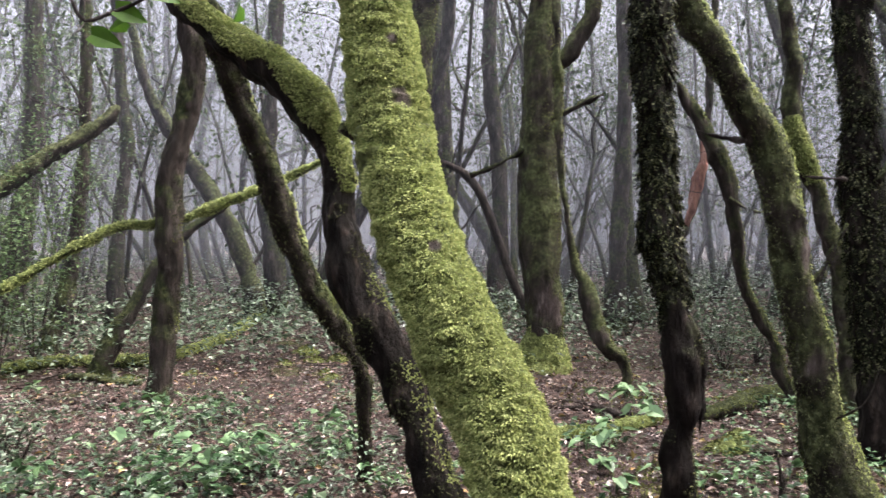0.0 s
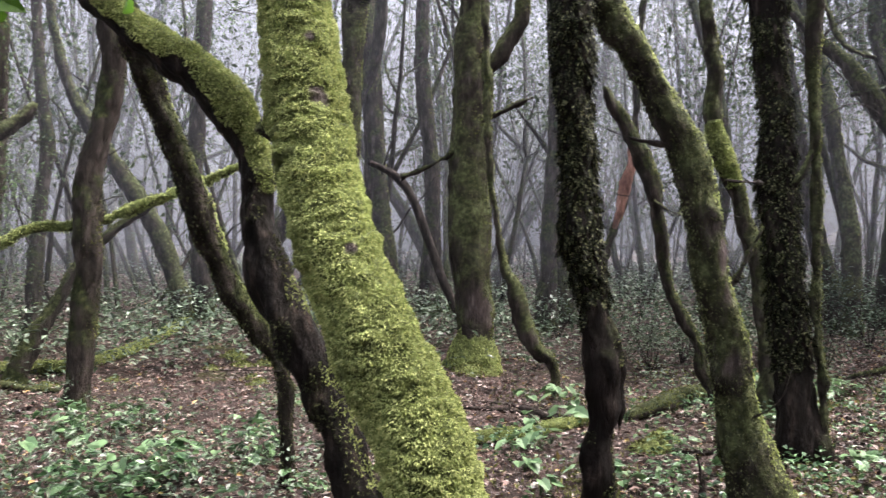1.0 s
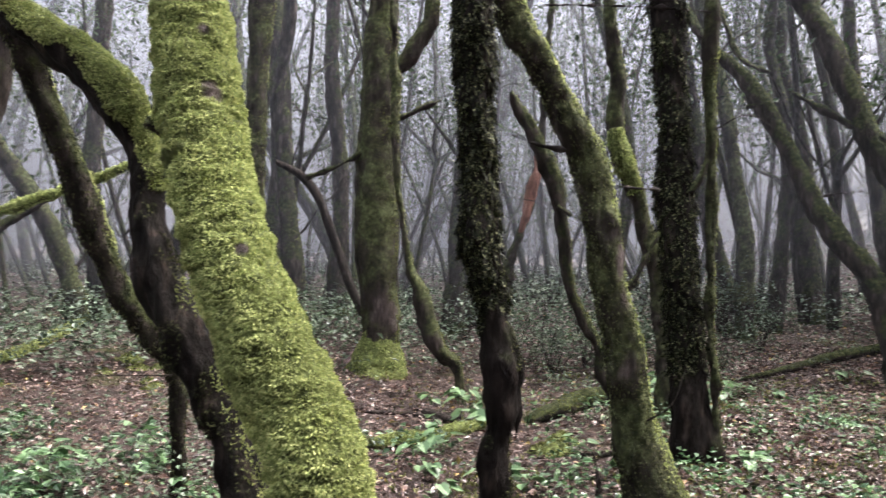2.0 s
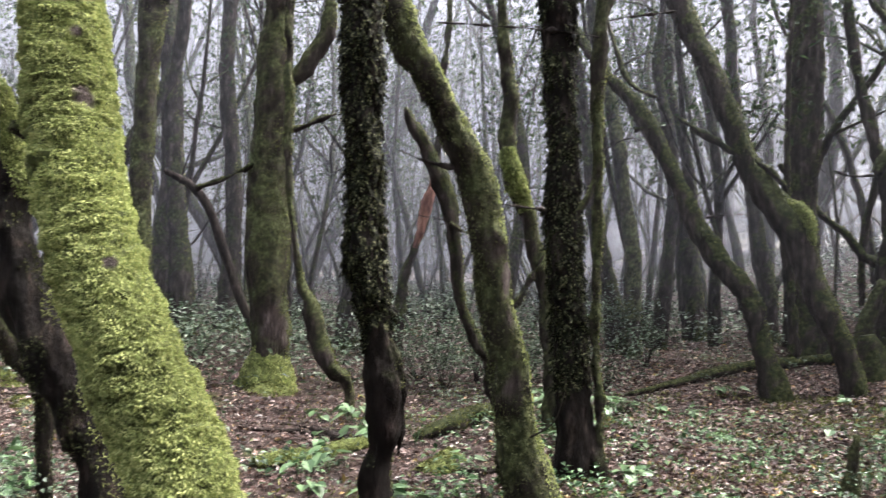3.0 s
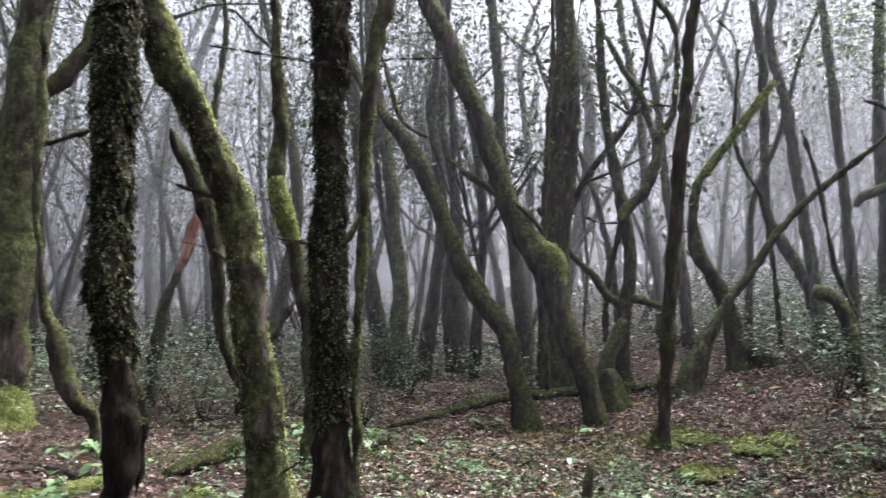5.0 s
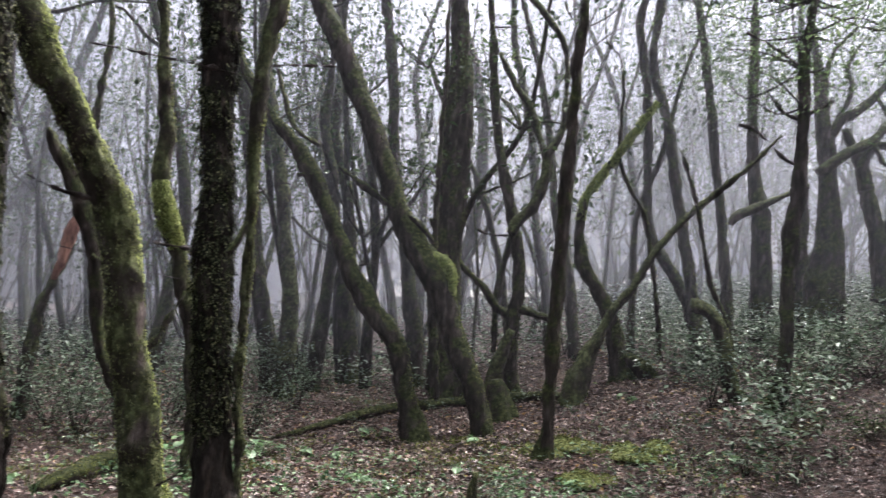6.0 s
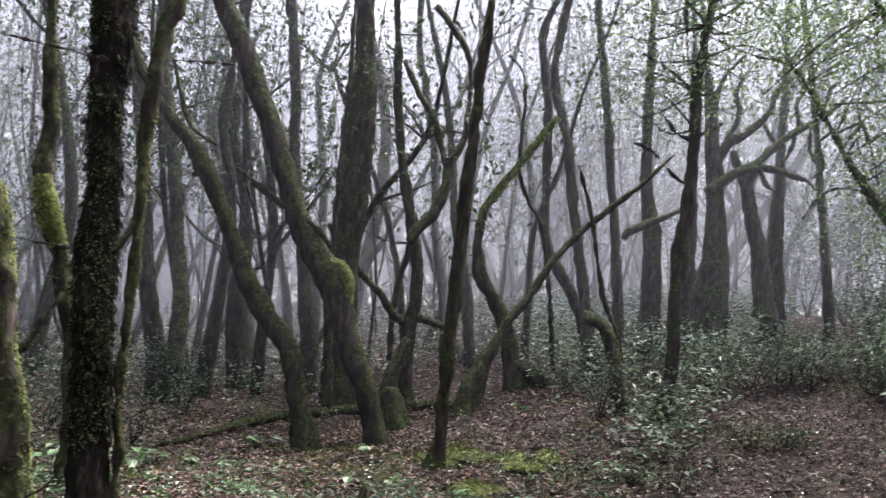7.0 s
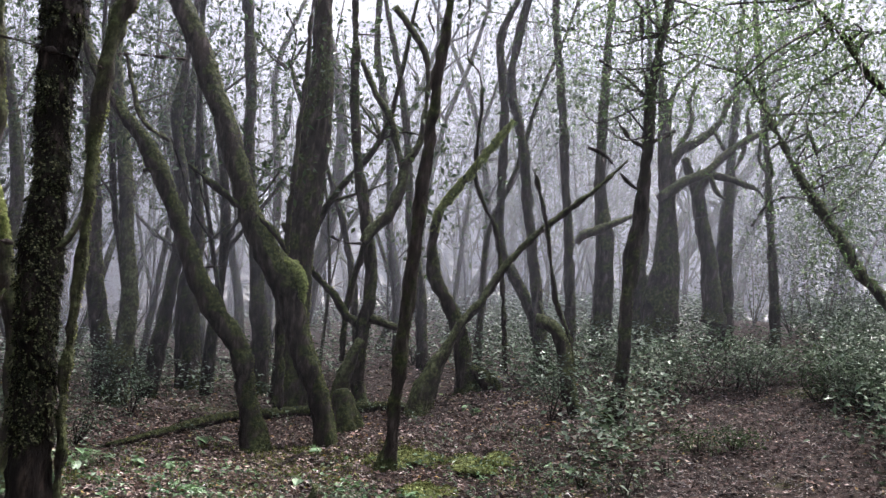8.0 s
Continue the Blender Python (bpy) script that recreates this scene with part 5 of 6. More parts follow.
tree('dark trunk standing close beside another', 'dark', 16,
     [(12.97, 7.61, 10.17, 0.026), (13.07, 7.61, 9.43, 0.036), (13.14, 7.60, 8.69, 0.045), (13.20, 7.65, 7.94, 0.054), (13.32, 7.59, 7.20, 0.059), (13.36, 7.53, 5.79, 0.078), (13.38, 7.49, 4.50, 0.097), (13.39, 7.48, 3.62, 0.125), (13.40, 7.46, 2.85, 0.153), (13.40, 7.45, 2.27, 0.171), (13.42, 7.43, 1.71, 0.208), (13.42, 7.43, 1.60, 0.239)], top=True)
tree('dark far trunk behind the shrubs', 'dark', 14,
     [(14.48, 6.28, 10.36, 0.026), (14.44, 6.31, 9.61, 0.036), (14.43, 6.31, 8.86, 0.045), (14.38, 6.36, 8.12, 0.054), (14.38, 6.42, 7.37, 0.059), (14.38, 6.41, 5.95, 0.078), (14.38, 6.43, 4.85, 0.107), (14.37, 6.43, 3.97, 0.135), (14.37, 6.43, 3.29, 0.163), (14.38, 6.42, 2.81, 0.172), (14.39, 6.40, 2.23, 0.209), (14.39, 6.40, 1.83, 0.241)], top=True)
tree('broken-topped dark trunk in the mist', 'dark', 14,
     [(13.21, 8.05, 9.95, 0.034), (12.99, 8.03, 9.24, 0.046), (12.88, 8.04, 8.49, 0.059), (12.68, 7.99, 7.77, 0.071), (12.62, 7.97, 7.03, 0.077), (12.63, 7.95, 5.63, 0.096), (12.67, 7.90, 4.27, 0.123), (12.75, 7.77, 3.33, 0.169), (12.76, 7.75, 2.76, 0.187), (12.77, 7.73, 2.20, 0.186), (12.79, 7.70, 1.46, 0.222)], top=True)
tree('slim upright dark trunk', 'dark', 14,
     [(10.97, 7.99, 9.68, 0.032), (10.99, 8.13, 8.95, 0.043), (11.04, 8.15, 8.20, 0.055), (11.12, 8.08, 7.46, 0.066), (11.14, 8.01, 6.71, 0.072), (11.26, 7.84, 5.43, 0.080), (11.34, 7.73, 4.36, 0.088), (11.42, 7.61, 3.30, 0.087), (11.48, 7.53, 2.44, 0.095), (11.52, 7.47, 1.76, 0.111), (11.54, 7.43, 1.19, 0.128)], top=True)
tree('slim wavering dark trunk', 'dark', 14,
     [(10.91, 8.08, 9.27, 0.035), (10.80, 7.98, 8.54, 0.047), (10.60, 8.02, 7.82, 0.060), (10.55, 8.11, 7.08, 0.072), (10.49, 8.20, 6.33, 0.078), (10.45, 8.24, 5.52, 0.078), (10.62, 8.03, 4.57, 0.086), (10.73, 7.89, 3.54, 0.094), (10.83, 7.76, 2.70, 0.093), (10.92, 7.63, 1.87, 0.117), (10.98, 7.55, 1.04, 0.135)], top=True)
tree('thin upright trunk by the path', 'dark', 12,
     [(13.47, 6.10, 9.99, 0.024), (13.50, 5.92, 9.26, 0.033), (13.52, 5.87, 8.51, 0.042), (13.53, 5.83, 7.76, 0.051), (13.66, 5.81, 7.02, 0.055), (13.74, 5.64, 5.70, 0.064), (13.79, 5.52, 4.59, 0.072), (13.82, 5.43, 3.68, 0.080), (13.86, 5.34, 2.79, 0.088), (13.88, 5.29, 2.18, 0.105), (13.88, 5.28, 1.77, 0.121)], top=True)
tree('slim upright dark trunk', 'dark', 14,
     [(7.72, 12.33, 9.57, 0.044), (7.72, 12.15, 8.84, 0.060), (7.85, 12.02, 8.11, 0.076), (7.90, 11.87, 7.38, 0.092), (7.96, 11.81, 6.63, 0.100), (8.14, 11.69, 5.26, 0.100), (8.22, 11.63, 4.17, 0.099), (8.41, 11.50, 3.01, 0.107), (8.53, 11.41, 2.13, 0.125), (8.65, 11.33, 1.34, 0.160), (8.74, 11.26, 0.28, 0.183)], top=True)
tree('upright mossy trunk in the mist', 'dark', 14,
     [(3.09, 12.91, 8.27, 0.052), (2.95, 12.98, 7.54, 0.071), (2.81, 13.02, 6.81, 0.090), (2.74, 13.07, 6.06, 0.110), (2.66, 13.13, 5.32, 0.119), (2.72, 13.12, 3.79, 0.119), (2.69, 13.13, 2.51, 0.128), (2.65, 13.13, 1.49, 0.145), (2.62, 13.14, 0.64, 0.171), (2.61, 13.14, 0.06, 0.197)], top=True)
tree('dark crooked trunk in the mist', 'dark', 14,
     [(1.16, 15.09, 8.71, 0.060), (1.15, 15.06, 7.97, 0.081), (0.99, 14.98, 7.24, 0.103), (0.89, 14.95, 6.49, 0.125), (0.80, 14.98, 5.75, 0.136), (0.77, 14.98, 4.39, 0.146), (0.92, 14.97, 3.13, 0.146), (0.98, 14.97, 1.87, 0.165), (0.94, 14.97, 0.90, 0.214), (0.92, 14.97, 0.12, 0.246)], top=True)
tree('dark trunk in the mist', 'dark', 14,
     [(-0.25, 14.09, 7.91, 0.056), (-0.22, 14.05, 7.16, 0.076), (-0.21, 14.09, 6.41, 0.097), (-0.24, 14.04, 5.67, 0.117), (-0.17, 14.00, 4.92, 0.127), (-0.10, 14.00, 3.92, 0.145), (-0.00, 14.00, 3.02, 0.145), (0.05, 14.00, 2.29, 0.164), (0.15, 14.00, 1.29, 0.200), (0.22, 14.00, 0.08, 0.230)], top=True)
tree('dark trunk at the back of the undergrowth', 'dark', 14,
     [(-5.63, 12.11, 7.90, 0.059), (-5.76, 12.10, 7.16, 0.081), (-5.75, 12.17, 6.41, 0.102), (-5.78, 12.23, 5.66, 0.124), (-5.75, 12.21, 4.91, 0.134), (-5.74, 12.22, 3.57, 0.143), (-5.78, 12.20, 2.38, 0.158), (-5.94, 12.12, 1.27, 0.189), (-6.05, 12.07, 0.07, 0.217)], top=True)
tree('slim dark trunk in undergrowth', 'dark', 14,
     [(-4.57, 12.45, 7.82, 0.043), (-4.58, 12.41, 7.07, 0.058), (-4.65, 12.44, 6.32, 0.074), (-4.71, 12.49, 5.57, 0.089), (-4.69, 12.45, 4.83, 0.097), (-4.62, 12.47, 3.63, 0.097), (-4.54, 12.50, 2.74, 0.114), (-4.61, 12.47, 2.01, 0.105), (-4.66, 12.46, 1.28, 0.121), (-4.71, 12.44, 0.06, 0.140)], top=True)
fallen('thin reddish dead stick on the litter', 'stick', 8,
     [(0.98, 7.42, 0.01, 0.014), (1.31, 7.26, 0.01, 0.019), (1.55, 7.03, 0.02, 0.023), (1.71, 6.87, 0.01, 0.022)])
fallen('dark piece of rotten wood on the litter', 'stick', 10,
     [(1.25, 7.17, 0.02, 0.033), (1.37, 6.95, 0.03, 0.041), (1.47, 6.76, 0.03, 0.035)])
fallen('thin grey stick on bare leaf litter', 'stick', 6,
     [(-2.63, 10.56, 0.09, 0.014), (-2.31, 11.35, 0.13, 0.022), (-2.00, 12.18, 0.15, 0.016)])
stump('short upright dead brown stem', 'stick', 12,
     [(1.92, 4.98, 0.25, 0.013), (1.94, 4.98, 0.14, 0.019), (1.96, 4.97, -0.00, 0.026), (1.96, 4.97, -0.12, 0.030)])
stump('small mossy upright stub', 'moss', 14,
     [(4.58, 4.90, 0.40, 0.032), (4.57, 4.92, 0.20, 0.048), (4.55, 4.93, 0.00, 0.068), (4.55, 4.93, -0.12, 0.078)])


# ---- undergrowth ----
def heart_shape():
    """A broad heart-shaped leaf, folded a little along its midrib."""
    side = [(0.0, 0.0, 0), (-0.1, 0.3, 0.06), (0.3, 0.46, 0.07), (0.68, 0.27, 0.0), (1.0, 0.0, -0.12)]
    rib = [(0.0, 0, 0), (0.1, 0, 0), (0.35, 0, -0.01), (0.68, 0, -0.04), (1.0, 0, -0.12)]
    v, f = [], []
    for sign in (1, -1):
        b = len(v)
        v += [(x, sign * y, z) for x, y, z in side] + rib
        for k in range(4):
            q = (b + k, b + 5 + k, b + 6 + k, b + 1 + k)
            f.append(q if sign < 0 else q[::-1])
    return np.array(v), np.array(f)


HEART = heart_shape()
HEART_MESH = mesh_of("leaf", HEART[0] * (1, 1, 1), HEART[1], LEAF_HERB)


def herb(x, y, leaves, height, size, label="low green herb with broad heart-shaped leaves"):
    """A small plant: thin stalks, each with one broad leaf."""
    z = float(ground_z(x, y))
    base = thing("herb", (x, y, z), label, "plant", "broad-leaved herbs")
    for k in range(leaves):
        a, reach, h = rng.random() * 6.28, rng.uniform(0.3, 1.0) * height * 0.8, height * rng.uniform(0.45, 1.0)
        tip = (math.cos(a) * reach, math.sin(a) * reach, h)
        v, d, c = tube([(*tip, 0.002), (tip[0] * 0.4, tip[1] * 0.4, h * 0.6, 0.0025), (0, 0, -0.02, 0.003)], 4, 0.05, 0)
        stalk = part("stalk", tube_mesh("stalk", v, LEAF_HERB), base)
        leaf = part("leaf", HEART_MESH, stalk)
        s = size * rng.uniform(0.7, 1.25)
        leaf.matrix_local = Matrix.LocRotScale(tip, Euler((rng.normal() * 0.3, rng.uniform(-0.1, 0.5), a + rng.normal() * 0.5)), (s, s, s))


def shrub(x, y, width, height, count_, size, label, group="shrubs", mat=None):
    z = float(ground_z(x, y))
    base = thing("shrub", (x, y, z), label, "shrub", group)
    spots = []
    for k in range(7):
        a, reach = rng.random() * 6.28, rng.uniform(0.15, 0.5) * width
        q = np.array((math.cos(a) * reach, math.sin(a) * reach, height * rng.uniform(0.45, 0.95)))
        mid = q * 0.5 + rng.normal(size=3) * 0.06
        v, d, c = tube([(*q, 0.003), (*mid, 0.006), (0, 0, -0.03, 0.009)], 5, 0.1, 0.1)
        part("stem", tube_mesh("stem", v, TWIG), base)
        spots += [q, mid * 0.5 + q * 0.5, q + rng.normal(size=3) * 0.1, mid]
    m = int(count_)
    at = np.array(spots)[rng.integers(0, len(spots), m)] + rng.normal(size=(m, 3)) * (width * 0.16, width * 0.16, height * 0.12)
    at[:, 2] = np.abs(at[:, 2])
    turn = frames(rng.normal(size=(m, 3)) * (1, 1, 0.45) + (0, 0, -0.15), rng.normal(size=(m, 3)) * 0.3 + (0, 0, 1))
    part("leaves", scatter("leaves", quad_leaf(0.5, 0.1), at, turn, size * rng.uniform(0.6, 1.3, m), mat or LEAF_BUSH), base, kind="stuff")
    return base


def moss_cushion(x, y, radius, height, label="soft cushion of yellow-green moss on the ground"):
    count[0] += 1
    z = float(ground_z(x, y))
    base = thing("moss_cushion", (x, y, z), label, "moss", "moss cushions")
    a, h = np.linspace(0, 2 * math.pi, 28, endpoint=False), np.linspace(0, 1, 9)
    wob = 1 + 0.3 * lumps(np.stack([np.cos(a), np.sin(a), 0 * a + x], -1), 1.4)
    rr = radius * (1 - h[::-1] ** 2.2)[:, None] * wob[None]
    v = np.stack([rr * np.cos(a), rr * np.sin(a), np.repeat((height * h[::-1] - 0.03)[:, None], 28, 1)], -1)
    v = v + 0.02 * lumps(v.reshape(-1, 3) + x, 14.0).reshape(9, 28, 1) * np.array((0.4, 0.4, 1))
    part("cushion", tube_mesh("cushion", v, SKIN["bright"]), base)
    d = v * (1, 1, 1.5) / (np.linalg.norm(v * (1, 1, 1.5), axis=2)[..., None] + 1e-6)
    n = int(1800 * radius * radius * 6)
    i, j = rng.integers(0, 8, n), rng.integers(0, 28, n)
    f = rng.random((n, 1))
    at, out = v[i, j] * (1 - f) + v[i + 1, (j + 1) % 28] * f, d[i, j]
    part("moss", scatter("moss", TUFTS, at, frames(out + rng.normal(size=(n, 3)) * 0.5, random_unit(n)), 0.026 * rng.uniform(0.5, 1.3, n), TUFT["ground"]), base, kind="stuff")


def sector(n, low, high, a0, a1, power=1.0):
    """Places on the floor between two distances and two bearings (degrees right of ahead)."""
    d = low + (high - low) * rng.random(n) ** power
    a = np.radians(rng.uniform(a0, a1, n))
    x, y = d * np.sin(a), d * np.cos(a)
    return x, y, d


def path_side(x, y):
    """True on the trodden path."""
    a = np.degrees(np.arctan2(x, y))
    d = np.hypot(x, y)
    edge = 0.8 * lumps(np.stack([x, y, 0 * x], -1), 0.8, 2)
    return (a > 67.5 - 7.5 * (8 / d) ** 2 + edge) & (a < 69 + 3.5 * (11.5 / d) ** 2.5 + edge) & (d < 30) & (d > 4.5)


# fallen leaves
x, y, d = sector(76000, 1.8, 17.0, -36, 88, 1.0)
bare = lumps(np.stack([x, y, 0 * x], -1), 1.1, 3)
keep = bare + 0.5 * rng.normal(size=len(x)) > -0.8
x, y = x[keep], y[keep]
n = len(x)
at = np.stack([x, y, ground_z(x, y) + 0.012 + 0.02 * rng.random(n)], -1)
tilt = rng.normal(size=(n, 3)) * 0.45 + (0, 0, 1)
flat = random_unit(n) * (1, 1, 0.25)
size = rng.uniform(0.022, 0.072, n)
turn, trod = frames(flat, tilt), path_side(x, y)
size *= 1 + 0.25 * (x > 4)
litter = new("leaf_litter", scatter("leaf_litter", kite(0.52), at[~trod], turn[~trod], size[~trod], LEAF_BROWN))
tagged(litter, "layer of damp brown and pinkish fallen leaves", "leaf litter", kind="stuff")
litter = new("leaf_litter", scatter("leaf_litter", quad_leaf(0.48, 0.1), at[trod] - (0, 0, 0.008), turn[trod], size[trod] * 0.55, LEAF_PATH))
tagged(litter, "dark trodden leaf fragments on the damp path", "leaf litter", kind="stuff")

x, y, d = sector(16000, 6.0, 15.0, 57, 84, 1.0)
on = path_side(x, y)
x, y = x[on], y[on]
n = len(x)
trodden = scatter("path_litter", quad_leaf(0.55, 0.1), np.stack([x, y, ground_z(x, y) + 0.014 * rng.random(n) + 0.004], -1), frames(random_unit(n) * (1, 1, 0.3), rng.normal(size=(n, 3)) * 0.35 + (0, 0, 1)), rng.uniform(0.02, 0.055, n), LEAF_PATH)
tagged(new("path_litter", trodden), "fine dark broken leaves trodden into the path", "leaf litter", kind="stuff")
x, y, d = sector(52000, 1.8, 9.5, -36, 84, 1.0)
off = ~path_side(x, y)
x, y = x[off], y[off]
n = len(x)
crumbs = scatter("leaf_crumbs", kite(0.7), np.stack([x, y, ground_z(x, y) + 0.016 * rng.random(n) + 0.006], -1), frames(random_unit(n) * (1, 1, 0.4), rng.normal(size=(n, 3)) * 0.5 + (0, 0, 1)), rng.uniform(0.012, 0.034, n), LEAF_BROWN)
tagged(new("leaf_crumbs", crumbs), "crumbled bits of brown leaf and bark", "leaf litter", kind="stuff")

x, y, d = sector(42000, 5.0, 12.5, 22, 80, 0.9)
off = ~path_side(x, y) | (rng.random(len(x)) < 0.35)
x, y = x[off], y[off]
n = len(x)
flecks = scatter("leaf_litter", kite(0.55), np.stack([x, y, ground_z(x, y) + 0.01 + 0.02 * rng.random(n)], -1), frames(random_unit(n) * (1, 1, 0.35), rng.normal(size=(n, 3)) * 0.5 + (0, 0, 1)), rng.uniform(0.02, 0.065, n), LEAF_BROWN)
tagged(new("leaf_litter", flecks), "small damp brown leaves scattered towards the path", "leaf litter", kind="stuff")


def herb_carpet(label, x, y, leaves, low, high, size, mat, shape, spread=0.07):
    """Low plants too many to count: stalked leaves over a stretch of floor."""
    x, y = np.repeat(x, leaves), np.repeat(y, leaves)
    m = len(x)
    x, y = x + rng.normal(size=m) * spread, y + rng.normal(size=m) * spread
    at = np.stack([x, y, ground_z(x, y) + rng.uniform(low, high, m)], -1)
    turn = frames(rng.normal(size=(m, 3)) * (1, 1, 0.3) + (0, 0, -0.15), rng.normal(size=(m, 3)) * 0.33 + (0, 0, 1))
    ob = new("ground_plants", scatter("ground_plants", shape, at, turn, size * rng.uniform(0.55, 1.3, m), mat))
    tagged(ob, label, "ground cover", kind="stuff")


def patchy(x, y, scale, level):
    return lumps(np.stack([x, y, 0 * x + 5], -1), scale, 2) > level


x, y, d = sector(1100, 4.1, 6.9, -36, -5)
k = patchy(x, y, 1.6, 0.12)
herb_carpet("patches of fresh green herbs on the forest floor", x[k], y[k], 6, 0.02, 0.24, 0.062, LEAF_HERB, quad_leaf(0.85, 0.12))
x, y, d = sector(900, 4.1, 7.6, -36, -2)
k = patchy(x, y, 1.3, -0.1)
herb_carpet("small grey-green seedlings on the forest floor", x[k], y[k], 7, 0.02, 0.3, 0.036, LEAF_BUSH, quad_leaf(0.55, 0.1))
x, y, d = sector(1300, 4.0, 8.5, -6, 50)
k = patchy(x, y, 1.0, 0.0)
herb_carpet("scattered green herbs among fallen leaves", x[k], y[k], 5, 0.02, 0.15, 0.048, LEAF_HERB, quad_leaf(0.85, 0.12))
x, y, d = sector(2600, 5.0, 14.0, -36, 62)
k = patchy(x, y, 0.7, 0.2)
herb_carpet("low dull-green seedlings among fallen leaves", x[k], y[k], 6, 0.03, 0.22, 0.055, LEAF_BUSH, quad_leaf(0.5, 0.1))
x, y, d = sector(3500, 9.5, 27.0, -36, 56)
k = patchy(x, y, 0.45, -0.15) & ((np.degrees(np.arctan2(x, y)) < 12) | (d > 13.5 + lumps(np.stack([x, y, 0 * x], -1), 0.6, 2)))
herb_carpet("leafy undergrowth fading into the mist", x[k], y[k], 18, 0.05, 0.6, 0.085, LEAF_BUSH, kite(0.6), 0.22)
x, y, d = sector(3900, 8.5, 28.0, 52, 92)
k = patchy(x, y, 0.5, -0.55) & ~path_side(x, y) & ((np.degrees(np.arctan2(x, y)) > 59) | (d > 12.0))
herb_carpet("leafy undergrowth along the path", x[k], y[k], 20, 0.05, 0.65, 0.085, LEAF_BUSH, kite(0.6), 0.24)

x, y, d = sector(1500, 4.3, 9.5, 18, 66)
k = patchy(x, y, 1.7, -0.1) & ~path_side(x, y)
herb_carpet("scattered pale green seedlings among fallen leaves", x[k], y[k], 4, 0.02, 0.14, 0.05, LEAF_HERB, quad_leaf(0.6, 0.1))

# low moss creeping over the litter
x, y, d = sector(60000, 4.2, 10.5, 8, 62)
k = lumps(np.stack([x, y, 0 * x + 9], -1), 1.5, 5) + 0.35 * rng.normal(size=len(x)) > 0.6
x, y = x[k], y[k]
n = len(x)
low = scatter("ground_moss", FEW, np.stack([x, y, ground_z(x, y) + 0.02], -1), frames(rng.normal(size=(n, 3)) * 0.5 + (0, 0, 1), random_unit(n)), rng.uniform(0.015, 0.045, n), TUFT["ground"])
tagged(new("ground_moss", low), "thin patches of yellow-green moss creeping over fallen leaves", "moss", kind="stuff")

herb(1.68, 7.43, 5, 0.20, 0.110)
herb(1.19, 5.94, 5, 0.14, 0.110)
herb(0.97, 5.78, 5, 0.12, 0.100)
herb(1.66, 6.66, 4, 0.20, 0.100)
herb(2.01, 8.38, 4, 0.15, 0.100)
herb(-0.63, 7.88, 3, 0.22, 0.090)
herb(-1.21, 5.30, 7, 0.25, 0.100)
herb(-1.36, 5.06, 7, 0.25, 0.100)
herb(-1.87, 5.85, 6, 0.25, 0.090)
herb(-2.07, 5.29, 7, 0.25, 0.090)
herb(-0.75, 5.21, 6, 0.20, 0.090)
herb(-3.77, 8.13, 6, 0.15, 0.090)
herb(1.99, 6.67, 5, 0.22, 0.060)
herb(3.61, 7.61, 7, 0.30, 0.070)
herb(3.54, 7.59, 8, 0.30, 0.075)
herb(4.47, 7.99, 5, 0.15, 0.080)
herb(3.15, 5.36, 6, 0.15, 0.080)
herb(1.81, 6.95, 5, 0.12, 0.080)
herb(1.40, 7.72, 6, 0.12, 0.100)
herb(1.72, 7.79, 4, 0.16, 0.110)
herb(6.76, 7.44, 4, 0.10, 0.080)
herb(4.96, 8.04, 4, 0.10, 0.080)
herb(4.13, 7.64, 8, 0.25, 0.080)
herb(3.63, 7.28, 8, 0.20, 0.080)
herb(6.06, 8.58, 6, 0.10, 0.080)
herb(5.09, 7.66, 6, 0.10, 0.080)
herb(7.47, 4.70, 7, 0.20, 0.080)
herb(8.84, 6.99, 6, 0.18, 0.080)
herb(3.68, 7.86, 8, 0.30, 0.080)
herb(3.45, 6.64, 7, 0.30, 0.070)
herb(3.53, 7.52, 8, 0.30, 0.080)
herb(1.64, 7.67, 5, 0.16, 0.120)
herb(1.22, 6.67, 4, 0.12, 0.120)
herb(1.55, 6.73, 5, 0.14, 0.120)
herb(1.33, 5.06, 6, 0.16, 0.090)
herb(1.54, 5.11, 5, 0.14, 0.100)
herb(2.11, 5.90, 5, 0.14, 0.090)
herb(2.23, 5.27, 5, 0.16, 0.100)
herb(3.89, 8.23, 5, 0.20, 0.090)
herb(3.14, 6.49, 4, 0.16, 0.090)
herb(2.41, 5.44, 4, 0.14, 0.100)
herb(0.98, 5.38, 5, 0.10, 0.100)
herb(0.99, 4.92, 5, 0.10, 0.110)
herb(3.55, 7.61, 7, 0.26, 0.085)
herb(4.47, 8.00, 6, 0.22, 0.085)
herb(6.12, 8.43, 5, 0.12, 0.100)
herb(4.92, 8.04, 5, 0.10, 0.080)
herb(3.24, 5.52, 6, 0.12, 0.100)
herb(4.63, 6.50, 5, 0.10, 0.090)
herb(5.70, 6.45, 5, 0.10, 0.090)
herb(5.20, 5.10, 6, 0.12, 0.100)
herb(6.34, 5.50, 5, 0.10, 0.100)
herb(5.99, 8.60, 6, 0.12, 0.100)
herb(6.86, 7.73, 4, 0.08, 0.080)
herb(4.28, 7.88, 7, 0.20, 0.090)
shrub(2.99, 10.24, 0.87, 0.81, 624, 0.055, 'leafy green shrub with small glossy leaves')
shrub(3.66, 10.14, 0.96, 0.89, 728, 0.055, 'leafy green shrub with small glossy leaves')
shrub(4.73, 15.34, 1.33, 0.92, 468, 0.060, 'leafy green shrub with small glossy leaves')
shrub(0.12, 18.92, 1.56, 1.23, 616, 0.060, 'leafy green shrub with small glossy leaves')
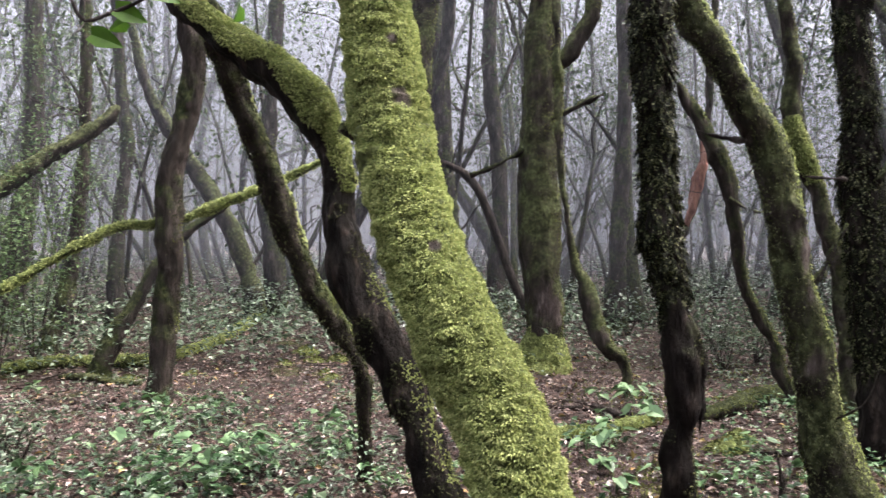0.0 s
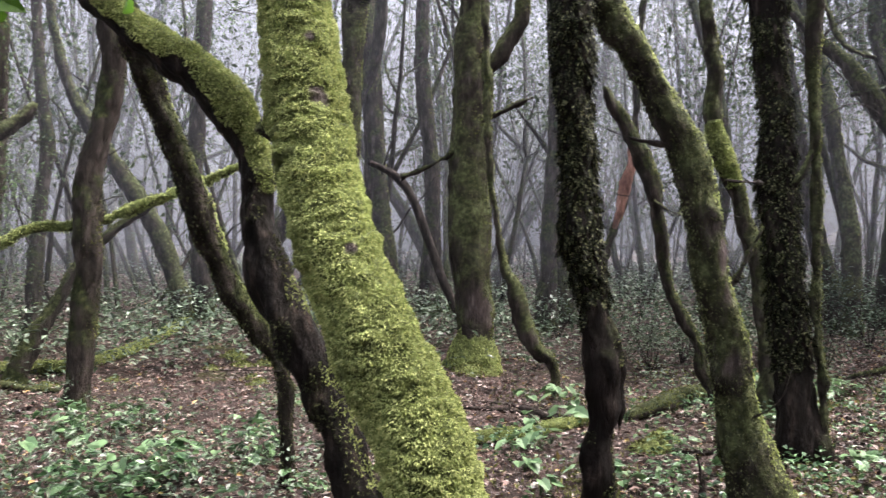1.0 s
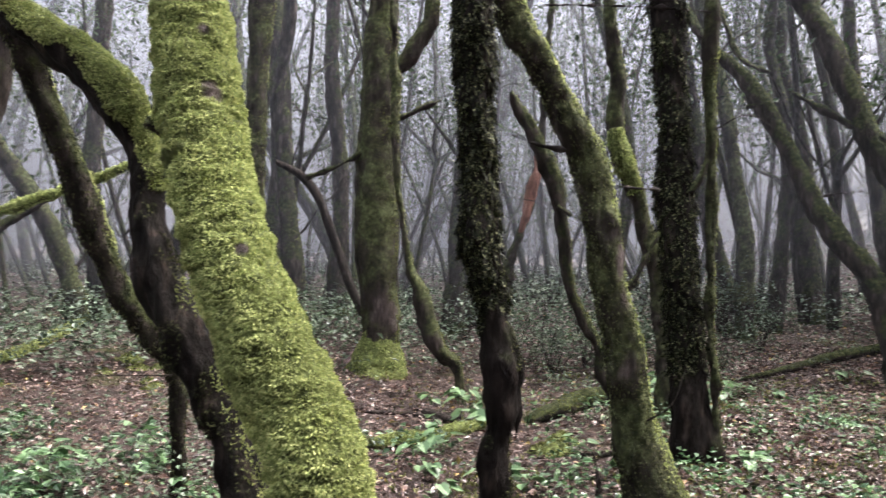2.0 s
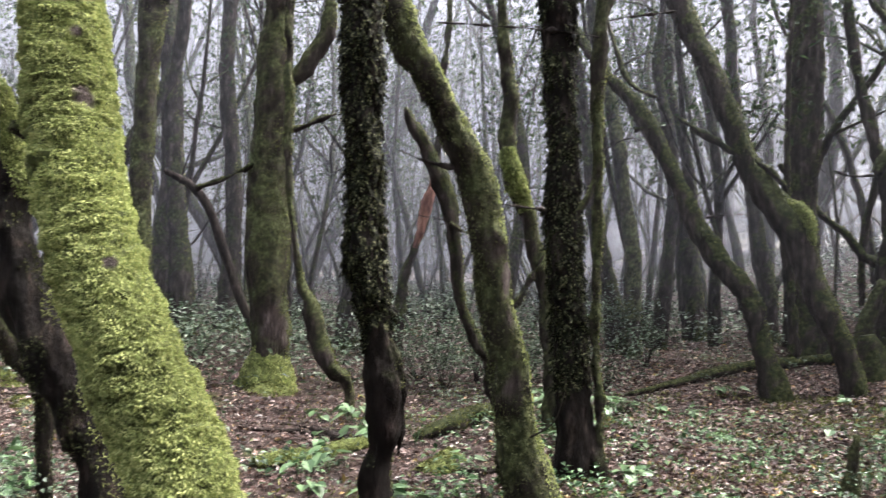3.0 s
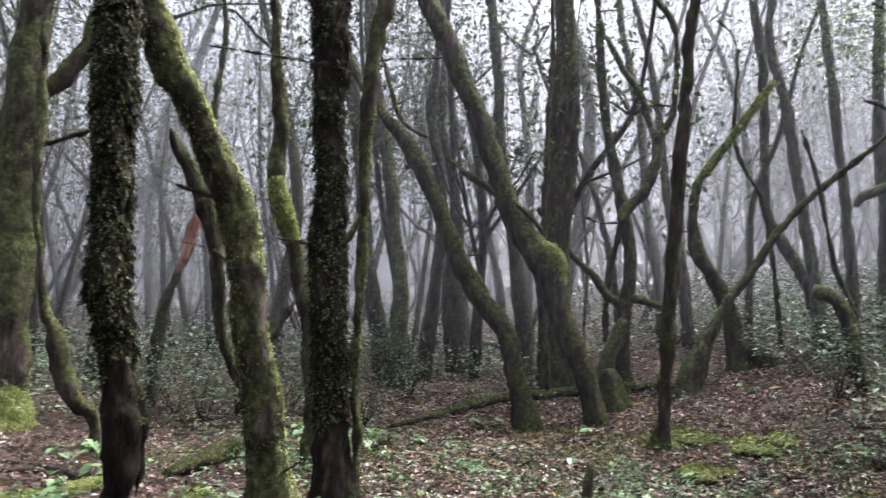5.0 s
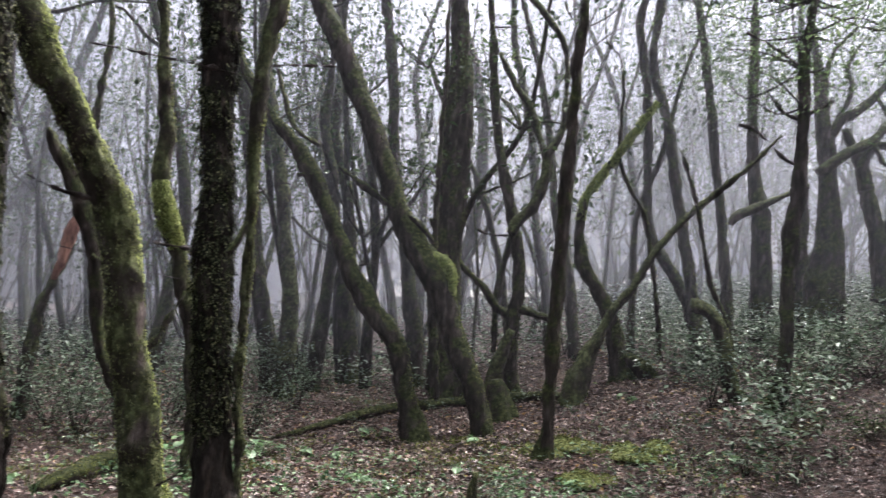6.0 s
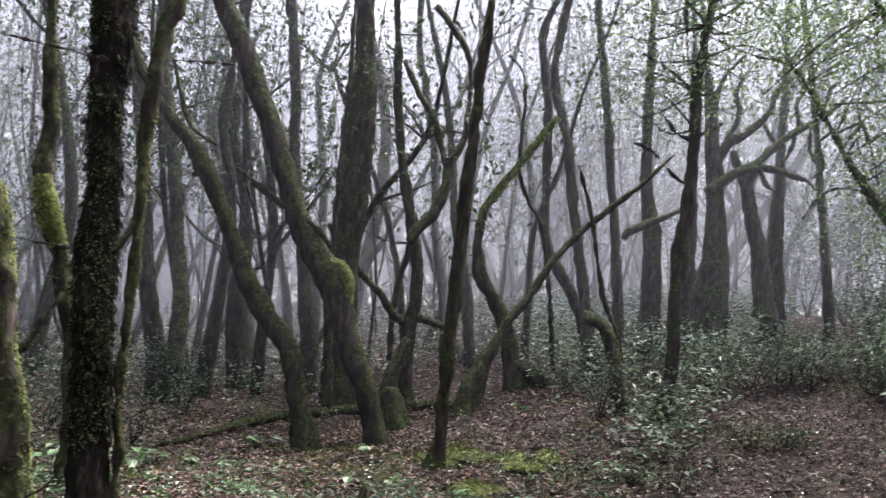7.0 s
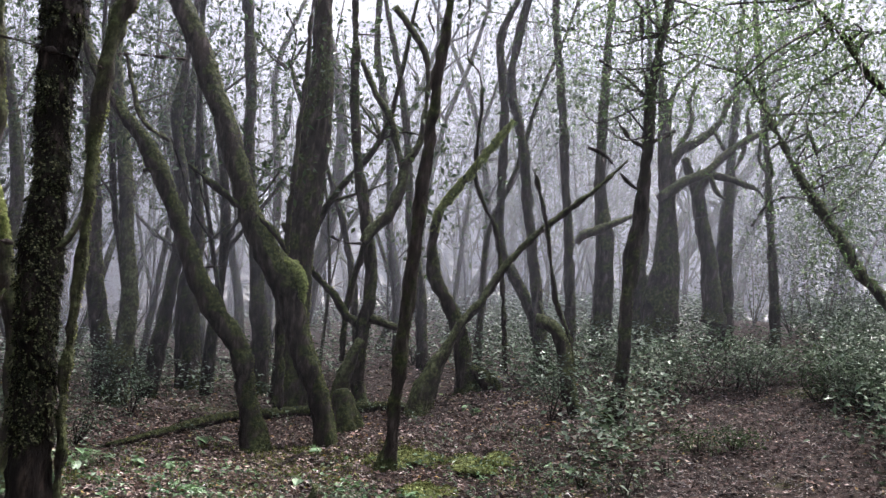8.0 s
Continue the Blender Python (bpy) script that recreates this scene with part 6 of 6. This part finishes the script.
shrub(1.54, 31.22, 2.07, 1.70, 148, 0.060, 'pale dusty-green shrub among leaf litter')
shrub(7.37, 13.56, 0.89, 0.89, 121, 0.050, 'pale dusty-green shrub among leaf litter')
shrub(0.39, 10.50, 0.74, 0.43, 126, 0.060, 'dark low shrub beside the path')
shrub(11.23, 4.89, 1.46, 0.80, 880, 0.055, 'leafy green shrub with small glossy leaves')
shrub(11.06, 4.37, 0.84, 0.63, 432, 0.055, 'leafy green shrub with small glossy leaves')
shrub(12.00, 3.82, 1.30, 0.79, 792, 0.060, 'leafy green shrub with small glossy leaves')
shrub(10.39, 2.88, 0.72, 0.78, 624, 0.060, 'leafy green shrub with small glossy leaves')
shrub(6.14, 11.33, 0.83, 0.99, 572, 0.050, 'leafy green shrub with small glossy leaves')
shrub(4.87, 9.17, 0.48, 0.60, 120, 0.050, 'dark low shrub beside the path')
shrub(10.85, 10.06, 0.75, 0.84, 108, 0.050, 'pale dusty-green shrub among leaf litter')
shrub(11.10, 9.18, 0.82, 0.73, 108, 0.050, 'pale dusty-green shrub among leaf litter')
shrub(10.42, 6.22, 0.75, 0.67, 360, 0.050, 'leafy green shrub with small glossy leaves')
shrub(13.02, 3.58, 1.21, 0.91, 768, 0.060, 'leafy green shrub with small glossy leaves')
shrub(-4.95, 19.85, 1.94, 1.03, 180, 0.060, 'pale dusty-green shrub among leaf litter')
shrub(-5.77, 16.94, 1.54, 0.99, 189, 0.060, 'pale dusty-green shrub among leaf litter')
shrub(-7.93, 19.25, 1.50, 1.13, 162, 0.060, 'pale dusty-green shrub among leaf litter')
shrub(-6.31, 13.23, 1.12, 0.77, 175, 0.060, 'pale dusty-green shrub among leaf litter')
shrub(-4.45, 22.53, 1.61, 1.03, 115, 0.060, 'pale dusty-green shrub among leaf litter')
shrub(-4.00, 13.58, 1.06, 0.71, 144, 0.055, 'pale dusty-green shrub among leaf litter')
shrub(3.11, 9.61, 0.75, 0.69, 528, 0.060, 'leafy green shrub with small glossy leaves')
shrub(0.78, 15.62, 0.91, 0.61, 81, 0.060, 'pale dusty-green shrub among leaf litter')
shrub(2.59, 12.17, 0.71, 0.63, 108, 0.055, 'pale dusty-green shrub among leaf litter')
shrub(4.24, 9.91, 0.77, 0.65, 480, 0.060, 'leafy green shrub with small glossy leaves')
shrub(-2.65, 5.41, 0.42, 0.39, 198, 0.055, 'dark low shrub beside the path')
shrub(13.15, 4.37, 1.60, 3.37, 2300, 0.062, 'tall dark leafy laurel sapling in the mist', 'laurel saplings', LEAF_FAR)
shrub(16.30, 5.96, 1.95, 3.38, 2000, 0.062, 'tall dark leafy laurel sapling in the mist', 'laurel saplings', LEAF_FAR)
shrub(17.92, 7.30, 2.32, 4.18, 2000, 0.062, 'tall dark leafy laurel sapling in the mist', 'laurel saplings', LEAF_FAR)
shrub(16.73, 9.69, 2.42, 3.99, 2000, 0.062, 'tall dark leafy laurel sapling in the mist', 'laurel saplings', LEAF_FAR)
shrub(16.12, 4.93, 2.14, 4.67, 2400, 0.062, 'tall dark leafy laurel sapling in the mist', 'laurel saplings', LEAF_FAR)
shrub(-4.47, 9.50, 1.24, 2.78, 1300, 0.055, 'tall thin laurel sapling with sparse small leaves', 'laurel saplings', LEAF_TOP)
shrub(-4.40, 8.53, 1.11, 2.39, 1300, 0.055, 'tall thin laurel sapling with sparse small leaves', 'laurel saplings', LEAF_TOP)
shrub(-4.89, 11.50, 1.35, 3.14, 1200, 0.055, 'tall thin laurel sapling with sparse small leaves', 'laurel saplings', LEAF_TOP)
shrub(8.98, 5.97, 0.63, 0.70, 300, 0.050, 'pale dusty-green shrub among leaf litter')
shrub(9.04, 5.13, 0.44, 0.54, 170, 0.050, 'pale dusty-green shrub among leaf litter')
shrub(10.54, 5.43, 1.00, 0.68, 620, 0.055, 'leafy green shrub with small glossy leaves')
shrub(10.77, 5.01, 0.99, 0.75, 620, 0.055, 'leafy green shrub with small glossy leaves')
shrub(11.27, 4.71, 0.87, 0.65, 520, 0.055, 'leafy green shrub with small glossy leaves')
shrub(11.72, 4.48, 0.70, 0.51, 420, 0.055, 'leafy green shrub with small glossy leaves')
shrub(8.53, 3.89, 0.56, 0.28, 312, 0.045, 'dark low shrub beside the path', 'shrubs', LEAF_FAR)
shrub(8.73, 3.63, 0.44, 0.25, 276, 0.045, 'dark low shrub beside the path', 'shrubs', LEAF_FAR)
shrub(10.78, 3.55, 0.62, 0.58, 560, 0.055, 'dark low shrub beside the path', 'shrubs', LEAF_FAR)
shrub(10.67, 3.12, 0.75, 0.59, 600, 0.055, 'leafy green shrub with small glossy leaves')
shrub(11.33, 3.46, 0.60, 0.81, 520, 0.055, 'leafy green shrub with small glossy leaves')
shrub(10.54, 2.84, 0.61, 0.67, 560, 0.055, 'leafy green shrub with small glossy leaves')
shrub(7.30, 3.96, 0.30, 0.23, 90, 0.042, 'pale dusty-green shrub among leaf litter')
shrub(7.36, 4.44, 0.35, 0.22, 84, 0.042, 'pale dusty-green shrub among leaf litter')
shrub(7.66, 5.13, 0.38, 0.20, 78, 0.042, 'pale dusty-green shrub among leaf litter')
shrub(6.15, 10.41, 0.65, 0.68, 420, 0.050, 'leafy green shrub with small glossy leaves')
shrub(7.17, 12.80, 0.79, 0.79, 380, 0.050, 'leafy green shrub with small glossy leaves')
shrub(7.93, 3.90, 0.31, 0.17, 54, 0.042, 'pale dusty-green shrub among leaf litter')
shrub(5.10, 17.78, 2.60, 9.50, 1900, 0.085, 'tall dark leafy laurel in the mist', 'tall laurels', LEAF_FAR)
shrub(6.27, 16.34, 2.40, 8.50, 1900, 0.085, 'tall dark leafy laurel in the mist', 'tall laurels', LEAF_FAR)
shrub(8.33, 17.08, 2.80, 10.00, 2100, 0.085, 'tall dark leafy laurel in the mist', 'tall laurels', LEAF_FAR)
shrub(9.03, 15.34, 2.20, 9.00, 1700, 0.085, 'tall dark leafy laurel in the mist', 'tall laurels', LEAF_FAR)
shrub(3.82, 19.63, 2.80, 9.50, 1700, 0.085, 'tall dark leafy laurel in the mist', 'tall laurels', LEAF_FAR)
shrub(1.33, 18.95, 2.60, 9.00, 1600, 0.085, 'tall dark leafy laurel in the mist', 'tall laurels', LEAF_FAR)
moss_cushion(1.98, 5.96, 0.13, 0.14)
moss_cushion(-1.60, 10.32, 0.19, 0.10)
moss_cushion(-1.18, 9.89, 0.15, 0.08)
moss_cushion(-1.21, 8.96, 0.13, 0.06)
moss_cushion(7.27, 6.42, 0.27, 0.11)
moss_cushion(7.42, 5.69, 0.29, 0.08)
moss_cushion(7.65, 5.59, 0.16, 0.10)
moss_cushion(6.61, 5.66, 0.27, 0.09)
moss_cushion(6.77, 5.56, 0.21, 0.06)
moss_cushion(6.88, 7.76, 0.19, 0.08)
moss_cushion(6.90, 6.46, 0.17, 0.13)
moss_cushion(1.06, 9.14, 0.25, 0.14)
moss_cushion(7.27, 6.63, 0.17, 0.10)
moss_cushion(9.15, 13.32, 0.16, 0.19)
moss_cushion(1.96, 5.98, 0.16, 0.11)
moss_cushion(-1.72, 9.51, 0.12, 0.07)
moss_cushion(-2.58, 9.06, 0.13, 0.06)
moss_cushion(-3.18, 8.83, 0.17, 0.06)
moss_cushion(7.20, 6.51, 0.18, 0.14)
moss_cushion(7.30, 6.21, 0.20, 0.09)
moss_cushion(7.50, 5.92, 0.20, 0.09)
moss_cushion(7.68, 5.68, 0.15, 0.09)
moss_cushion(6.81, 6.66, 0.09, 0.15)
moss_cushion(6.65, 5.81, 0.14, 0.06)
moss_cushion(6.18, 6.42, 0.13, 0.05)
moss_cushion(6.05, 6.95, 0.11, 0.05)
moss_cushion(-1.43, 9.85, 0.19, 0.08)
moss_cushion(-1.09, 8.71, 0.15, 0.07)
moss_cushion(2.12, 6.20, 0.12, 0.12)
moss_cushion(6.27, 7.21, 0.13, 0.05)
moss_cushion(6.72, 5.79, 0.14, 0.05)
moss_cushion(6.42, 5.23, 0.16, 0.05)
TWIG_AT = [(-0.703, 1.603, 1.926), (-0.687, 1.610, 1.881), (-0.667, 1.618, 1.849), (-0.631, 1.632, 1.866), (-0.584, 1.650, 1.892), (-0.536, 1.666, 1.929)]
LEAVES_AT = [((-0.657, 1.622, 1.825), 0.2, 0.060), ((-0.617, 1.638, 1.877), 0.3, 0.060), ((-0.601, 1.643, 1.856), 2.6, 0.045), ((-0.399, 1.704, 1.903), 1.9, 0.060), ((-0.575, 1.653, 1.931), 0.5, 0.080)]

# leaves hanging in from a bough overhead
bough = thing("hanging_twig", TWIG_AT[0], "thin twig with a few large fresh green leaves hanging from overhead", "twig")
line = [np.array(p) - np.array(TWIG_AT[0]) for p in TWIG_AT]
v, d, c = tube([(*p, 0.004) for p in line], 6, 0.03, 0.1)
part("twig", tube_mesh("twig", v, TWIG), bough)
BIG_LEAF = mesh_of("leaf", HEART[0] * (1, 0.8, 1.3), HEART[1], LEAF_NEAR)
for (px, py, pz), turn_z, s in LEAVES_AT:
    leaf = part("leaf", BIG_LEAF, bough)
    leaf.matrix_local = Matrix.LocRotScale((px - TWIG_AT[0][0], py - TWIG_AT[0][1], pz - TWIG_AT[0][2]), Euler((1.35, 0.3, turn_z)), (s, s, s))

# thinner litter all round
x, y, d = sector(15000, 0.1, 9.0, 86, 326, 0.6)
n = len(x)
around = scatter("leaf_litter", quad_leaf(0.48, 0.16), np.stack([x, y, ground_z(x, y) + 0.012 + 0.02 * rng.random(n)], -1), frames(random_unit(n) * (1, 1, 0.25), rng.normal(size=(n, 3)) * 0.38 + (0, 0, 1)), rng.uniform(0.04, 0.1, n), LEAF_BROWN)
tagged(new("leaf_litter", around), "thin layer of damp brown fallen leaves", "leaf litter", kind="stuff")
x, y, d = sector(1300, 0.1, 1.9, -36, 88, 0.6)
n = len(x)
around = scatter("leaf_litter", quad_leaf(0.48, 0.16), np.stack([x, y, ground_z(x, y) + 0.012 + 0.02 * rng.random(n)], -1), frames(random_unit(n) * (1, 1, 0.25), rng.normal(size=(n, 3)) * 0.38 + (0, 0, 1)), rng.uniform(0.04, 0.1, n), LEAF_BROWN)
tagged(new("leaf_litter", around), "damp brown fallen leaves underfoot", "leaf litter", kind="stuff")

# fallen twigs on the litter
for k in range(46):
    x, y, d = (float(q[0]) for q in sector(1, 4.3, 12.0, -32, 70))
    a, ln = rng.random() * 6.28, rng.uniform(0.25, 0.9)
    pts = []
    for q in np.linspace(-0.5, 0.5, 5):
        u, w = x + math.cos(a) * ln * q + rng.normal() * 0.015, y + math.sin(a) * ln * q + rng.normal() * 0.015
        pts.append((u - x, w - y, float(ground_z(u, w)) + 0.02 - float(ground_z(x, y)), rng.uniform(0.004, 0.011)))
    v, d, c = tube(pts, 6, 0.06, 0.15)
    ob = new("fallen_twig", tube_mesh("fallen_twig", v, SKIN["stick"]))
    ob.location = (x, y, float(ground_z(x, y)))
    tagged(ob, "thin dead twig lying on fallen leaves", "twig", "fallen twigs")


# ---- forest behind ----
def far_tree(seed, height, radius):
    """A crooked misty trunk with limbs and a crown of many leaves, standing at the origin."""
    g = np.random.default_rng(seed)
    base = thing("tree", (0, 0, 0), "crooked dark trunk with a thin leafy crown in the mist", "tree", "background trees")
    lean, n = g.normal(size=2) * 0.2, 8
    pts, xy = [], np.zeros(2)
    for k in range(n):
        h = height * k / (n - 1)
        pts.append((xy[0], xy[1], h - 0.15, radius * (1.25 if k == 0 else 1 - 0.75 * k / (n - 1))))
        lean = lean * 0.8 + g.normal(size=2) * 0.17
        xy = xy + lean * height / n
    v, d, c = tube(pts[::-1], 9, 0.28, 0.16, 0, 0.3, seed)
    part("trunk", tube_mesh("trunk", v, SKIN["far"]), base)
    spots = []
    for k in range(5):
        h = g.integers(2, n - 1)
        a, q = g.random() * 6.28, np.array(pts[h][:3])
        reach = height * g.uniform(0.14, 0.3)
        limb = []
        way = np.array((math.cos(a), math.sin(a), g.uniform(0.2, 1.1)))
        for s in range(5):
            limb.append((*q, max(0.012, pts[h][3] * 0.55 * (1 - s / 5))))
            way = way + g.normal(size=3) * 0.3
            q = q + way / np.linalg.norm(way) * reach / 4
            if s > 1:
                spots.append(q.copy())
        v, d, c = tube(limb[::-1], 5, 0.3, 0.15, 0, 0, seed + k)
        part("limb", tube_mesh("limb", v, SKIN["far"]), base)
    spots += [np.array(p[:3]) for p in pts[-3:]]
    m = 760
    at = np.array(spots)[g.integers(0, len(spots), m)] + g.normal(size=(m, 3)) * (0.6, 0.6, 0.38)
    ahead = g.normal(size=(m, 3)) + (0, 0, -0.4)
    part("crown", scatter("crown", kite(0.5), at, frames(ahead, g.normal(size=(m, 3)) + (0, 0, 1.2)), g.uniform(0.07, 0.145, m), LEAF_FAR), base, kind="stuff")
    return base


protos = [far_tree(100 + k, h, r) for k, (h, r) in enumerate([(8.5, 0.1), (9.5, 0.13), (7.2, 0.075), (10.0, 0.16), (8.0, 0.06), (9.0, 0.11), (6.2, 0.05), (8.4, 0.055), (7.0, 0.045)])]
g = np.random.default_rng(11)
taken, used = [], 0
for k in range(5000):
    side = 0 if used < 200 else 1
    dist = (13.5 + 26.0 * g.random() ** 0.9, 18.0 + 16.0 * g.random())[side]
    az = radians((g.uniform(-36, 84), g.uniform(50, 92))[side])
    if used >= 250:
        break
    x, y = dist * math.sin(az), dist * math.cos(az)
    on_path = 52 < math.degrees(az) < 76 and dist < 18 + 6 * (math.degrees(az) > 62)
    open_ = abs(math.degrees(az) - 41) < 4.5 and dist > 15 and used % 3
    if on_path or open_ or any((x - a) ** 2 + (y - b) ** 2 < (0.9, 1.1)[side] for a, b in taken):
        continue
    taken.append((x, y))
    m = pose(x, y, float(ground_z(x, y)) - 0.03, 0, 0, g.uniform(0, 360))
    if used < len(protos):
        protos[used].matrix_basis = m
    else:
        copy_thing(protos[used % len(protos)], m)
    used += 1

# slim trunks standing close together far back
g = np.random.default_rng(31)
verts, faces, used = [], [], 0
while used < 420:
    dist, az = 14.4 + 25.0 * g.random(), radians(g.uniform(-36, 90))
    x, y = dist * math.sin(az), dist * math.cos(az)
    if 52 < math.degrees(az) < 78 and dist < 19:
        continue
    used += 1
    rad, lean, z0 = g.uniform(0.02, 0.07), g.normal(size=2) * 0.36, float(ground_z(x, y))
    n, tall = 9, g.uniform(4.5, 9.5)
    c = np.array([(x, y, z0 - 0.1)])
    for k in range(n - 1):
        lean = lean * 0.85 + g.normal(size=2) * 0.07
        c = np.vstack([c, c[-1] + np.array((lean[0], lean[1], 1)) * tall / (n - 1)])
    lines = [(c, rad)]
    for k in range(g.integers(3, 9)):
        h = g.integers(2, n - 2)
        way, b = np.array((*g.normal(size=2), g.uniform(0.3, 1.2))), [c[h]]
        for q in range(4):
            way = way + g.normal(size=3) * 0.35
            b.append(b[-1] + way / np.linalg.norm(way) * g.uniform(0.25, 0.55))
        lines.append((np.array(b), rad * 0.5))
    for line, rr in lines:
        m, a = len(line), np.linspace(0, 2 * math.pi, 5, endpoint=False)
        w = rr * np.linspace(1.1, 0.45, m)
        b = sum(len(v) for v in verts)
        verts.append((line[:, None] + w[:, None, None] * np.stack([np.cos(a), np.sin(a), 0 * a], -1)[None]).reshape(-1, 3))
        i, j = np.meshgrid(np.arange(m - 1), np.arange(5), indexing="ij")
        k = (j + 1) % 5
        faces.append(b + np.stack([i * 5 + j, i * 5 + k, (i + 1) * 5 + k, (i + 1) * 5 + j], -1).reshape(-1, 4))
tagged(new("distant_trunks", mesh_of("distant_trunks", np.vstack(verts), np.vstack(faces), SKIN["far"])), "crowd of slim crooked trunks fading into the mist", "woods", kind="stuff")

# far woods closing the view all round
g = np.random.default_rng(23)
def leaf_wall(m, low, high, size):
    """Leaves of woods 38 to 48 m off between two bearings, thin where the light breaks through."""
    a, dist = g.uniform(radians(low), radians(high), m), g.uniform(38, 48, m)
    x, y, z = dist * np.sin(a), dist * np.cos(a), 0.5 + 21.0 * g.random(m)
    gap = np.exp(-((np.degrees(a) - 40) / 7) ** 2)
    full = lumps(np.stack([x, y, z * 1.6], -1), 0.16, 4) - 0.85 * gap > -1.25
    x, y, z, n = x[full], y[full], z[full], int(full.sum())
    return scatter("far_woods", kite(0.6), np.stack([x, y, z + ground_z(x, y)], -1), frames(g.normal(size=(n, 3)), g.normal(size=(n, 3)) + (0, 0, 0.6)), size * g.uniform(0.6, 1.3, n), LEAF_FAR)


tagged(new("far_woods", leaf_wall(140000, -42, 96, 0.42)), "dim leafy woods far back in the mist", "woods", kind="stuff")
# coarser wall out of view, added to close the rest of the ring
tagged(new("far_woods", leaf_wall(30000, 96, 318, 0.85)), "unseen leafy woods added farther off behind the camera", "woods", kind="stuff")
# loose leaves out of view, added to hold back light from behind
m = 9000
a, dist = g.uniform(radians(100), radians(318), m), g.uniform(8, 22, m)
x, y = dist * np.sin(a), dist * np.cos(a)
near_woods = scatter("unseen_woods", kite(0.6), np.stack([x, y, ground_z(x, y) + 0.3 + 9.0 * g.random(m)], -1), frames(g.normal(size=(m, 3)), g.normal(size=(m, 3)) + (0, 0, 0.6)), g.uniform(0.2, 0.5, m), LEAF_FAR)
tagged(new("unseen_woods", near_woods), "unseen leafy woods added behind the camera to block light", "woods", kind="stuff")

# ---- pale see-through sheets that imitate mist haze between the far trunks ----
def veil_build(n, l, b):
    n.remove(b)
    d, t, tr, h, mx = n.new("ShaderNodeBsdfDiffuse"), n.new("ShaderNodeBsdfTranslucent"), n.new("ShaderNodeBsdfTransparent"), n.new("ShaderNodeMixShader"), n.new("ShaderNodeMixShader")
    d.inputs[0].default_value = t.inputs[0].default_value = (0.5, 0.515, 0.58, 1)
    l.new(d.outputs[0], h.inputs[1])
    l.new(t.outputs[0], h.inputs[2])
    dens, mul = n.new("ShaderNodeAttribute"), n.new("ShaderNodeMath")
    dens.attribute_name = "veil_opacity"
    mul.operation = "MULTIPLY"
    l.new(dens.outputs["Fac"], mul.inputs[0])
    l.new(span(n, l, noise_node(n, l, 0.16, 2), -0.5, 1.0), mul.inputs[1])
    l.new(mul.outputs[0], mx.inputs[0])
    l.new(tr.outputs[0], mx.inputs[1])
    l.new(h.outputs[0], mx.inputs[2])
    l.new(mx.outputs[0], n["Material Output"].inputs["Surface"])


MIST_VEIL = bpy.data.materials.new("mist_veil")
MIST_VEIL.use_nodes = True
veil_build(MIST_VEIL.node_tree.nodes, MIST_VEIL.node_tree.links, MIST_VEIL.node_tree.nodes["Principled BSDF"])
# rings of haze-coloured veil, denser with distance and fading out at the ground
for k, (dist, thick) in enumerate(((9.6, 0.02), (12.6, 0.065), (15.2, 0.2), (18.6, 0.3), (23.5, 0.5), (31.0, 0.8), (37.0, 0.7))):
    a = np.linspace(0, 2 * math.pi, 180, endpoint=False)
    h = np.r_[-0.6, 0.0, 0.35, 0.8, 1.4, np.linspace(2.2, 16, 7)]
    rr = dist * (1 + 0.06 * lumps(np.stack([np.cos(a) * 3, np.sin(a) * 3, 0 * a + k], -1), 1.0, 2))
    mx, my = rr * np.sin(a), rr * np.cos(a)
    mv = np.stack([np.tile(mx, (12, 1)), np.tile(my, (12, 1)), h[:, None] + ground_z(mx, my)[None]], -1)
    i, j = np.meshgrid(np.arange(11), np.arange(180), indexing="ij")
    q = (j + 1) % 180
    mist = tagged(new("mist", mesh_of("mist", mv, np.stack([i * 180 + j, i * 180 + q, (i + 1) * 180 + q, (i + 1) * 180 + j], -1).reshape(-1, 4), MIST_VEIL)), "pale translucent veil imitating mist haze between the trunks", "mist", kind="structure")
    grade = mist.data.attributes.new("veil_opacity", "FLOAT", "POINT")
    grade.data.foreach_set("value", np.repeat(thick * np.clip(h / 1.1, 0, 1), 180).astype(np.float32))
